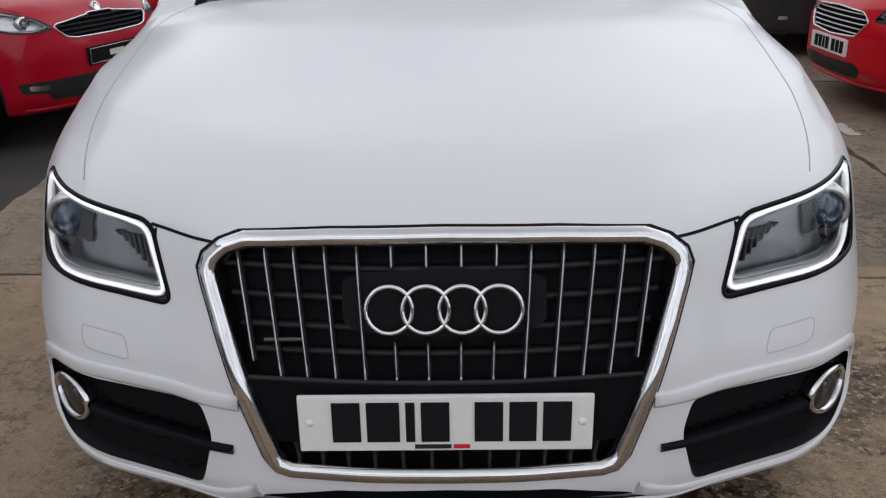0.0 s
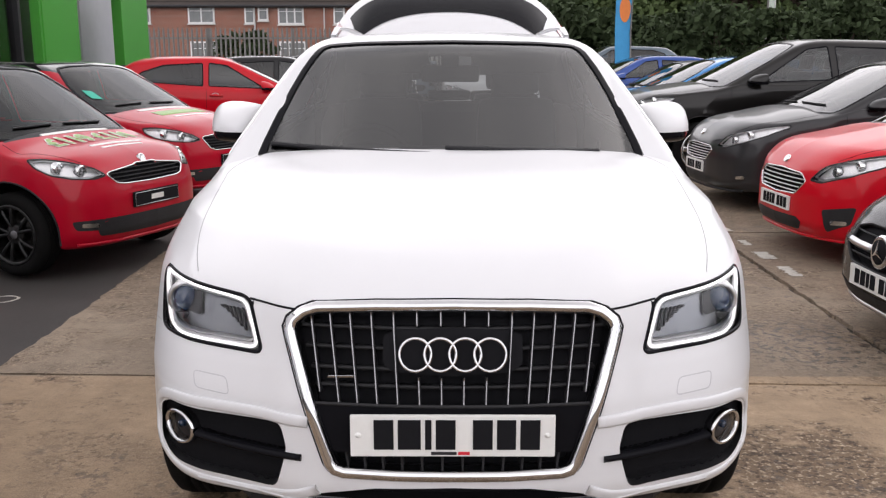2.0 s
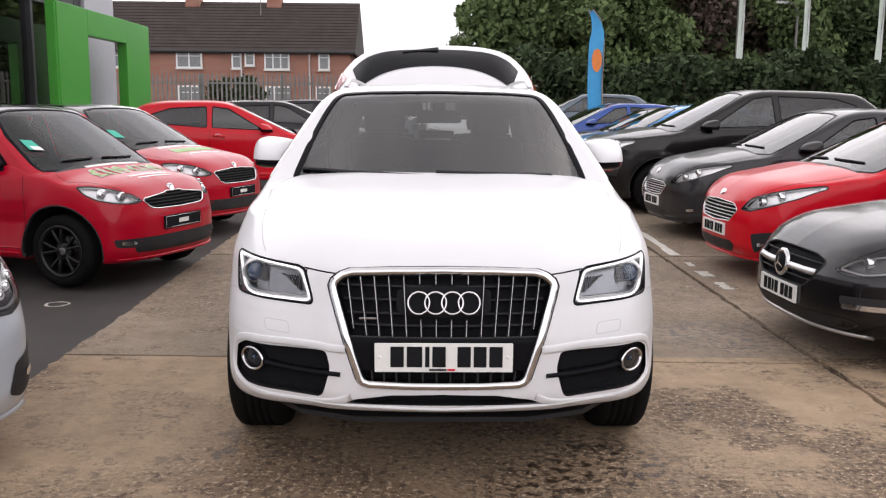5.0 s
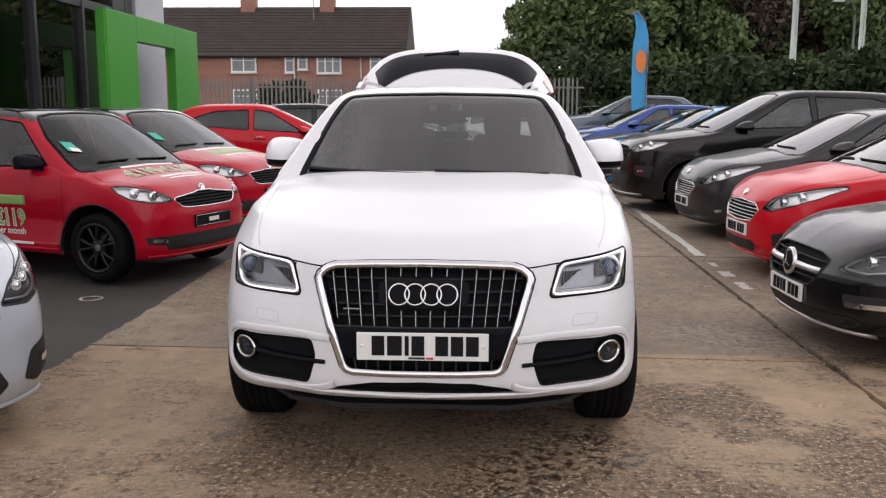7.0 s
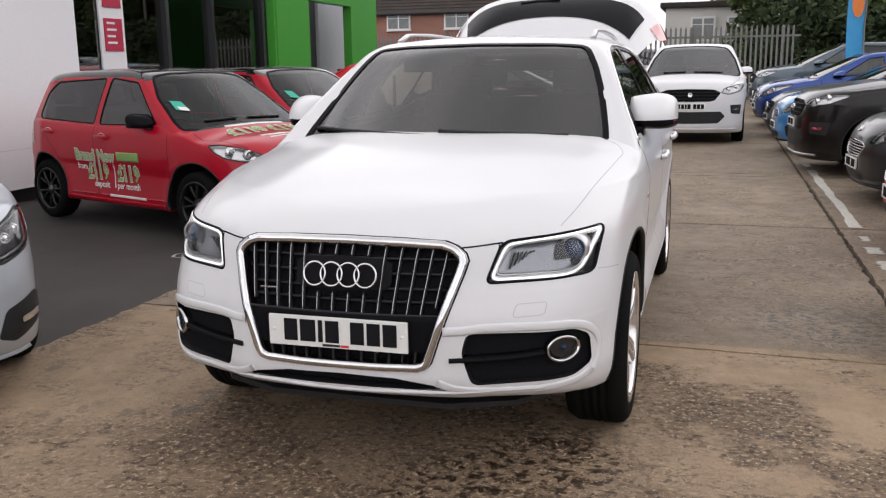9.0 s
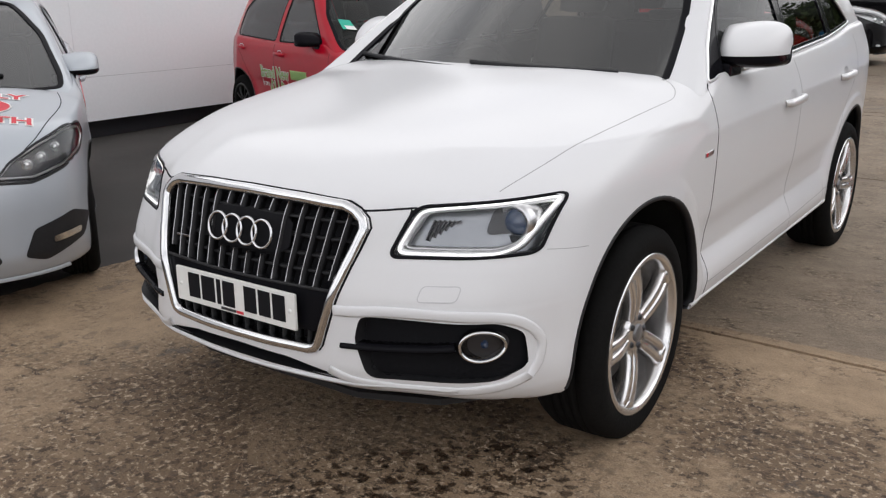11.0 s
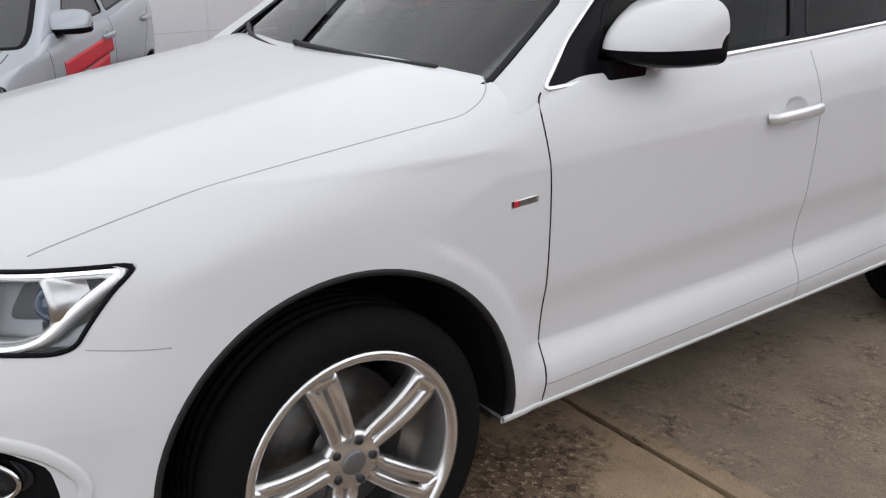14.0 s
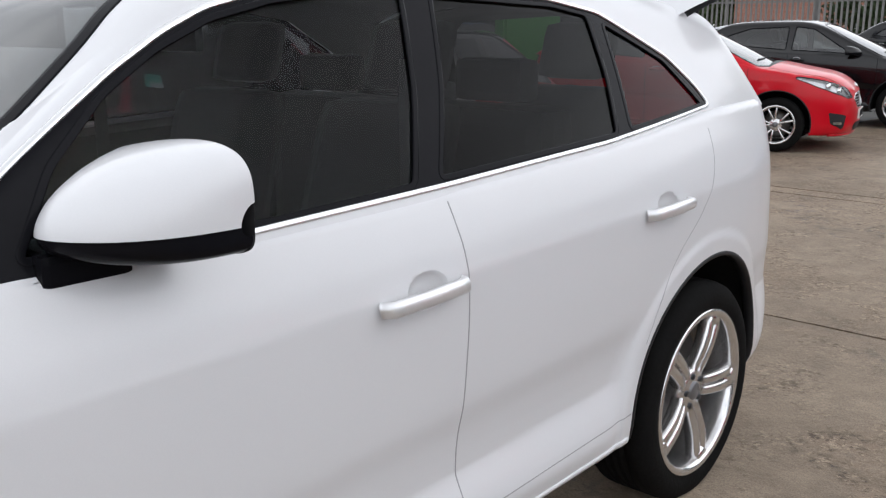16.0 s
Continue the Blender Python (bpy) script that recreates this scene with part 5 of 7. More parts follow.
# ---- the ground ----
def concrete_mat():
    """Worn yard concrete: pale tan fines, brown exposed aggregate in patches, dark damp stains."""
    m = bpy.data.materials.new("worn_concrete")
    m.use_nodes = True
    n, l = m.node_tree.nodes, m.node_tree.links
    b = n["Principled BSDF"]
    co = n.new("ShaderNodeTexCoord")

    def noise_(scale, detail, rough, lo, hi, a=0.0, z=1.0, kind="ShaderNodeTexNoise"):
        t = n.new(kind)
        t.inputs["Scale"].default_value = scale
        l.new(co.outputs["Object"], t.inputs["Vector"])
        if kind == "ShaderNodeTexNoise":
            t.inputs["Detail"].default_value = detail
            t.inputs["Roughness"].default_value = rough
        r = n.new("ShaderNodeMapRange")
        for key, v in (("From Min", lo), ("From Max", hi), ("To Min", a), ("To Max", z)):
            r.inputs[key].default_value = v
        l.new(t.outputs["Distance" if kind != "ShaderNodeTexNoise" else "Fac"], r.inputs["Value"])
        return r.outputs["Result"]

    def mixc(fac, c1, c2):
        x = n.new("ShaderNodeMixRGB")
        l.new(fac, x.inputs["Fac"])
        for c, k in ((c1, "Color1"), (c2, "Color2")):
            if isinstance(c, tuple):
                x.inputs[k].default_value = (*c, 1)
            else:
                l.new(c, x.inputs[k])
        return x.outputs["Color"]

    def scale_(c, fac):
        x = n.new("ShaderNodeVectorMath")
        x.operation = 'SCALE'
        l.new(c, x.inputs[0])
        l.new(fac, x.inputs["Scale"])
        return x.outputs["Vector"]
    def ramp(value, lo, hi, a=0.0, z=1.0):
        r = n.new("ShaderNodeMapRange")
        r.interpolation_type = 'SMOOTHSTEP'
        for key, v in (("From Min", lo), ("From Max", hi), ("To Min", a), ("To Max", z)):
            r.inputs[key].default_value = v
        l.new(value, r.inputs["Value"])
        return r.outputs["Result"]

    def maths(op, p, q):
        x = n.new("ShaderNodeMath")
        x.operation = op
        x.use_clamp = op != 'MULTIPLY'
        for k, v in enumerate((p, q)):
            if isinstance(v, float):
                x.inputs[k].default_value = v
            else:
                l.new(v, x.inputs[k])
        return x.outputs[0]

    def near(x, y, r0, r1):
        d = n.new("ShaderNodeVectorMath")
        d.operation = 'DISTANCE'
        l.new(co.outputs["Object"], d.inputs[0])
        d.inputs[1].default_value = (x, y, 0)
        return ramp(d.outputs["Value"], r1, r0)
    axes = n.new("ShaderNodeSeparateXYZ")
    l.new(co.outputs["Object"], axes.inputs["Vector"])
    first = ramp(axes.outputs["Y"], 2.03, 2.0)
    broad = noise_(0.5, 6, 0.6, 0.38, 0.62)
    worn = maths('ADD', noise_(0.75, 8, 0.66, 0.47, 0.535), maths('MULTIPLY', ramp(axes.outputs["Y"], 1.6, -1.0), 0.55))
    worn = maths('SUBTRACT', worn, maths('MULTIPLY', near(-1.6, 0.75, 0.35, 1.05), 1.0))
    worn = maths('ADD', worn, maths('MULTIPLY', near(0.2, 0.1, 0.5, 1.3), 0.45))
    worn = maths('MULTIPLY', worn, maths('ADD', maths('MULTIPLY', first, 0.75), 0.25))
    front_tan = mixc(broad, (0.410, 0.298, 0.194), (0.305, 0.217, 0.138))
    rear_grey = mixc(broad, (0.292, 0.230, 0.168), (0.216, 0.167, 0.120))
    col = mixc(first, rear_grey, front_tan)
    col = mixc(worn, col, mixc(noise_(2.5, 6, 0.7, 0.35, 0.65), (0.205, 0.140, 0.086), (0.120, 0.078, 0.046)))
    # chips of exposed aggregate
    gate_ = maths('ADD', maths('MULTIPLY', worn, 0.85), maths('MULTIPLY', noise_(3.0, 6, 0.75, 0.48, 0.62), 0.55))
    col = mixc(maths('MULTIPLY', noise_(40, 4, 0.7, 0.54, 0.60), gate_), col, (0.42, 0.33, 0.235))
    col = mixc(maths('MULTIPLY', noise_(27, 5, 0.75, 0.52, 0.565), gate_), col, (0.062, 0.040, 0.025))
    col = scale_(col, noise_(5, 9, 0.75, 0.3, 0.7, 0.72, 1.26))
    col = scale_(col, noise_(170, 2, 0.5, 0.3, 0.7, 0.80, 1.20))
    # oil drips: ragged spots in a few places, and faint damp streaks
    drips = maths('ADD', near(0.68, 0.38, 0.18, 0.50), near(0.32, 0.06, 0.10, 0.38))
    drips = maths('ADD', drips, near(1.95, 2.55, 0.25, 0.7))
    drips = maths('MULTIPLY', drips, noise_(19, 5, 0.7, 0.515, 0.555))
    damp_zone = maths('MULTIPLY', noise_(9, 6, 0.75, 0.53, 0.60), noise_(0.8, 4, 0.6, 0.50, 0.62))
    mul = n.new("ShaderNodeMath")
    mul.operation = 'MAXIMUM'
    l.new(maths('MULTIPLY', drips, 0.95), mul.inputs[0])
    l.new(maths('MULTIPLY', damp_zone, 0.7), mul.inputs[1])
    damp = mixc(mul.outputs[0], (1.0, 1.0, 1.0), (0.15, 0.12, 0.10))
    fin = n.new("ShaderNodeMixRGB")
    fin.blend_type = 'MULTIPLY'
    fin.inputs["Fac"].default_value = 1.0
    l.new(col, fin.inputs["Color1"])
    l.new(damp, fin.inputs["Color2"])
    info = n.new("ShaderNodeObjectInfo")
    tint = n.new("ShaderNodeMapRange")
    tint.inputs["To Min"].default_value = 0.94
    tint.inputs["To Max"].default_value = 1.06
    l.new(info.outputs["Random"], tint.inputs["Value"])
    l.new(scale_(fin.outputs["Color"], tint.outputs["Result"]), b.inputs["Base Color"])
    rough = n.new("ShaderNodeMapRange")
    rough.inputs["To Min"].default_value = 0.82
    rough.inputs["To Max"].default_value = 0.42
    l.new(mul.outputs[0], rough.inputs["Value"])
    l.new(rough.outputs["Result"], b.inputs["Roughness"])
    bump = n.new("ShaderNodeBump")
    bump.inputs["Strength"].default_value = 0.55
    bump.inputs["Distance"].default_value = 0.006
    l.new(noise_(46, 4, 0.65, 0.3, 0.7), bump.inputs["Height"])
    l.new(bump.outputs["Normal"], b.inputs["Normal"])
    return m


M["concrete"] = concrete_mat()
M["asphalt"] = mat("dark_asphalt", (0.048, 0.043, 0.040), 0.8, var=0.35, scale=1.5, fine=160, bump=0.5)
M["earth"] = mat("joint_dirt", (0.05, 0.04, 0.03), 0.95, var=0.4, bump=0.5)
M["road_paint"] = mat("worn_white_paint", (0.55, 0.53, 0.48), 0.7, var=0.3, scale=20, fine=120, bump=0.3)


def rise_at(y):
    """The yard climbs gently towards its far end."""
    return 0.012 * max(0.0, min(y, 60.0) - 3.0)


def build_ground():
    ys = [-400, -100, -30, 3, 20, 40, 60, 100, 200, 400, 900]
    xs = [-500, -100, -30, -10, 10, 30, 100, 500]
    V = [(x, y, rise_at(y) - 0.03) for y in ys for x in xs]
    n = len(xs)
    F = [(i * n + j, i * n + j + 1, (i + 1) * n + j + 1, (i + 1) * n + j) for i in range(len(ys) - 1) for j in range(n - 1)]
    g = part("ground", raw(V, F, "ground", smooth=False), M["asphalt"])
    tagged(g, "dark asphalt ground around the concrete lane", "ground", kind="structure")
    fl = new("concrete_floor")
    tagged(fl, "stained worn concrete slabs with dirty joints", "pavement", kind="structure")
    V = [(x, y, rise_at(y) - 0.026) for y in (-6.1, 3, 27.8) for x in (-2.28, 6.5)]
    part("joint_bed", raw(V, [(0, 1, 3, 2), (2, 3, 5, 4)], "bed", smooth=False), M["earth"], fl)
    ys = [-6.0, -1.95, 2.0, 5.64, 9.06, 9.33, 13.4, 17.9, 21.9, 25.0, 27.8]
    xs = [-2.26, 2.30, 6.5]
    rng = random.Random(4)
    for i in range(len(ys) - 1):
        for j in range(2):
            x0, x1 = xs[j] + 0.012, xs[j + 1] - 0.012
            y0, y1 = ys[i] + 0.012, ys[i + 1] - 0.012
            n = 60
            left = [(x0 + (rng.uniform(-0.018, 0.010) if j == 0 else rng.uniform(-0.006, 0.02)), y0 + (y1 - y0) * k / n) for k in range(n + 1)]
            right = [(x1 + rng.uniform(-0.022, 0.004), y0 + (y1 - y0) * k / n) for k in range(n, -1, -1)]
            front = [(x0 + (x1 - x0) * k / n, y0 + rng.uniform(-0.005, 0.005)) for k in range(1, n)]
            rear = [(x1 + (x0 - x1) * k / n, y1 + rng.uniform(-0.005, 0.005)) for k in range(1, n)]
            loop = [left[0]] + front + right[::-1] + rear + left[::-1][:-1]
            m = len(loop)
            skew = lambda x, y: y - 0.036 * (x + 0.9) * max(0.0, 1 - abs(y - 2.0) / 1.5)
            loop = [(x, skew(x, y)) for x, y in loop]
            V = [(x, y, rise_at(y)) for x, y in loop] + [(x, y, rise_at(y) - 0.029) for x, y in loop]
            V.append(((x0 + x1) / 2, (y0 + y1) / 2, rise_at((y0 + y1) / 2)))
            F = [(k, (k + 1) % m, 2 * m) for k in range(m)] + [(k, m + k, m + (k + 1) % m, (k + 1) % m) for k in range(m)]
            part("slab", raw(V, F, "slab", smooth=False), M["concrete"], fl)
    for a, b, w in ((4.05, 4.35, 0.09), (4.6, 4.85, 0.12), (5.1, 5.3, 0.07), (5.7, 9.8, 0.10), (10.15, 10.5, 0.10), (11.5, 12.0, 0.1), (13.2, 13.8, 0.1), (15, 15.6, 0.1)):
        n = 26
        pts = []
        for k in range(n):
            pts.append((2.46 + w / 2 + rng.uniform(-0.02, 0.012), a + (b - a) * k / (n - 1)))
        for k in range(n - 1, -1, -1):
            pts.append((2.46 - w / 2 + rng.uniform(-0.012, 0.02), a + (b - a) * k / (n - 1)))
        V = [(x, y, rise_at(y) + 0.004) for x, y in pts]
        part("worn_line", raw(V, [(k, k + 1, 2 * n - 2 - k, 2 * n - 1 - k) for k in range(n - 1)], "line", smooth=False), M["road_paint"], fl)


build_ground()


def ring_mark():
    """A small worn ring of white paint on the asphalt."""
    V, F = [], []
    for k in range(36):
        a = 2 * math.pi * k / 36
        for r in (0.072 + 0.006 * math.sin(3 * a), 0.094 + 0.005 * math.sin(5 * a)):
            V.append((-2.9 + r * math.cos(a), 3.54 + r * math.sin(a), rise_at(3.54) - 0.026))
        F.append((2 * k, 2 * k + 1, (2 * k + 3) % 72, (2 * k + 2) % 72))
    m = part("ring_mark", raw(V, F, "ring", smooth=False), M["road_paint"])
    tagged(m, "small worn white painted ring on the dark asphalt", "road marking")


ring_mark()


# ---- other vehicles ----
def gen(name, L, hw, H, zn, zc, yc, yt, yrt, yF, yR, rt, b0, b1, **over):
    """A car's curves from its main sizes: nose, cowl and belt heights, screen and roof places, axles."""
    P = dict(name=name, L=L, yF=yF, yR=yR, rt=rt, rr=rt * 0.70, xw=hw - 0.025, tw=0.2, arch=rt + 0.07, flare=0.008, spin=12)
    P["plan"] = [(0, 0), (0.3 * hw, 0.012), (0.52 * hw, 0.055), (0.72 * hw, 0.14), (0.86 * hw, 0.28), (0.94 * hw, 0.46), (hw, 0.85)]
    P["rake"] = [(0.12, 0.16), (0.22, 0.04), (0.32, 0.0), (0.5, 0.0), (zn - 0.12, 0.035), (zn, 0.12), (zn + 0.15, 0.36)]
    P["bonnet"] = [(0.0, zn - 0.13), (0.14, zn), (0.32, zn + 0.4 * (zc - zn)), (0.6, zn + 0.68 * (zc - zn)), (yc, zc), (yc + 0.35, max(zc, b0) + 0.01), (yc + 1.0, b0 + 0.03 + 0.2 * (b1 - b0)), (yR, b0 + 0.012 + 0.85 * (b1 - b0)), (L, b1 + 0.01)]
    P["crown"] = [(0, 0), (0.45 * hw, 0.012), (0.75 * hw, 0.045), (hw, 0.1)]
    P["side"] = [(0.12, 0.88 * hw), (0.2, 0.955 * hw), (0.28, 0.98 * hw), (0.38, 0.97 * hw), (0.5, 0.965 * hw), (0.58, 0.985 * hw), (b0 - 0.18, hw), (b0 - 0.07, 0.99 * hw), (b0 + 0.01, 0.955 * hw), (b0 + 0.12, 0.90 * hw)]
    P["taper"] = [(0, -0.06), (0.3, -0.035), (yF, 0), (yR, 0), (L - 0.4, -0.03), (L, -0.12)]
    P["bottom"] = [(0, 0.19), (yF, 0.20), (yF + 0.5, 0.21), (yR, 0.22), (L, 0.28)]
    P["rplan"] = [(0, 0), (0.55 * hw, 0.03), (0.85 * hw, 0.14), (hw, 0.45)]
    P["rrake"] = [(0.25, 0.06), (0.45, 0.0), (0.7, 0.03), (b1, 0.12), (b1 + 0.1, 0.16)]
    P["rise"] = (b1 - b0) / max(0.5, yR - yF) * 0.8
    P["belt"] = [(yc - 0.2, b0 - 0.01), (yc + 0.3, b0), (yR, b0 + 0.85 * (b1 - b0)), (L, b1)]
    P["roof"] = [(yt - 0.4, H - 0.10), (yt, H - 0.03), (yt + 0.45, H), (yt + 1.0, H - 0.006), (yrt, H - 0.05), (yrt + 0.35, H - 0.13)]
    P["rtap"] = [(yR - 0.9, 0), (yR, 0.03), (L - 0.3, 0.09), (L, 0.14)]
    P["xb"], P["t1"], P["t2"] = 0.955 * hw, 0.33, 0.22
    P["screen"] = (yc - 0.07, zc - 0.05, (yt - yc) / (H - 0.03 - zc), 0.26)
    P["rear"] = (L - 0.16, b1, (L - 0.16 - yrt) / (H - 0.05 - b1))
    P["gq"] = (yt + 0.12, max(yt + 0.5, yrt - 0.25))
    P["qf"], P["zq"], P["ycowl"], P["bumper_y"], P["dash"] = 0.85, 0.52, yc - 0.02, 0.5, (yc + 0.42, b0 - 0.02)
    P["lamp"] = rounded([(0.50 * hw, zn - 0.18), (0.60 * hw, zn - 0.07), (0.80 * hw, zn + 0.005), (0.93 * hw, zn + 0.055), (0.95 * hw, zn + 0.03), (0.90 * hw, zn - 0.06), (0.80 * hw, zn - 0.13), (0.62 * hw, zn - 0.19)], 0.02)
    P["grille"] = rounded(mirrored([(0, zn - 0.14), (0.34 * hw, zn - 0.15), (0.40 * hw, zn - 0.20), (0.33 * hw, zn - 0.28), (0, zn - 0.29)]), 0.02)
    P["bonnet_poly"] = np.array([(0.62 * hw, -0.05), (0.72 * hw, 0.25), (0.80 * hw, 0.5), (0.86 * hw, yc - 0.2), (0.84 * hw, yc - 0.04), (0.5 * hw, yc - 0.09), (0, yc - 0.10), (-0.5 * hw, yc - 0.09), (-0.5 * hw, -0.05)])
    P["bonnet_line"] = [(0.66 * hw, 0.20), (0.72 * hw, 0.28), (0.80 * hw, 0.5), (0.86 * hw, yc - 0.2), (0.845 * hw, yc - 0.05)]
    P["bonnet_front"] = np.array([(-1, 0.1), (1.2, 0.1), (1.2, zn + 0.01), (0.8 * hw, zn), (0.5 * hw, zn - 0.03), (0, zn - 0.045), (-1, zn - 0.045)])
    P["cowl_poly"] = np.array([(0, yc - 0.4), (0.6 * hw, yc - 0.4), (0.80 * hw, yc - 0.1), (0.82 * hw, yc + 0.08), (0.82 * hw, yc + 0.3), (0, yc + 0.3), (-0.1, yc)])
    ym = yc + 0.56 * (yR - yc) + 0.05
    top = H - 0.115
    P["screen_poly"] = rounded(mirrored([(0, H - 0.05), (0.4 * hw, H - 0.06), (0.60 * hw, H - 0.085), (0.66 * hw, H - 0.13), (0.78 * hw, (H + zc) / 2 - 0.02), (0.87 * hw, zc + 0.01), (0.87 * hw, zc - 0.05), (0, zc - 0.06)]), 0.03)
    P["back_poly"] = rounded(mirrored([(0, H - 0.10), (0.5 * hw, H - 0.13), (0.68 * hw, b1 + 0.10), (0.66 * hw, b1 + 0.04), (0, b1 + 0.03)]), 0.03)
    wb = lambda y: float(curve(P["belt"])(y))
    P["windows"] = [(rounded([(yc + 0.52, wb(yc + 0.5) + 0.045), (yt + 0.12, top - 0.02), (ym - 0.05, top + 0.015), (ym - 0.03, wb(ym) + 0.03)], 0.03), "front_window", M["glass_side"]),
                    (rounded([(ym + 0.05, wb(ym) + 0.03), (ym + 0.04, top + 0.012), (yrt - 0.42, top - 0.015), (yrt - 0.12, top - 0.11), (yR + 0.08, wb(yR) + 0.05)], 0.03), "rear_window_side", M["glass_side_dark"])]
    lo = 0.30
    P["doors"] = [rounded([(yc + 0.18, b0 - 0.03), (yc + 0.16, 0.7), (yc + 0.19, lo), (ym + 0.0, lo), (ym + 0.01, 0.7), (ym, wb(ym) - 0.012)], 0.04),
                  rounded([(ym + 0.012, lo), (yR - rt - 0.12, lo), (yR - rt - 0.02, 0.52), (yR - 0.12, 0.80), (yR + 0.05, wb(yR) - 0.02), (ym + 0.012, wb(ym) - 0.012), (ym + 0.022, 0.7)], 0.04)]
    P["door_lines"] = [[(yc + 0.17, b0 - 0.015), (yc + 0.165, 0.7), (yc + 0.18, 0.5), (yc + 0.19, lo)], [(yc + 0.19, lo), (ym, lo), (yR - rt - 0.13, lo)],
                       [(ym + 0.006, wb(ym) - 0.01), (ym + 0.016, 0.7), (ym + 0.006, lo)], [(yR - rt - 0.12, lo), (yR - rt - 0.03, 0.52), (yR - 0.13, 0.78), (yR + 0.02, wb(yR) - 0.06)]]
    P["mid"] = ym
    P.update(over)
    return P


def car_front(car, f, P, look_):
    """Lamps, grille, badge, plate and fog recesses of a parked car."""
    zn, hw = P["bonnet"][1][1], P["side"][6][1]
    for mir in (False, True):
        s = -1 if mir else 1
        lamp = P["lamp"]
        c = lamp.mean(0)
        unit = part("headlamp", wall_ring(f, lamp, "front", 0.06, 0, mir), M["lamp_dark"], car)
        part("reflector", patch(f, c + (lamp - c) * 1.03, "front", 6, 0, mir, depth=0.055), M["lamp_dark"] if look_.get("dark_lamp") else M["lamp_bowl"], unit)
        for k, q in enumerate(look_.get("lenses", ((0.60, -0.11), (0.74, -0.065)))):
            x, z = q[0] * hw, zn + q[1]
            y = onto(f, "front", [(x, z)])[0][0][1]
            r = q[2] if len(q) > 2 else 0.032
            part("projector", shift(lathe([(0.0, -0.012), (r * 0.5, -0.009), (r * 0.85, 0.0), (r, -0.004), (r * 1.25, 0.0), (r * 1.3, 0.04)], 20, 'y'), Matrix.Translation((s * x, y + 0.035, z))), M["reflector"], unit)
        low = [p for p in dense(c + (lamp - c) * [0.92, 0.8], 0.02)]
        p, n = onto(f, "front", np.array(low))
        part("light_guide", sweep((p + [0, 0.015, 0]) * [s, 1, 1], np.tile([0, -1.0, 0], (len(p), 1)), [(-0.004, -0.012), (0.004, -0.012), (0.004, 0.002), (-0.004, 0.002)], True), M["satin"], unit)
        part("lamp_cover", patch(f, lamp, "front", 6, 0.0005, mir), M["glass_clear"], unit).visible_shadow = False
        part("lamp_seal", line_on(f, "front", lamp, 0.010, 0.0005, mir, True), M["plastic"], unit)
        if "fog" in look_:
            fp = rounded([(a * hw, z) for a, z in look_["fog"]], 0.02)
            fo = part("fog_recess", patch(f, fp, "front", 4, 0.003, mir), M["plastic"], car)
            fc = fp.mean(0) + look_.get("fog_off", (0.0, 0.0))
            y = onto(f, "front", [fc])[0][0][1]
            w = look_.get("fog_w", 0.04)
            bar = rounded([(fc[0] - w, fc[1] - 0.018), (fc[0] + w, fc[1] - 0.012), (fc[0] + w, fc[1] + 0.018), (fc[0] - w, fc[1] + 0.012)], 0.012)
            part("fog_lens", patch(f, bar, "front", 3, 0.010, mir), M["reflector"], fo)
    gp = P["grille"]
    gc = gp.mean(0)
    part("grille_backing", patch(f, gc + (gp - gc) * 1.03, "front", 6, 0, depth=0.04), M["ink"], car)
    part("grille_recess", wall_ring(f, gp, "front", 0.045), M["plastic"], car)
    pts, nn = onto(f, "front", dense(gp, 0.015))
    part("grille_frame", sweep(pts, nn, [(-0.005, -0.015), (-0.005, 0.003), (0, 0.006), (0.005, 0.002), (0.005, -0.02)], True), look_.get("frame", M["chrome"]), car)
    zs = np.linspace(gp[:, 1].min(), gp[:, 1].max(), look_.get("slats", 5) + 2)[1:-1]
    for z in zs:
        xs = np.linspace(0, gp[:, 0].max(), 60)
        inside = near_poly(np.stack([xs, np.full(60, z)], 1), gp)[0] < -0.004
        w = xs[inside].max() if inside.any() else 0.1
        p, n = onto(f, "front", [(x, z) for x in np.linspace(-w, w, 20)])
        part("grille_slat", sweep(p + [0, 0.012, 0], np.tile([0, -1.0, 0.2], (20, 1)), [(-0.0042, -0.012), (0.0042, -0.012), (0.0034, 0.004), (-0.0034, 0.004)], False), look_.get("slat", M["satin"]), car)
    if "lower" in look_:
        lp = rounded(mirrored([(a * hw, z) for a, z in look_["lower"]]), 0.02)
        part("lower_grille", patch(f, lp, "front", 6, 0.003), M["plastic"], car)
    if "lip" in look_:
        p, n = onto(f, "front", [(x, look_["lip"]) for x in np.linspace(-0.8 * hw, 0.8 * hw, 40)])
        part("front_lip", sweep(p, n, [(-0.014, -0.01), (0.014, -0.01), (0.012, 0.012), (-0.012, 0.016)], False), look_.get("lip_mat", M["plastic"]), car)
    bz, br = look_.get("badge", (zn - 0.08, 0.05))
    by = onto(f, "front", [(0, bz)])[0][0][1]
    part("badge", shift(lathe([(0.0, -0.012), (br * 0.7, -0.010), (br * 0.85, -0.014), (br, -0.008), (br, 0.01)], 28, 'y'), pose(0, by, bz, -look_.get("badge_tilt", 20), 0, 0)), M["chrome"] if look_.get("badge_chrome", True) else M["lamp_dark"], car)
    pz = look_.get("plate_z", 0.36)
    py = onto(f, "front", [(0, pz)])[0][0][1] - 0.004
    pl = part("number_plate", box(-0.26, 0.26, py - 0.006, py + 0.012, pz - 0.055, pz + 0.055, 0.004), M["ink"] if look_.get("show_plate") else M["plate"], car)
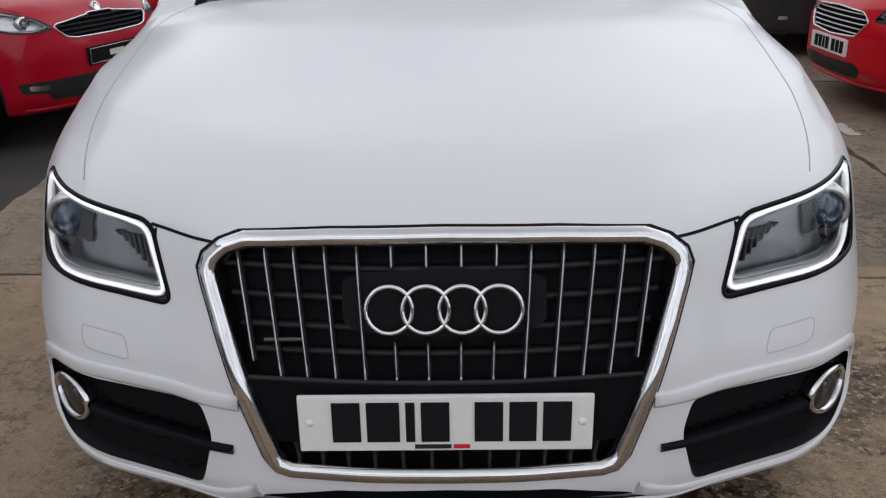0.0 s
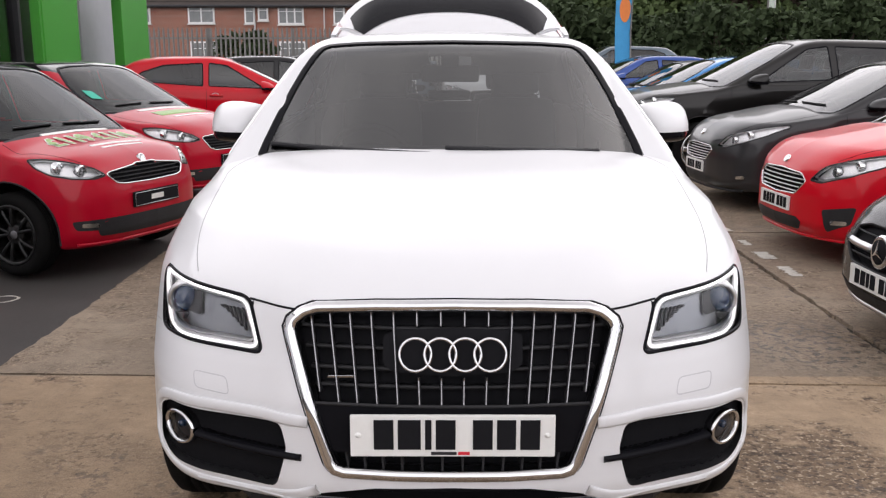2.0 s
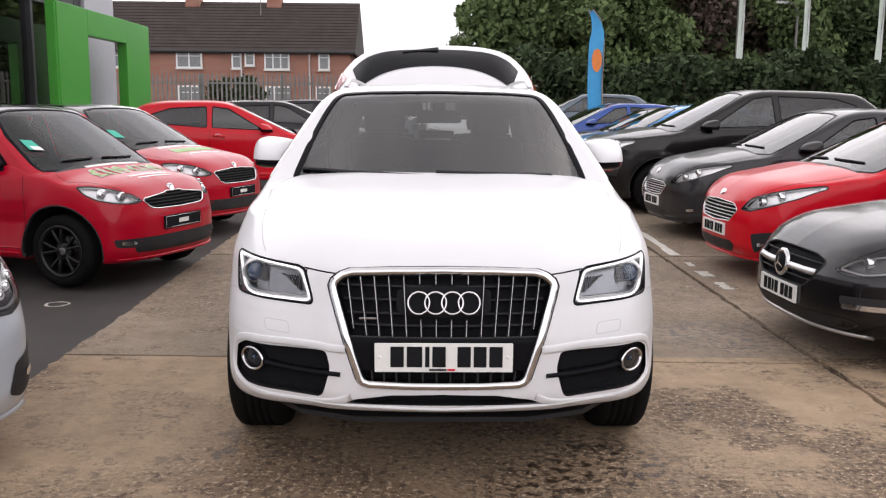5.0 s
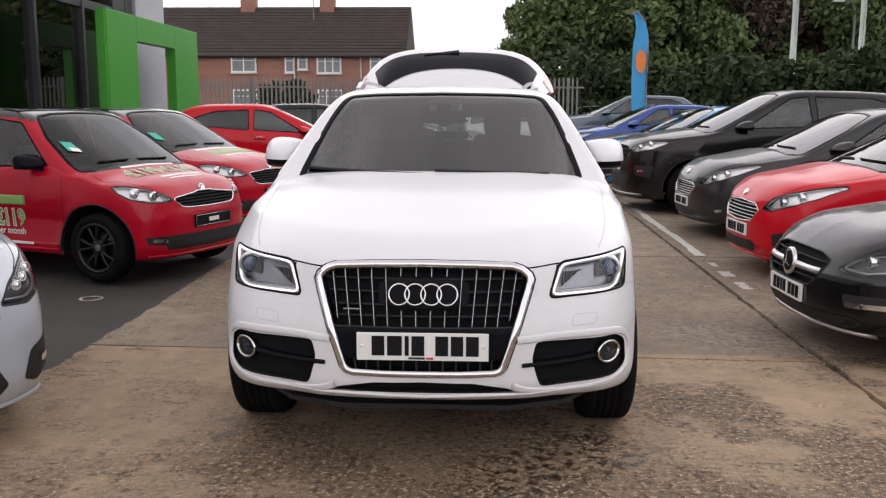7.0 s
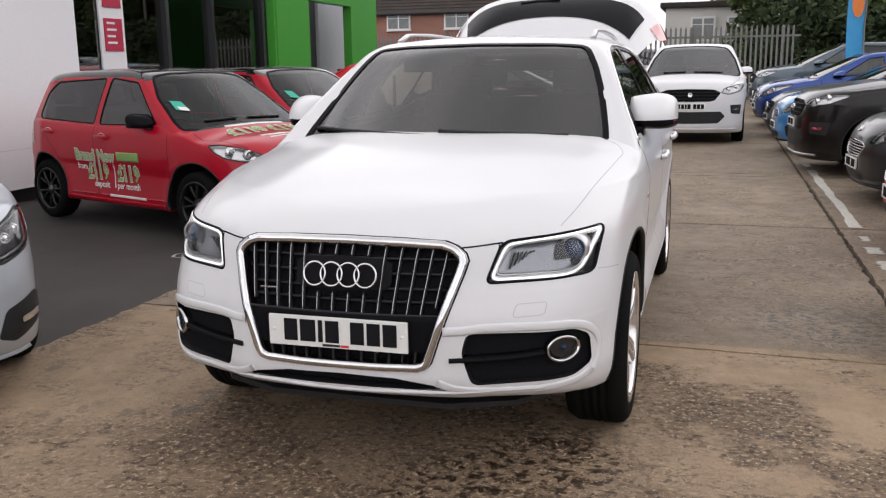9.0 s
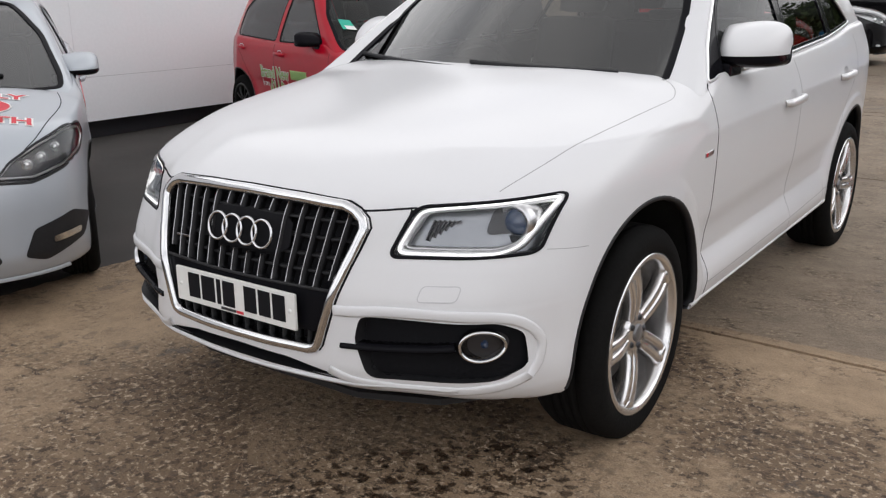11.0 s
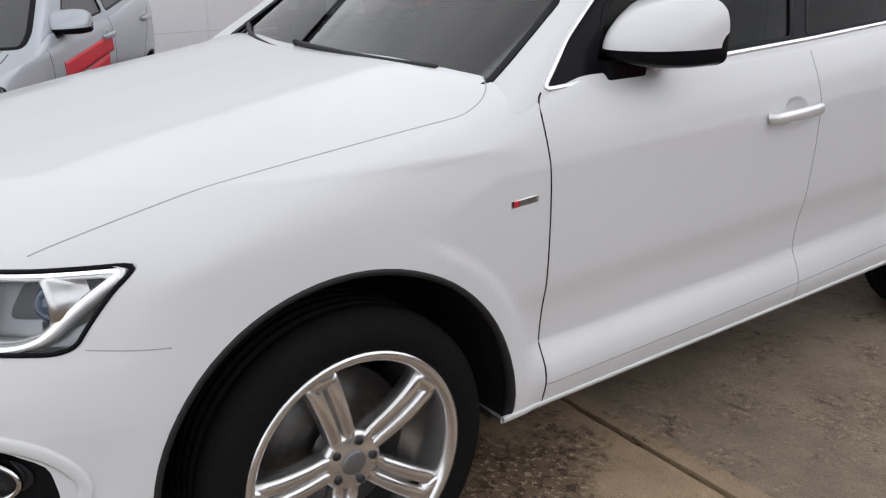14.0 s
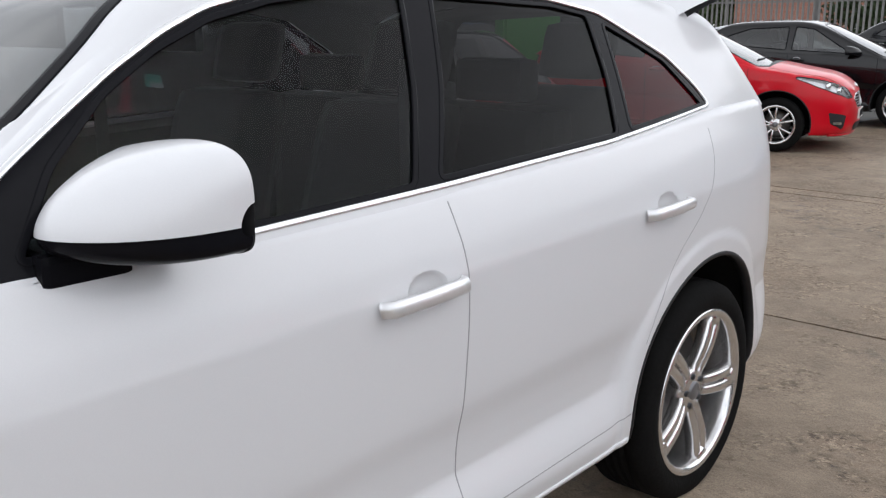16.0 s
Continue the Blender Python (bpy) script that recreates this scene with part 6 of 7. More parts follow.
    if look_.get("show_plate"):
        part("plate_border", sweep([(a, py - 0.007, b) for a, b in ((-0.25, pz - 0.046), (0, pz - 0.046), (0.25, pz - 0.046), (0.25, pz + 0.046), (0, pz + 0.046), (-0.25, pz + 0.046))], np.tile([0, -1.0, 0], (6, 1)), [(-0.002, 0), (0.002, 0), (0.002, 0.001), (-0.002, 0.001)], True), M["satin"], pl)
        part("plate_bar", box(-0.07, 0.07, py - 0.009, py - 0.006, pz - 0.018, pz + 0.018), M["plate"], pl)
    else:
        x = -0.2
        for w in (0.05, 0.05, 0.03, 0.05, 0, 0.05, 0.05, 0.05):
            if w:
                part("plate_bar", box(x, x + w, py - 0.0085, py - 0.0055, pz - 0.038, pz + 0.04), M["ink"], pl)
                x += w + 0.012
            else:
                x += 0.03


def car_sides(car, f, g, P, look_):
    b = curve(P["belt"])
    hw = P["side"][6][1]
    yc, ym = P["ycowl"] + 0.02, P["mid"]
    for s in (1, -1):
        mir = s < 0
        mirror_parts(car, hw - 0.10, yc + 0.52, float(b(yc + 0.5)) + 0.085, s, look_.get("mirror", look_["paint"]), 0.205, 0.145, 0.17)
        hz = float(b(ym)) - 0.11
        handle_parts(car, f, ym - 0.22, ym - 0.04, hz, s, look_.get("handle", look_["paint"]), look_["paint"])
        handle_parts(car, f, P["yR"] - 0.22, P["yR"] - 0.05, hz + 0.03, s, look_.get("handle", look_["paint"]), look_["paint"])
        part("sill_line", line_on(f, "side", [(P["yF"] + P["arch"] + 0.03, 0.25), ((P["yF"] + P["yR"]) / 2, 0.25), (P["yR"] - P["arch"] - 0.03, 0.26)], 0.035, 0.0, mir, thick=0.006), look_.get("sill", look_["paint"]), car)
        z = P["screen"][1] + 0.066
        p, n = onto(g, "front", np.stack([np.linspace(s * 0.55 * hw, s * 0.08 * hw - 0.05, 14), np.linspace(z, z + 0.012, 14)], 1), 0.010, P["gq"][0] + 0.1)
        part("wiper", sweep(p, n, [(-0.005, -0.012), (0.005, -0.012), (0.003, 0.002), (-0.003, 0.002)], False), M["plastic"], car)
        rl = np.array([(0.62 * hw, b(P["L"]) - 0.28), (0.93 * hw, b(P["L"]) - 0.26), (0.9 * hw, b(P["L"]) - 0.05), (0.68 * hw, b(P["L"]) - 0.05)])
        part("tail_lamp", patch(f, rounded(rl, 0.02), "rear", 3, 0.003, mir, P["L"] - 1.0), M["tail"], car)


def park(P, look_, label, at, turn, rim=None, style="five", res=1.0, group="", interior=True):
    car, f, g = build_car(P, look_["paint"], rim or M["alloy"], style, res, interior)
    car_front(car, f, P, look_)
    car_sides(car, f, g, P, look_)
    car.matrix_basis = pose(at[0], at[1], rise_at(at[1]), 0, 0, turn)
    tagged(car, label, "car", group)
    return car, f, g


def writing(text, size, place, material, car, fit, name="lettering", stretch=1.0, bold=0.0, under=None):
    """Vinyl letters; fit(q, lift) gives the places on the car for flat text coordinates. under: a wider outline beneath."""
    for grow, m, lift in ((bold + 0.007, under, 0.003), (bold, material, 0.0045)):
        if m is None:
            continue
        cu = bpy.data.curves.new("text", 'FONT')
        cu.body, cu.size, cu.resolution_u, cu.offset = text, size, 3, grow
        ob = bpy.data.objects.new("text", cu)
        scene.collection.objects.link(ob)
        me = bpy.data.meshes.new_from_object(ob)
        bpy.data.objects.remove(ob)
        co = np.array([v.co for v in me.vertices])
        P = fit(np.stack([place[0] + co[:, 0] * stretch, place[1] + co[:, 1]], 1), lift)
        for v, p in zip(me.vertices, P):
            v.co = p
        me.materials.clear()
        tagged(part(name, me, m, car), kind="stuff")


HATCH_A = dict(L=3.50, hw=0.822, H=1.485, zn=0.80, zc=0.985, yc=0.78, yt=1.50, yrt=3.14, yF=0.63, yR=2.93, rt=0.298, b0=0.92, b1=1.00)
HATCH_B = dict(L=4.04, hw=0.868, H=1.475, zn=0.80, zc=1.01, yc=1.00, yt=1.93, yrt=3.35, yF=0.83, yR=3.32, rt=0.312, b0=0.955, b1=1.10)
HATCH_C = dict(L=3.99, hw=0.866, H=1.465, zn=0.79, zc=0.99, yc=1.00, yt=1.78, yrt=3.40, yF=0.82, yR=3.29, rt=0.305, b0=0.95, b1=1.04)
CROSS = dict(L=4.52, hw=0.92, H=1.71, zn=0.98, zc=1.17, yc=1.06, yt=2.10, yrt=3.80, yF=0.90, yR=3.59, rt=0.350, b0=1.12, b1=1.24)
COUPE = dict(L=4.59, hw=0.885, H=1.395, zn=0.68, zc=0.935, yc=1.28, yt=2.10, yrt=3.45, yF=0.78, yR=3.54, rt=0.325, b0=0.905, b1=1.00)

oval_lamp = [(0.53, -0.105), (0.60, -0.050), (0.74, 0.0), (0.86, 0.026), (0.92, 0.020), (0.925, -0.035), (0.89, -0.085), (0.80, -0.112), (0.64, -0.122)]


def lamp_of(spec, pts):
    return rounded([(a * spec["hw"], spec["zn"] + z) for a, z in pts], 0.018)


# red city car
PA = gen("small_hatchback", **HATCH_A)
PA["plan"] = [(0, 0), (0.25, 0.008), (0.43, 0.036), (0.59, 0.095), (0.70, 0.20), (0.77, 0.35), (0.822, 0.72)]
PA["windows"] = [(rounded([(1.13, 0.972), (1.56, 1.345), (1.97, 1.388), (1.98, 0.965)], 0.04), "front_window", M["glass_side"]),
                 (rounded([(2.06, 0.968), (2.05, 1.386), (2.86, 1.352), (3.00, 1.25), (3.08, 1.03), (3.02, 1.0)], 0.04), "rear_window_side", M["glass_side_dark"])]
PA["lamp"] = lamp_of(HATCH_A, oval_lamp)
PA["grille"] = rounded(mirrored([(0, 0.752), (0.10, 0.752), (0.13, 0.742), (0.40, 0.715), (0.43, 0.700), (0.37, 0.638), (0.30, 0.625), (0, 0.620)]), 0.015)
PA["roof_mat"] = M["roof_black"]
PA["screen_glass"] = M["glass_city"]
PA["roof_band"] = 0.09
LA = dict(paint=M["red"], mirror=M["gloss_black"], slats=4, slat=M["plastic"], badge=(0.775, 0.036), plate_z=0.50, show_plate=True, lower=((0, 0.40), (0.62, 0.40), (0.70, 0.36), (0.66, 0.28), (0, 0.27)), fog=((0.62, 0.40), (0.84, 0.395), (0.82, 0.33), (0.62, 0.32)), fog_w=0.05, lip=0.225, lip_mat=M["red"], sill=M["red"], lenses=((0.68, -0.07, 0.036), (0.81, -0.045, 0.036)))
city_car, caf, cag = park(PA, LA, "glossy red city car with black roof and price lettering", (-2.19, 4.555), 70.5, M["alloy_dark"], "ten", 1.1)


def red_lettering():
    run = lambda q, lift: onto(caf, "side", np.stack([3.60 - q[:, 0], q[:, 1]], 1), lift)[0] * [-1, 1, 1]
    pale, green = M["decal_white"], M["decal_green"]
    writing("Brand New", 0.150, (1.23, 0.622), green, city_car, run, "lettering", 0.90, 0.003, pale)
    part("lettering_bar", line_on(caf, "side", [(1.70, 0.676), (1.54, 0.676), (1.37, 0.676)], 0.085, 0.003, True), green, city_car)
    writing("from", 0.085, (1.24, 0.535), pale, city_car, run, "lettering", 0.95, 0.002)
    writing("£119", 0.205, (1.40, 0.452), green, city_car, run, "lettering", 0.80, 0.005, pale)
    writing("£119", 0.205, (1.87, 0.452), green, city_car, run, "lettering", 0.80, 0.005, pale)
    writing("deposit", 0.085, (1.50, 0.375), pale, city_car, run, "lettering", 0.95, 0.0015)
    writing("per month", 0.085, (1.86, 0.375), pale, city_car, run, "lettering", 0.95, 0.0015)
    part("lettering_rule", line_on(caf, "side", [(1.775, 0.60), (1.775, 0.50), (1.775, 0.38)], 0.010, 0.003, True), pale, city_car)
    part("lettering_bar", line_on(caf, "side", [(1.86, 0.305), (1.6, 0.303), (1.31, 0.30)], 0.022, 0.003, True), pale, city_car)
    up = lambda q, lift: onto(caf, "top", np.stack([q[:, 0], 0.20 + q[:, 1]], 1), lift)[0]
    for x0, x1, y, w in ((-0.36, 0.34, 0.70, 0.03), (-0.25, 0.30, 0.36, 0.03), (-0.2, 0.25, 0.30, 0.02)):
        part("bonnet_bar", line_on(caf, "top", [(x0, y), ((x0 + x1) / 2, y), (x1, y)], w, 0.003), pale, city_car)
    writing("£119", 0.24, (-0.46, 0.27), green, city_car, up, "lettering", 0.9, 0.006, pale)
    writing("£119", 0.24, (0.02, 0.27), green, city_car, up, "lettering", 0.9, 0.006, pale)
    p, n = onto(cag, "front", [(x, z) for x, z in ((-0.60, 1.10), (-0.49, 1.09), (-0.49, 1.17), (-0.585, 1.18))], 0.004, PA["gq"][0] + 0.1)
    part("screen_sticker", raw(p, [(0, 1, 2, 3)], "sticker", smooth=False), M["sticker"], city_car)
    p, n = onto(cag, "front", [(x, z) for x, z in ((-0.57, 1.095), (-0.49, 1.087), (-0.49, 1.118), (-0.57, 1.126))], 0.007, PA["gq"][0] + 0.1)
    part("sticker_bar", raw(p, [(0, 1, 2, 3)], "sticker", smooth=False), M["decal_white"], city_car)


red_lettering()

# red supermini beside it
PF = gen("red_supermini", **HATCH_C)
PF["lamp"] = lamp_of(HATCH_C, oval_lamp)
PF["grille"] = rounded(mirrored([(0, 0.735), (0.10, 0.735), (0.40, 0.715), (0.44, 0.700), (0.38, 0.60), (0.31, 0.575), (0, 0.570)]), 0.015)
PF["roof_mat"], PF["roof_band"] = M["roof_black"], 0.09
PF["screen_glass"] = M["glass_city"]
LF = dict(LA)
LF.update(badge=(0.765, 0.034), plate_z=0.47, slats=5)
neighbour, fbf, fbg = park(PF, LF, "red supermini with black roof and price lettering", (-2.22, 7.30), 70, M["alloy_dark"], "five", 0.9)
for x0, x1, y, w, m in ((-0.45, 0.40, 0.84, 0.06, "decal_white"), (-0.40, 0.36, 0.66, 0.14, "decal_green"), (-0.32, 0.32, 0.50, 0.03, "decal_white")):
    part("bonnet_bar", line_on(fbf, "top", [(x0, y), ((x0 + x1) / 2, y), (x1, y)], w, 0.003), M[m], neighbour)
p, n = onto(fbg, "front", [(x, z) for x, z in ((-0.62, 1.08), (-0.51, 1.07), (-0.51, 1.15), (-0.605, 1.16))], 0.004, PF["gq"][0] + 0.1)
part("screen_sticker", raw(p, [(0, 1, 2, 3)], "sticker", smooth=False), M["sticker"], neighbour)

# superminis: one set of curves, three looks
angled_fog = ((0.66, 0.42), (0.86, 0.46), (0.84, 0.33), (0.70, 0.26))
PB = gen("supermini", **HATCH_B)
PB["grille"] = rounded(mirrored([(0, 0.675), (0.33, 0.66), (0.40, 0.605), (0.31, 0.505), (0, 0.49)]), 0.025)
LB = dict(paint=M["red2"], slats=5, badge=(0.735, 0.033), badge_tilt=35, plate_z=0.42, lower=((0, 0.33), (0.40, 0.335), (0.46, 0.30), (0.40, 0.24), (0, 0.235)), fog=angled_fog, fog_off=(0.01, -0.03), lip=0.20, lip_mat=M["red2"], lenses=((0.66, -0.105), (0.78, -0.055)))
red_mini, _, _ = park(PB, LB, "bright red supermini with slatted chrome grille", (2.575, 4.91), -87, M["alloy"], "ten", 1.1)
PB2 = dict(PB)
PB2["name"] = "graphite_supermini"
PB2["grille"] = rounded(mirrored([(0, 0.63), (0.33, 0.62), (0.38, 0.58), (0.29, 0.48), (0, 0.47)]), 0.02)
LG = dict(LB)
LG.update(paint=M["graphite"], lip_mat=M["plastic"], fog=((0.74, 0.40), (0.86, 0.41), (0.85, 0.33), (0.76, 0.32)), fog_w=0.025, plate_z=0.40)
park(PB2, LG, "dark graphite supermini with slatted grille", (2.60, 7.35), -87, M["alloy"], "ten", 0.9)

# pale grey hot hatch with price lettering
PW = dict(PB)
PW["name"] = "hot_hatchback"
PW["lamp"] = lamp_of(HATCH_B, [(0.50, -0.155), (0.58, -0.075), (0.72, -0.008), (0.86, 0.038), (0.94, 0.035), (0.957, -0.02), (0.93, -0.085), (0.84, -0.135), (0.68, -0.172)])
PW["grille"] = rounded(mirrored([(0, 0.65), (0.36, 0.655), (0.42, 0.61), (0.36, 0.495), (0, 0.475)]), 0.025)
LW = dict(LB)
LW.update(paint=M["silver_white"], dark_lamp=True, lip_mat=M["silver_white"], frame=M["plastic"], slat=M["plastic"], slats=6, fog=((0.60, 0.30), (0.66, 0.42), (0.86, 0.465), (0.94, 0.41), (0.90, 0.32), (0.70, 0.265)), fog_off=(0.03, -0.005), fog_w=0.06, lenses=((0.66, -0.10, 0.02), (0.73, -0.075, 0.02), (0.80, -0.045, 0.02)), lower=((0, 0.40), (0.42, 0.405), (0.50, 0.30), (0.40, 0.23), (0, 0.225)), plate_z=0.33, mirror=M["silver_white"])
hot, wf, wg = park(PW, LW, "pale grey hot hatchback with red price lettering", (-2.0, -0.14), 58, M["alloy_dark"], "ten", 1.2)
hot_top = lambda q, lift: onto(wf, "top", np.stack([q[:, 0], 0.22 + q[:, 1]], 1), lift)[0]
writing("£249", 0.27, (-0.14, 0.26), M["decal_red"], hot, hot_top, "lettering", 1.2, 0.010, M["decal_white"])
writing("FROM ONLY", 0.10, (-0.10, 0.50), M["decal_red"], hot, hot_top, "lettering", 1.2, 0.003, M["decal_white"])
writing("A MONTH", 0.11, (0.0, 0.14), M["decal_red"], hot, hot_top, "lettering", 1.2, 0.003, M["decal_white"])
for y0, y1, z, w, m in ((1.35, 2.3, 0.80, 0.10, "decal_red"), (1.5, 2.2, 0.66, 0.16, "decal_red"), (1.45, 2.25, 0.53, 0.05, "decal_white")):
    part("flank_bar", line_on(wf, "side", [(y0, z), ((y0 + y1) / 2, z + 0.03), (y1, z + 0.06)], w, 0.003), M[m], hot)
part("grille_flash", box(0.17, 0.27, 0.028, 0.034, 0.50, 0.535), M["decal_red"], hot)

# far red supermini and its dark neighbour
PB3 = dict(PB)
PB3["name"] = "far_supermini"
park(PB3, LB, "bright red supermini with two-tone multi-spoke wheels", (-1.4, 12.45), 104, M["alloy"], "ten", 0.7)
PB4 = dict(PB)
PB4["name"] = "dark_hatchback"
LD = dict(LG)
LD.update(paint=M["black"])
park(PB4, LD, "black hatchback parked behind the red supermini", (-0.9, 15.6), 100, M["alloy"], "five", 0.6)

# black coupe
PC = gen("coupe", **COUPE)
PC["grille"] = rounded(mirrored([(0, 0.635), (0.30, 0.63), (0.42, 0.60), (0.40, 0.50), (0.30, 0.425), (0, 0.42)]), 0.03)
PC["lamp"] = rounded([(0.50, 0.56), (0.58, 0.64), (0.74, 0.695), (0.80, 0.70), (0.82, 0.66), (0.78, 0.58), (0.66, 0.54)], 0.03)
LC = dict(paint=M["black"], slats=3, slat=M["plastic"], frame=M["plastic"], badge=(0.53, 0.09), badge_tilt=5, plate_z=0.365, dark_lamp=True, lenses=((0.70, -0.06), (0.84, -0.03)), lower=((0, 0.29), (0.72, 0.30), (0.78, 0.27), (0.7, 0.23), (0, 0.225)), fog=((0.66, 0.43), (0.92, 0.44), (0.90, 0.36), (0.68, 0.35)), fog_w=0.09, fog_off=(0, -0.02), lip=0.20, lip_mat=M["satin"])
coupe_car, mf, mg = park(PC, LC, "glossy black coupe with silver grille wing", (2.215, 2.42), -88, M["alloy"], "five", 1.1)
for s in (1, -1):
    q = [(s * x, 0.53) for x in np.linspace(0.09, 0.40, 12)]
    p, n = onto(mf, "front", q)
    part("grille_wing", sweep(p, n, [(-0.022, -0.02), (0.022, -0.02), (0.016, 0.010), (-0.016, 0.010)], False), M["satin"], coupe_car)
by = onto(mf, "front", [(0, 0.53)])[0][0][1]
part("badge_field", shift(lathe([(0.0, 0.0), (0.066, 0.0), (0.066, 0.01)], 28, 'y'), Matrix.Translation((0, by - 0.0165, 0.53))), M["ink"], coupe_car)
for k in range(3):
    a = math.pi / 2 + k * 2 * math.pi / 3
    V = [(0.066 * math.cos(a), by - 0.02, 0.53 + 0.066 * math.sin(a)), (0.012 * math.cos(a + 1.05), by - 0.028, 0.53 + 0.012 * math.sin(a + 1.05)), (0, by - 0.03, 0.53), (0.012 * math.cos(a - 1.05), by - 0.028, 0.53 + 0.012 * math.sin(a - 1.05))]
    part("badge_ray", raw(V, [(0, 1, 2), (0, 2, 3)], "ray", smooth=False), M["chrome"], coupe_car)

# crossovers and the far row
PX = gen("crossover", **CROSS)
PX["grille"] = rounded(mirrored([(0, 0.925), (0.38, 0.915), (0.50, 0.865), (0.41, 0.74), (0.33, 0.715), (0, 0.71)]), 0.025)
PX["lamp"] = rounded([(0.50, 0.86), (0.54, 0.93), (0.74, 0.985), (0.85, 1.0), (0.86, 0.96), (0.80, 0.88), (0.62, 0.83)], 0.025)
LX = dict(paint=M["shadow_black"], slats=3, slat=M["plastic"], frame=M["gloss_black"], badge=(0.825, 0.04), badge_tilt=5, plate_z=0.635, lower=((0, 0.545), (0.54, 0.555), (0.62, 0.47), (0.5, 0.36), (0, 0.35)), fog=((0.70, 0.66), (0.90, 0.66), (0.88, 0.50), (0.72, 0.52)), fog_w=0.045, lip=0.26, lip_mat=M["satin"], lenses=((0.66, -0.07), (0.78, -0.03)))
park(PX, LX, "brown-black crossover with silver lower lip", (2.18, 9.85), -87, M["alloy"], "five", 0.9)
PX2 = dict(PX)
PX2["name"] = "white_crossover"
LX2 = dict(LX)
LX2.update(paint=M["white"], frame=M["chrome"], lip_mat=M["white"])
park(PX2, LX2, "white crossover with dark grille on the lane", (0.82, 13.0), 0, M["alloy"], "five", 0.8)


def far_row():
    """Copies of three models with other paint."""
    base = {}
    specs = [("hatchback", HATCH_B, "blue", (2.1, 12.25), -87, "light blue hatchback in the parked row"),
             ("saloon", COUPE, "graphite", (2.12, 14.9), -87, "dark grey saloon in the parked row"),
             ("hatchback", HATCH_B, "dark_blue", (2.0, 17.4), -87, "deep blue hatchback in the parked row"),
             ("saloon", COUPE, "teal", (2.05, 20.1), -87, "slate grey saloon far along the row"),
             ("estate", CROSS, "teal", (2.1, 23.0), -87, "grey estate car in the parked row"),
             ("hatchback", HATCH_B, "blue", (2.2, 25.6), -87, "blue hatchback far along the row"),
             ("saloon", COUPE, "grey", (-3.4, 20.5), 95, "silver saloon parked by the fence"),
             ("estate", CROSS, "grey", (8.6, 21.5), -60, "silver estate car beyond the parked row"),
             ("hatchback", HATCH_B, "black", (-0.8, 22.5), 90, "black hatchback parked by the fence"),
             ("estate", CROSS, "teal", (-1.2, 26.0), 5, "grey estate car parked at the fence"),
             ("saloon", COUPE, "grey", (3.6, 27.6), -20, "silver saloon at the fence"),
             ("hatchback", HATCH_B, "red", (2.6, 30.0), -15, "red hatchback at the fence")]
    for kind, size, col, at, turn, label in specs:
        if kind not in base:
            P = gen(kind, **size)
            L0 = dict(LB if kind == "hatchback" else LX if kind == "estate" else LC)
            if kind == "estate":
                P["grille"], P["lamp"] = PX["grille"], PX["lamp"]
            if kind == "saloon":
                P["grille"], P["lamp"] = PC["grille"], PC["lamp"]
            L0["paint"] = M[col]
            L0["lip_mat"] = M["plastic"]
            base[kind], _, _ = park(P, L0, label, at, turn, M["alloy"], "five", 0.55, interior=False)
            base[kind]["first_paint"] = M[col].name
            continue
        c = copy_thing(base[kind], pose(at[0], at[1], rise_at(at[1]), 0, 0, turn))
        tagged(c, label)
        del c["first_paint"]
        first = base[kind]["first_paint"]
        for o in c.children_recursive:
            if o.type == 'MESH' and o.data.materials and o.data.materials[0].name == first:
                o.material_slots[0].link = 'OBJECT'
                o.material_slots[0].material = M[col]
    for b in base.values():
        del b["first_paint"]


far_row()


# ---- buildings, fence and planting ----
M["clad_white"] = mat("white_cladding", (0.84, 0.84, 0.86), 0.25, var=0.03, scale=0.6, fine=30, coat=0.6)
M["green"] = mat("green_cladding", (0.045, 0.30, 0.028), 0.35, var=0.06, scale=0.8, fine=40)
M["dark_frame"] = mat("anthracite_frame", (0.025, 0.026, 0.03), 0.4, var=0.1)
M["grey_panel"] = mat("silver_panel", (0.50, 0.50, 0.54), 0.4, 0.2, var=0.05)
M["shop_glass"] = glass("showroom_glass", (0.55, 0.58, 0.58), 2.7)
M["room"] = mat("showroom_inside", (0.45, 0.45, 0.44), 0.8, var=0.3)
M["tile_roof"] = mat("dark_roof_tiles", (0.042, 0.032, 0.028), 0.85, var=0.35, scale=1.2, fine=9, bump=0.6)
M["galv"] = mat("galvanised_steel", (0.20, 0.195, 0.185), 0.6, 0.3, var=0.2)
M["upvc"] = mat("white_window_frame", (0.75, 0.75, 0.74), 0.4, var=0.04)
M["far_glass"] = mat("far_window_pane", (0.20, 0.21, 0.21), 0.1, var=0.3)
M["render_wall"] = mat("pale_render", (0.62, 0.60, 0.56), 0.85, var=0.12, scale=0.8, fine=20)
M["sign_red"] = mat("red_sign", (0.45, 0.02, 0.06), 0.4, var=0.05)
M["flag_blue"] = mat("blue_flag", (0.05, 0.32, 0.62), 0.7, var=0.08)
M["flag_orange"] = mat("orange_flag", (0.75, 0.22, 0.05), 0.7, var=0.08)
M["flag_pale"] = mat("pale_flag", (0.55, 0.62, 0.55), 0.7, var=0.08)
M["bark"] = mat("bark", (0.07, 0.055, 0.04), 0.9, var=0.35, scale=5, fine=40, bump=0.8)


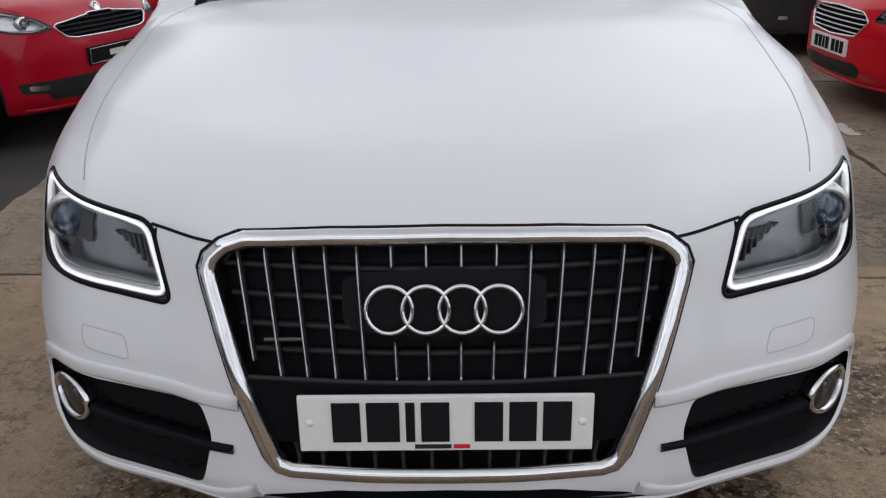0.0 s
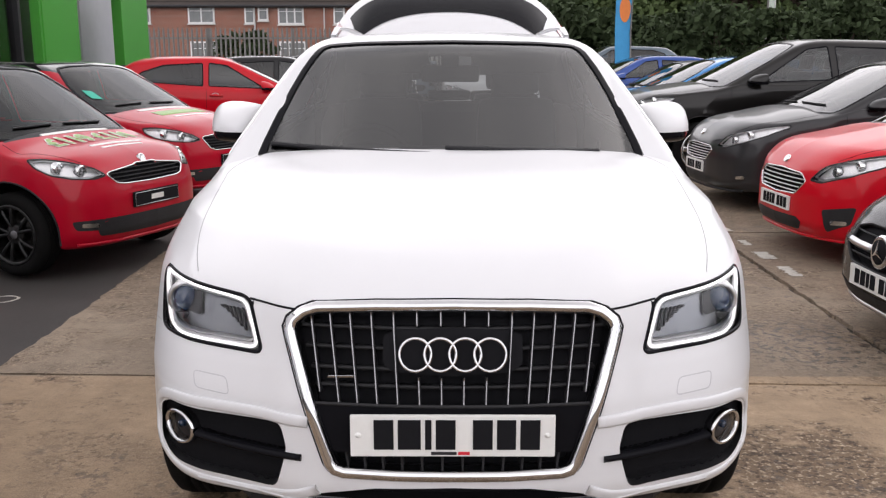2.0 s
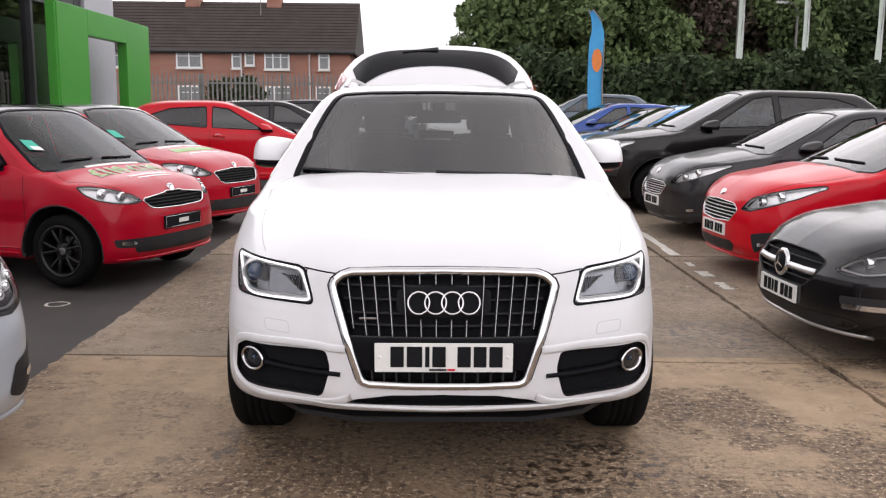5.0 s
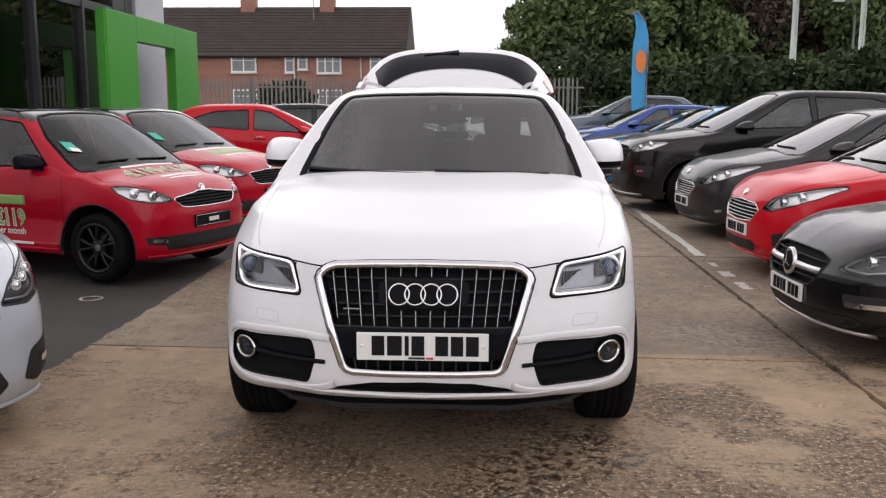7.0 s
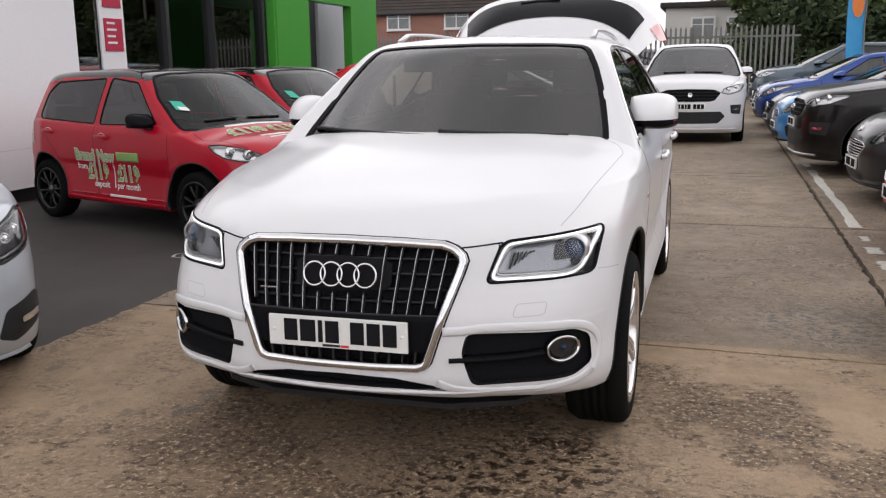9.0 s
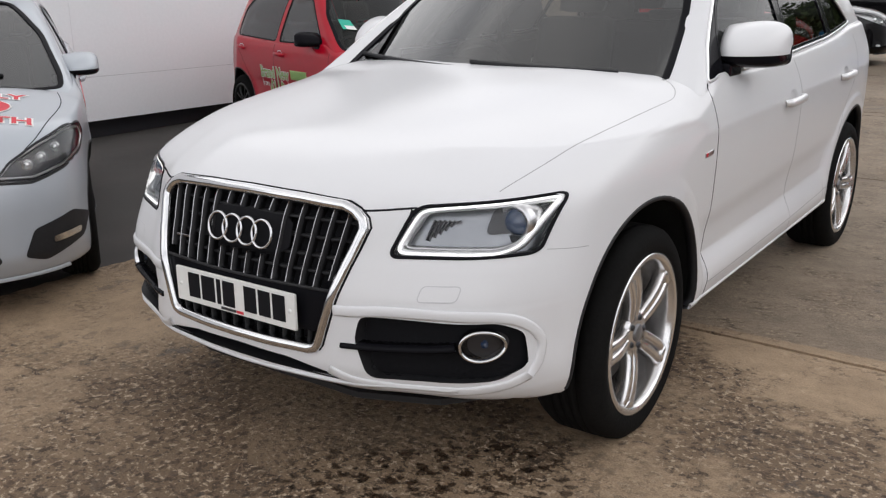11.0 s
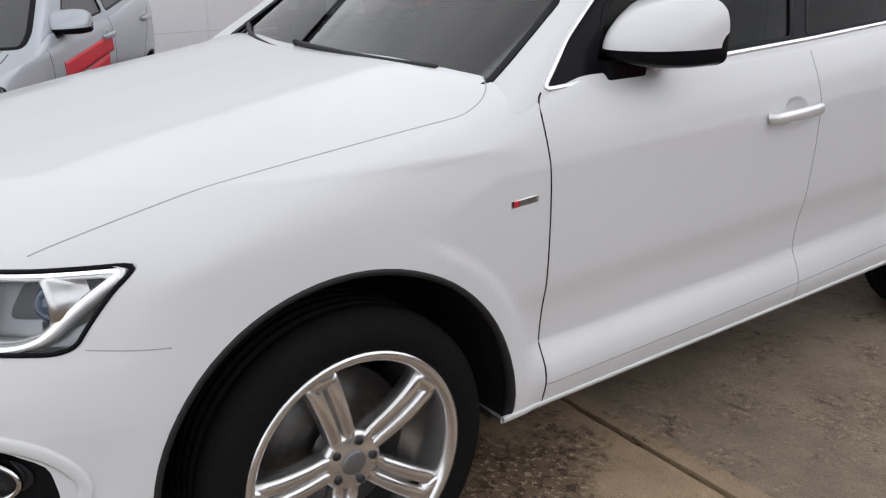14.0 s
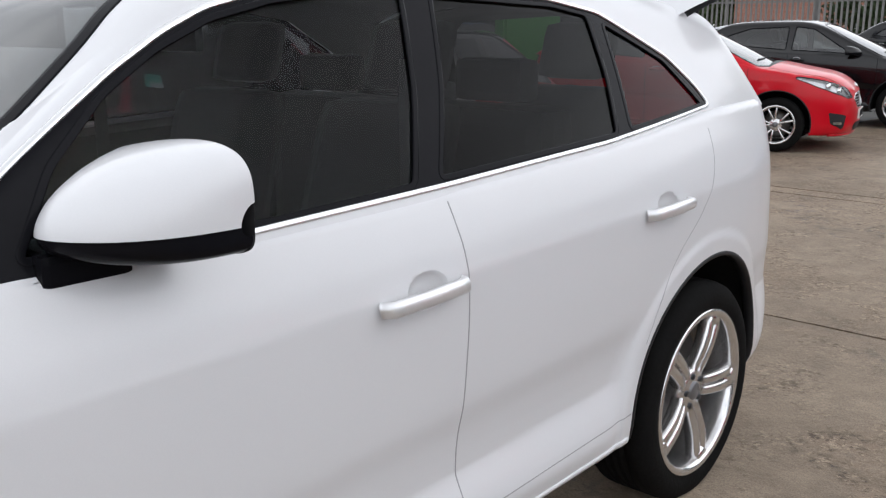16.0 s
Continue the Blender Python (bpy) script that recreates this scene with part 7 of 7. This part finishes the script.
def brick_mat():
    m = mat("red_brick", (0.30, 0.105, 0.065), 0.88, var=0.22, scale=1.2, fine=25, bump=0.3)
    n, l = m.node_tree.nodes, m.node_tree.links
    b = n["Principled BSDF"]
    src = b.inputs["Base Color"].links[0].from_socket
    co = n["Texture Coordinate"]
    mp = n.new("ShaderNodeMapping")
    mp.inputs["Rotation"].default_value = (radians(90), 0, 0)
    br = n.new("ShaderNodeTexBrick")
    br.inputs["Scale"].default_value = 1.0
    br.inputs["Brick Width"].default_value = 0.225
    br.inputs["Row Height"].default_value = 0.075
    br.inputs["Mortar Size"].default_value = 0.008
    br.inputs["Mortar"].default_value = (0.34, 0.30, 0.26, 1)
    l.new(co.outputs["Object"], mp.inputs["Vector"])
    l.new(mp.outputs["Vector"], br.inputs["Vector"])
    l.new(src, br.inputs["Color1"])
    l.new(src, br.inputs["Color2"])
    l.new(br.outputs["Color"], b.inputs["Base Color"])
    return m


M["brick"] = brick_mat()


def leaf_mat(name, base):
    m = mat(name, base, 0.8, var=0.35, scale=0.7, fine=8, spec=0.12)
    n, l = m.node_tree.nodes, m.node_tree.links
    b = n["Principled BSDF"]
    src = b.inputs["Base Color"].links[0].from_socket
    geo = n.new("ShaderNodeNewGeometry")
    r = n.new("ShaderNodeMapRange")
    r.inputs["To Min"].default_value = 0.7
    r.inputs["To Max"].default_value = 1.3
    l.new(geo.outputs["Random Per Island"], r.inputs["Value"])
    s = n.new("ShaderNodeVectorMath")
    s.operation = 'SCALE'
    l.new(src, s.inputs[0])
    l.new(r.outputs["Result"], s.inputs["Scale"])
    l.new(s.outputs["Vector"], b.inputs["Base Color"])
    return m


M["leaf"] = leaf_mat("green_leaves", (0.110, 0.150, 0.062))
M["leaf_dark"] = leaf_mat("dark_leaves", (0.075, 0.104, 0.048))
M["leaf_hedge"] = leaf_mat("hedge_leaves", (0.042, 0.060, 0.028))
M["leaf_copper"] = leaf_mat("copper_leaves", (0.105, 0.080, 0.064))


def showroom():
    z0 = 0.0
    w = new("wall_showroom")
    tagged(w, "white clad showroom wall over a dark plinth", "wall", kind="structure")
    for k, y in enumerate((-6.0, -2.8, 0.4, 3.6)):
        part("cladding_panel", box(-6.9, -6.30, y + 0.001, y + 3.199, 0.616, 4.4, 0.002), M["clad_white"], w)
        part("cladding_panel", box(-6.9, -6.30, y + 0.001, y + 3.199, 0.17, 0.614, 0.002), M["clad_white"], w)
    part("plinth", box(-6.9, -6.42, -6.0, 6.8, -0.02, 0.17), M["dark_frame"], w)
    g = new("shop_front")
    tagged(g, "dark glazed showroom front with anthracite frames", "facade", kind="structure")
    part("pane", box(-7.06, -7.04, 6.82, 15.2, 0.1, 4.4), M["shop_glass"], g)
    for y in (6.9, 9.75, 11.1, 12.9, 14.9):
        part("mullion", box(-7.12, -6.95, y, y + 0.09, 0.0, 4.4, 0.01), M["dark_frame"], g)
    part("transom", box(-7.12, -6.97, 6.82, 15.2, 3.3, 3.45, 0.01), M["dark_frame"], g)
    part("sill", box(-7.12, -6.95, 6.82, 15.2, 0.0, 0.14, 0.01), M["dark_frame"], g)
    part("dark_column", box(-7.5, -6.96, 14.3, 15.3, 0.0, 4.6, 0.02), M["dark_frame"], g)
    part("pale_column", box(-7.5, -6.90, 15.32, 17.0, 0.0, 6.0, 0.02), M["grey_panel"], g)
    part("fascia", box(-7.6, -6.92, 6.8, 17.0, 4.4, 5.6, 0.03), M["dark_frame"], g)
    part("back_wall", box(-13.1, -13.0, -6, 17, 0, 4.6), M["room"], g)
    part("side_wall", box(-13.0, -7.5, 16.9, 17.0, 0, 4.6), M["room"], g)
    part("room_floor", box(-13.0, -7.1, 6.8, 16.9, 0.0, 0.05), M["grey_panel"], g)
    part("roof_deck", box(-13.1, -6.3, -6, 17, 4.6, 4.75), M["dark_frame"], g)
    # signs inside the glass
    s = part("poster", box(-7.03, -7.0, 8.2, 8.75, 0.4, 4.3, 0.005), M["clad_white"])
    tagged(s, "tall white banner with red notices at the glass", "sign")
    part("notice", box(-7.0, -6.985, 8.28, 8.68, 2.35, 2.95), M["sign_red"], s)
    part("notice", box(-7.0, -6.985, 8.28, 8.68, 1.75, 2.2), M["sign_red"], s)
    for k in range(4):
        part("notice_bar", box(-6.986, -6.982, 8.33, 8.33 + 0.2 + 0.03 * (k % 3), 2.82 - 0.1 * k, 2.86 - 0.1 * k), M["clad_white"], s)
        part("notice_bar", box(-6.986, -6.982, 8.33, 8.33 + 0.18 + 0.03 * (k % 2), 2.12 - 0.09 * k, 2.15 - 0.09 * k), M["clad_white"], s)
    # green portal
    p = new("green_portal")
    tagged(p, "bright green square entrance portal", "portal")
    part("post", box(-6.08, -5.9, 11.40, 12.7, 0, 3.12, 0.012), M["green"], p)
    part("post", box(-6.08, -5.9, 14.70, 16.15, 0, 3.12, 0.012), M["green"], p)
    part("beam", box(-6.08, -5.9, 12.703, 14.697, 2.68, 3.12, 0.012), M["green"], p)
    part("edge_strip", box(-6.06, -5.92, 11.34, 11.398, 0, 3.10, 0.006), M["green"], p)


showroom()


def window_unit(parent, x, y, z, w, h, bars=2, name="window"):
    win = part(name, box(x - w / 2 - 0.06, x + w / 2 + 0.06, y - 0.10, y + 0.05, z - 0.06, z + h + 0.06), M["upvc"], parent)
    n = bars
    for k in range(n):
        a = x - w / 2 + w * k / n + 0.05
        b = x - w / 2 + w * (k + 1) / n - 0.05
        part("pane", box(a, b, y - 0.115, y - 0.10, z + 0.05, z + h * 0.68), M["far_glass"], win)
        part("pane", box(a, b, y - 0.115, y - 0.10, z + h * 0.72, z + h - 0.05), M["far_glass"], win)
    part("sill", box(x - w / 2 - 0.12, x + w / 2 + 0.12, y - 0.16, y, z - 0.13, z - 0.065), M["render_wall"], win)


def terrace(x0, x1, y0, depth, eave, ridge, label, gz=0.6):
    h = new("house")
    tagged(h, label, "house")
    part("wall", box(x0, x1, y0, y0 + depth, gz - 0.8, eave), M["brick"], h)
    ym = y0 + depth / 2
    o = 0.35
    V = [(x0 - o, y0 - o, eave - 0.1), (x1 + o, y0 - o, eave - 0.1), (x1 + o, ym, ridge), (x0 - o, ym, ridge), (x1 + o, y0 + depth + o, eave - 0.1), (x0 - o, y0 + depth + o, eave - 0.1),
         (x0 - o, y0 - o, eave - 0.28), (x1 + o, y0 - o, eave - 0.28), (x1 + o, y0 + depth + o, eave - 0.28), (x0 - o, y0 + depth + o, eave - 0.28)]
    F = [(0, 1, 2, 3), (3, 2, 4, 5), (0, 6, 7, 1), (5, 4, 8, 9), (0, 3, 5, 9, 6), (1, 7, 8, 4, 2), (6, 9, 8, 7)]
    roof = part("roof", raw(V, F, "roof", smooth=False), M["tile_roof"], h)
    for k in range(1, 16):
        t = k / 16
        y, z = y0 - o + (ym - y0 + o) * t, eave - 0.1 + (ridge - eave + 0.1) * t
        part("tile_course", box(x0 - o, x1 + o, y - 0.03, y + 0.05, z - 0.005, z + 0.03), M["tile_roof"], roof)
    part("gutter", box(x0 - o, x1 + o, y0 - o - 0.1, y0 - o, eave - 0.22, eave - 0.10, 0.02), M["dark_frame"], roof)
    return h


def houses():
    h = terrace(-24.0, -5.2, 58.0, 8.5, 5.25, 8.75, "red brick terraced house with dark tiled roof")
    roof = [c for c in h.children if c.name.startswith("roof")][0]
    for x in (-16.45, -10.8):
        c = part("chimney", box(x - 0.5, x + 0.5, 61.7, 62.8, 7.6, 10.2, 0.03), M["brick"], roof)
    for x, w, hh, z, n in ((-20.0, 1.6, 1.05, 4.04, 2), (-15.85, 1.6, 1.05, 4.04, 2), (-12.72, 0.55, 1.05, 4.02, 1), (-11.85, 0.55, 0.85, 4.22, 1), (-10.06, 1.55, 1.08, 3.98, 3), (-6.94, 0.62, 1.08, 3.98, 1),
                           (-15.8, 1.6, 1.3, 1.5, 2), (-10.0, 1.6, 1.3, 1.5, 3), (-7.0, 0.9, 1.3, 1.5, 1)):
        window_unit(h, x, 58.0, z, w, hh, n)
    for x in (-12.4, -7.9):
        part("downpipe", tube([(x, 57.88, 0.6), (x, 57.88, 3.0), (x, 57.88, 5.1)], 0.05), M["upvc"], h)
    a = new("aerial")
    tagged(a, "thin television aerial on the roof", "aerial")
    part("mast", tube([(-11.6, 61, 7.0), (-11.6, 61, 8.5), (-11.6, 61, 9.6)], 0.03), M["galv"], a)
    b = new("house")
    tagged(b, "pale rendered low house beyond the fence", "house")
    part("wall", box(-1.6, 3.2, 50, 57, 0, 4.45), M["render_wall"], b)
    part("roof", box(-1.9, 3.5, 49.7, 57.3, 4.45, 4.75, 0.1), M["tile_roof"], b)
    window_unit(b, 0.4, 50, 2.7, 1.2, 1.2, 2)
    window_unit(b, 2.2, 50, 2.7, 1.0, 1.2, 2)
    c = terrace(31.0, 42.0, 78.0, 8, 4.2, 7.0, "distant brick house with tiled roof", 0.8)
    for x in (32.6, 35.0, 37.2, 39.6):
        window_unit(c, x, 78.0, 2.6, 1.5, 1.1, 2)


houses()


def palisade():
    f = new("palisade_fence")
    tagged(f, "galvanised steel palisade fence along the yard", "fence")
    for z in (0.75, 2.25):
        part("rail", box(-16, 3.7, 28.06, 28.10, z, z + 0.06), M["galv"], f)
    w, V = 0.034, []
    for zz, ww in ((0.30, w), (2.52, w), (2.62, 0.006)):
        V += [(-ww, 28.05, zz), (0, 28.02, zz), (ww, 28.05, zz)]
    F = [(i * 3 + j, i * 3 + j + 1, i * 3 + j + 4, i * 3 + j + 3) for i in range(2) for j in range(2)]
    first = part("pale", raw(V, F, "pale", smooth=False), M["galv"], f)
    first.location.x = -15.9
    for k in range(1, 126):
        o = new("pale", first.data)
        o.parent = f
        o.location.x = -15.9 + 0.155 * k
    for x in np.arange(-16, 3.8, 2.74):
        part("post", box(x - 0.05, x + 0.05, 28.11, 28.2, 0.2, 2.6, 0.01), M["galv"], f)


palisade()


def tree(name, seed, height, spread, material, leaves, leaf, label, trunk_h=0.10):
    rng = np.random.RandomState(seed)
    t = new(name)
    tagged(t, label, "tree")
    bits = []

    def limb(a, b, r0, r1, n=7):
        a, b = np.array(a, float), np.array(b, float)
        P = [a + (b - a) * i / (n - 1) + (rng.normal(0, 0.05, 3) * np.linalg.norm(b - a) * 0.35 if 0 < i < n - 1 else 0) for i in range(n)]
        V, F = [], []
        for i, p in enumerate(P):
            r = r0 + (r1 - r0) * i / (n - 1)
            for k in range(7):
                q = 2 * math.pi * k / 7
                V.append((p[0] + r * math.cos(q), p[1] + r * math.sin(q), p[2]))
        for i in range(n - 1):
            for k in range(7):
                F.append((i * 7 + k, i * 7 + (k + 1) % 7, (i + 1) * 7 + (k + 1) % 7, (i + 1) * 7 + k))
        bits.append(raw(V, F, "limb"))
    limb((0, 0, -0.4), (0.1, 0.1, height * 0.75), height * 0.032, height * 0.008)
    centres = []
    for i in range(52):
        a = rng.uniform(0, 2 * math.pi)
        v = rng.uniform(trunk_h * 0.6, 1.0)
        env = math.sin(math.pi * min(1, (v - trunk_h * 0.5) / (1.04 - trunk_h * 0.5)) ** 0.8) ** 0.6
        r = spread * env * rng.uniform(0.35, 1.0)
        c = np.array((r * math.cos(a), r * math.sin(a), height * v * 0.97))
        centres.append((c, spread * rng.uniform(0.26, 0.46)))
        if i < 12:
            limb((0, 0, height * min(0.7, v * 0.62)), c, height * 0.011, height * 0.003, 5)
    part("trunk", join(bits), M["bark"], t)
    V = np.empty((leaves * 4, 3))
    F = np.arange(leaves * 4).reshape(-1, 4)
    pick = rng.randint(0, len(centres), leaves)
    cc = np.array([c for c, _ in centres])[pick]
    rr = np.array([r for _, r in centres])[pick]
    d = rng.normal(0, 1, (leaves, 3))
    d /= np.linalg.norm(d, axis=1)[:, None]
    pos = cc + d * (rr * rng.uniform(0.25, 1.0, leaves) ** 0.5)[:, None] * [1, 1, 0.75]
    u = rng.normal(0, 1, (leaves, 3))
    u /= np.linalg.norm(u, axis=1)[:, None]
    w = np.cross(u, rng.normal(0, 1, (leaves, 3)))
    w /= np.linalg.norm(w, axis=1)[:, None]
    sz = leaf * rng.uniform(0.5, 1.3, leaves)[:, None]
    V[0::4], V[1::4], V[2::4], V[3::4] = pos - u * sz, pos + w * sz * 0.55, pos + u * sz, pos - w * sz * 0.55
    tagged(part("crown", raw(V, F, "crown", smooth=False), material, t), kind="stuff")
    return t


def planting():
    a = tree("broadleaf_tree", 3, 11.0, 4.6, M["leaf"], 32000, 0.21, "full green broadleaf tree beyond the fence")
    b = tree("copper_tree", 8, 12.0, 4.8, M["leaf_copper"], 32000, 0.21, "dark copper-leaved tree beyond the fence")
    c = tree("dark_tree", 12, 13.0, 4.4, M["leaf_dark"], 32000, 0.21, "tall dark green tree beyond the fence")
    first = [(a, (6.0, 45)), (b, (15.5, 50)), (c, (22, 52))]
    for t, (x, y) in first:
        t.matrix_basis = pose(x, y, 0.3)
    rng = random.Random(5)
    spots = [(a, 10.8, 46, 0.95), (c, 12.5, 54, 0.95), (a, 19.0, 48, 0.85), (c, 26.5, 50, 0.95), (a, 31, 50, 0.9), (b, 36, 55, 0.9), (c, 42, 56, 1.0), (a, 46, 46, 0.9), (c, 50, 40, 0.95), (a, 52, 32, 0.95), (b, 54, 24, 0.9), (a, 54, 15, 1.0), (c, 56, 6, 0.9), (a, 56, -3, 0.95), (b, 55, -12, 0.9), (c, 52, -22, 1.0),
             (c, -27, 66, 0.8), (a, 2.2, 72, 0.6), (c, 8.4, 55, 0.8), (a, 28.5, 62, 0.8), (c, 17.5, 60, 1.0)]
    for t, x, y, s in spots:
        n = copy_thing(t, pose(x, y, 0.3, 0, 0, rng.uniform(0, 360)) @ Matrix.Diagonal((s, s, s * rng.uniform(0.9, 1.08), 1)))
    h = tree("shrub", 21, 2.2, 1.3, M["leaf_hedge"], 2600, 0.11, "dark green shrub behind the fence", 0.05)
    h.matrix_basis = pose(-6.9, 29.6, 0.3)
    for x, y, s in ((4.4, 31.5, 1.5), (3.9, 34.5, 1.7), (3.0, 30.0, 0.9), (8.0, 31, 1.3), (12.5, 30.5, 1.1), (17, 31, 1.2), (5.4, 32, 1.2), (22, 31, 1.2), (10, 33, 1.5), (14.6, 33, 1.6), (19.5, 33, 1.5), (6.6, 29.4, 1.25), (9.2, 29.0, 1.4), (11.4, 28.8, 1.3), (13.6, 29.2, 1.45), (15.8, 29, 1.3), (18.2, 29.3, 1.4), (20.6, 29, 1.3), (23.2, 29.3, 1.5), (26, 29.3, 1.4), (29, 29, 1.5)):
        copy_thing(h, pose(x, y, 0.3, 0, 0, rng.uniform(0, 360)) @ Matrix.Diagonal((s, s, s, 1)))


planting()


def flags_and_posts():
    f = new("feather_flag")
    tagged(f, "blue feather flag with an orange emblem", "flag")
    part("pole", tube([(4.44, 20, 0.2), (4.38, 20, 2.2), (4.40, 20, 3.2), (4.28, 20, 3.75), (4.09, 20, 3.97), (3.97, 20, 3.88)], 0.02), M["galv"], f)
    n = 40
    V, F = [], []
    for i in range(n + 1):
        t = i / n
        z = 0.9 + 3.05 * t
        xr = 4.42 - 0.05 * math.sin(math.pi * t) - 0.34 * max(0, (t - 0.78) / 0.22) ** 2
        w = 0.36 - 0.26 * max(0, (t - 0.74) / 0.26) ** 1.5
        for k in range(5):
            V.append((xr - w * k / 4, 20 + 0.03 * math.sin(5 * t + k * 1.2), z))
    for i in range(n):
        for k in range(4):
            F.append((i * 5 + k, i * 5 + k + 1, (i + 1) * 5 + k + 1, (i + 1) * 5 + k))
    part("sail", raw(V, F, "sail"), M["flag_blue"], f)
    em = [(4.22 + 0.13 * math.cos(a), 19.95, 2.75 + 0.32 * math.sin(a) * (1 if math.sin(a) < 0 else 0.8)) for a in np.linspace(0, 2 * math.pi, 25)[:-1]]
    part("emblem", raw(em, [tuple(range(24))], "emblem", smooth=False), M["flag_orange"], f)
    for x, y, h in ((15.2, 42, 8.0), (18.9, 44, 7.0)):
        l = new("street_lamp")
        tagged(l, "tall grey street lamp", "lamp")
        part("post", tube([(x, y, 0.2), (x, y, h * 0.6), (x, y, h - 0.5), (x - 0.15, y, h - 0.1), (x - 0.6, y, h)], 0.07), M["galv"], l)
        part("lantern", box(x - 1.1, x - 0.55, y - 0.12, y + 0.12, h - 0.06, h + 0.06, 0.03), M["upvc"], l)
    for x, y, h in ((13.4, 36, 6.6), (16.2, 36, 6.4), (19.4, 36, 6.6)):
        l = new("banner_pole")
        tagged(l, "slim white pole with a pale green banner", "flag")
        part("pole", tube([(x, y, 0.2), (x, y, 3), (x, y, h)], 0.04), M["upvc"], l)
        V, F = [], []
        for i in range(13):
            for k in range(4):
                t = i / 12
                V.append((x - 0.03 - 0.2 * k / 3, y + 0.05 * math.sin(4 * t + k), h - 0.3 - 2.6 * t + 0.25 * k / 3 * (1 - t)))
        for i in range(12):
            for k in range(3):
                F.append((i * 4 + k, i * 4 + k + 1, (i + 1) * 4 + k + 1, (i + 1) * 4 + k))
        part("banner", raw(V, F, "banner"), M["flag_pale"], l)


flags_and_posts()
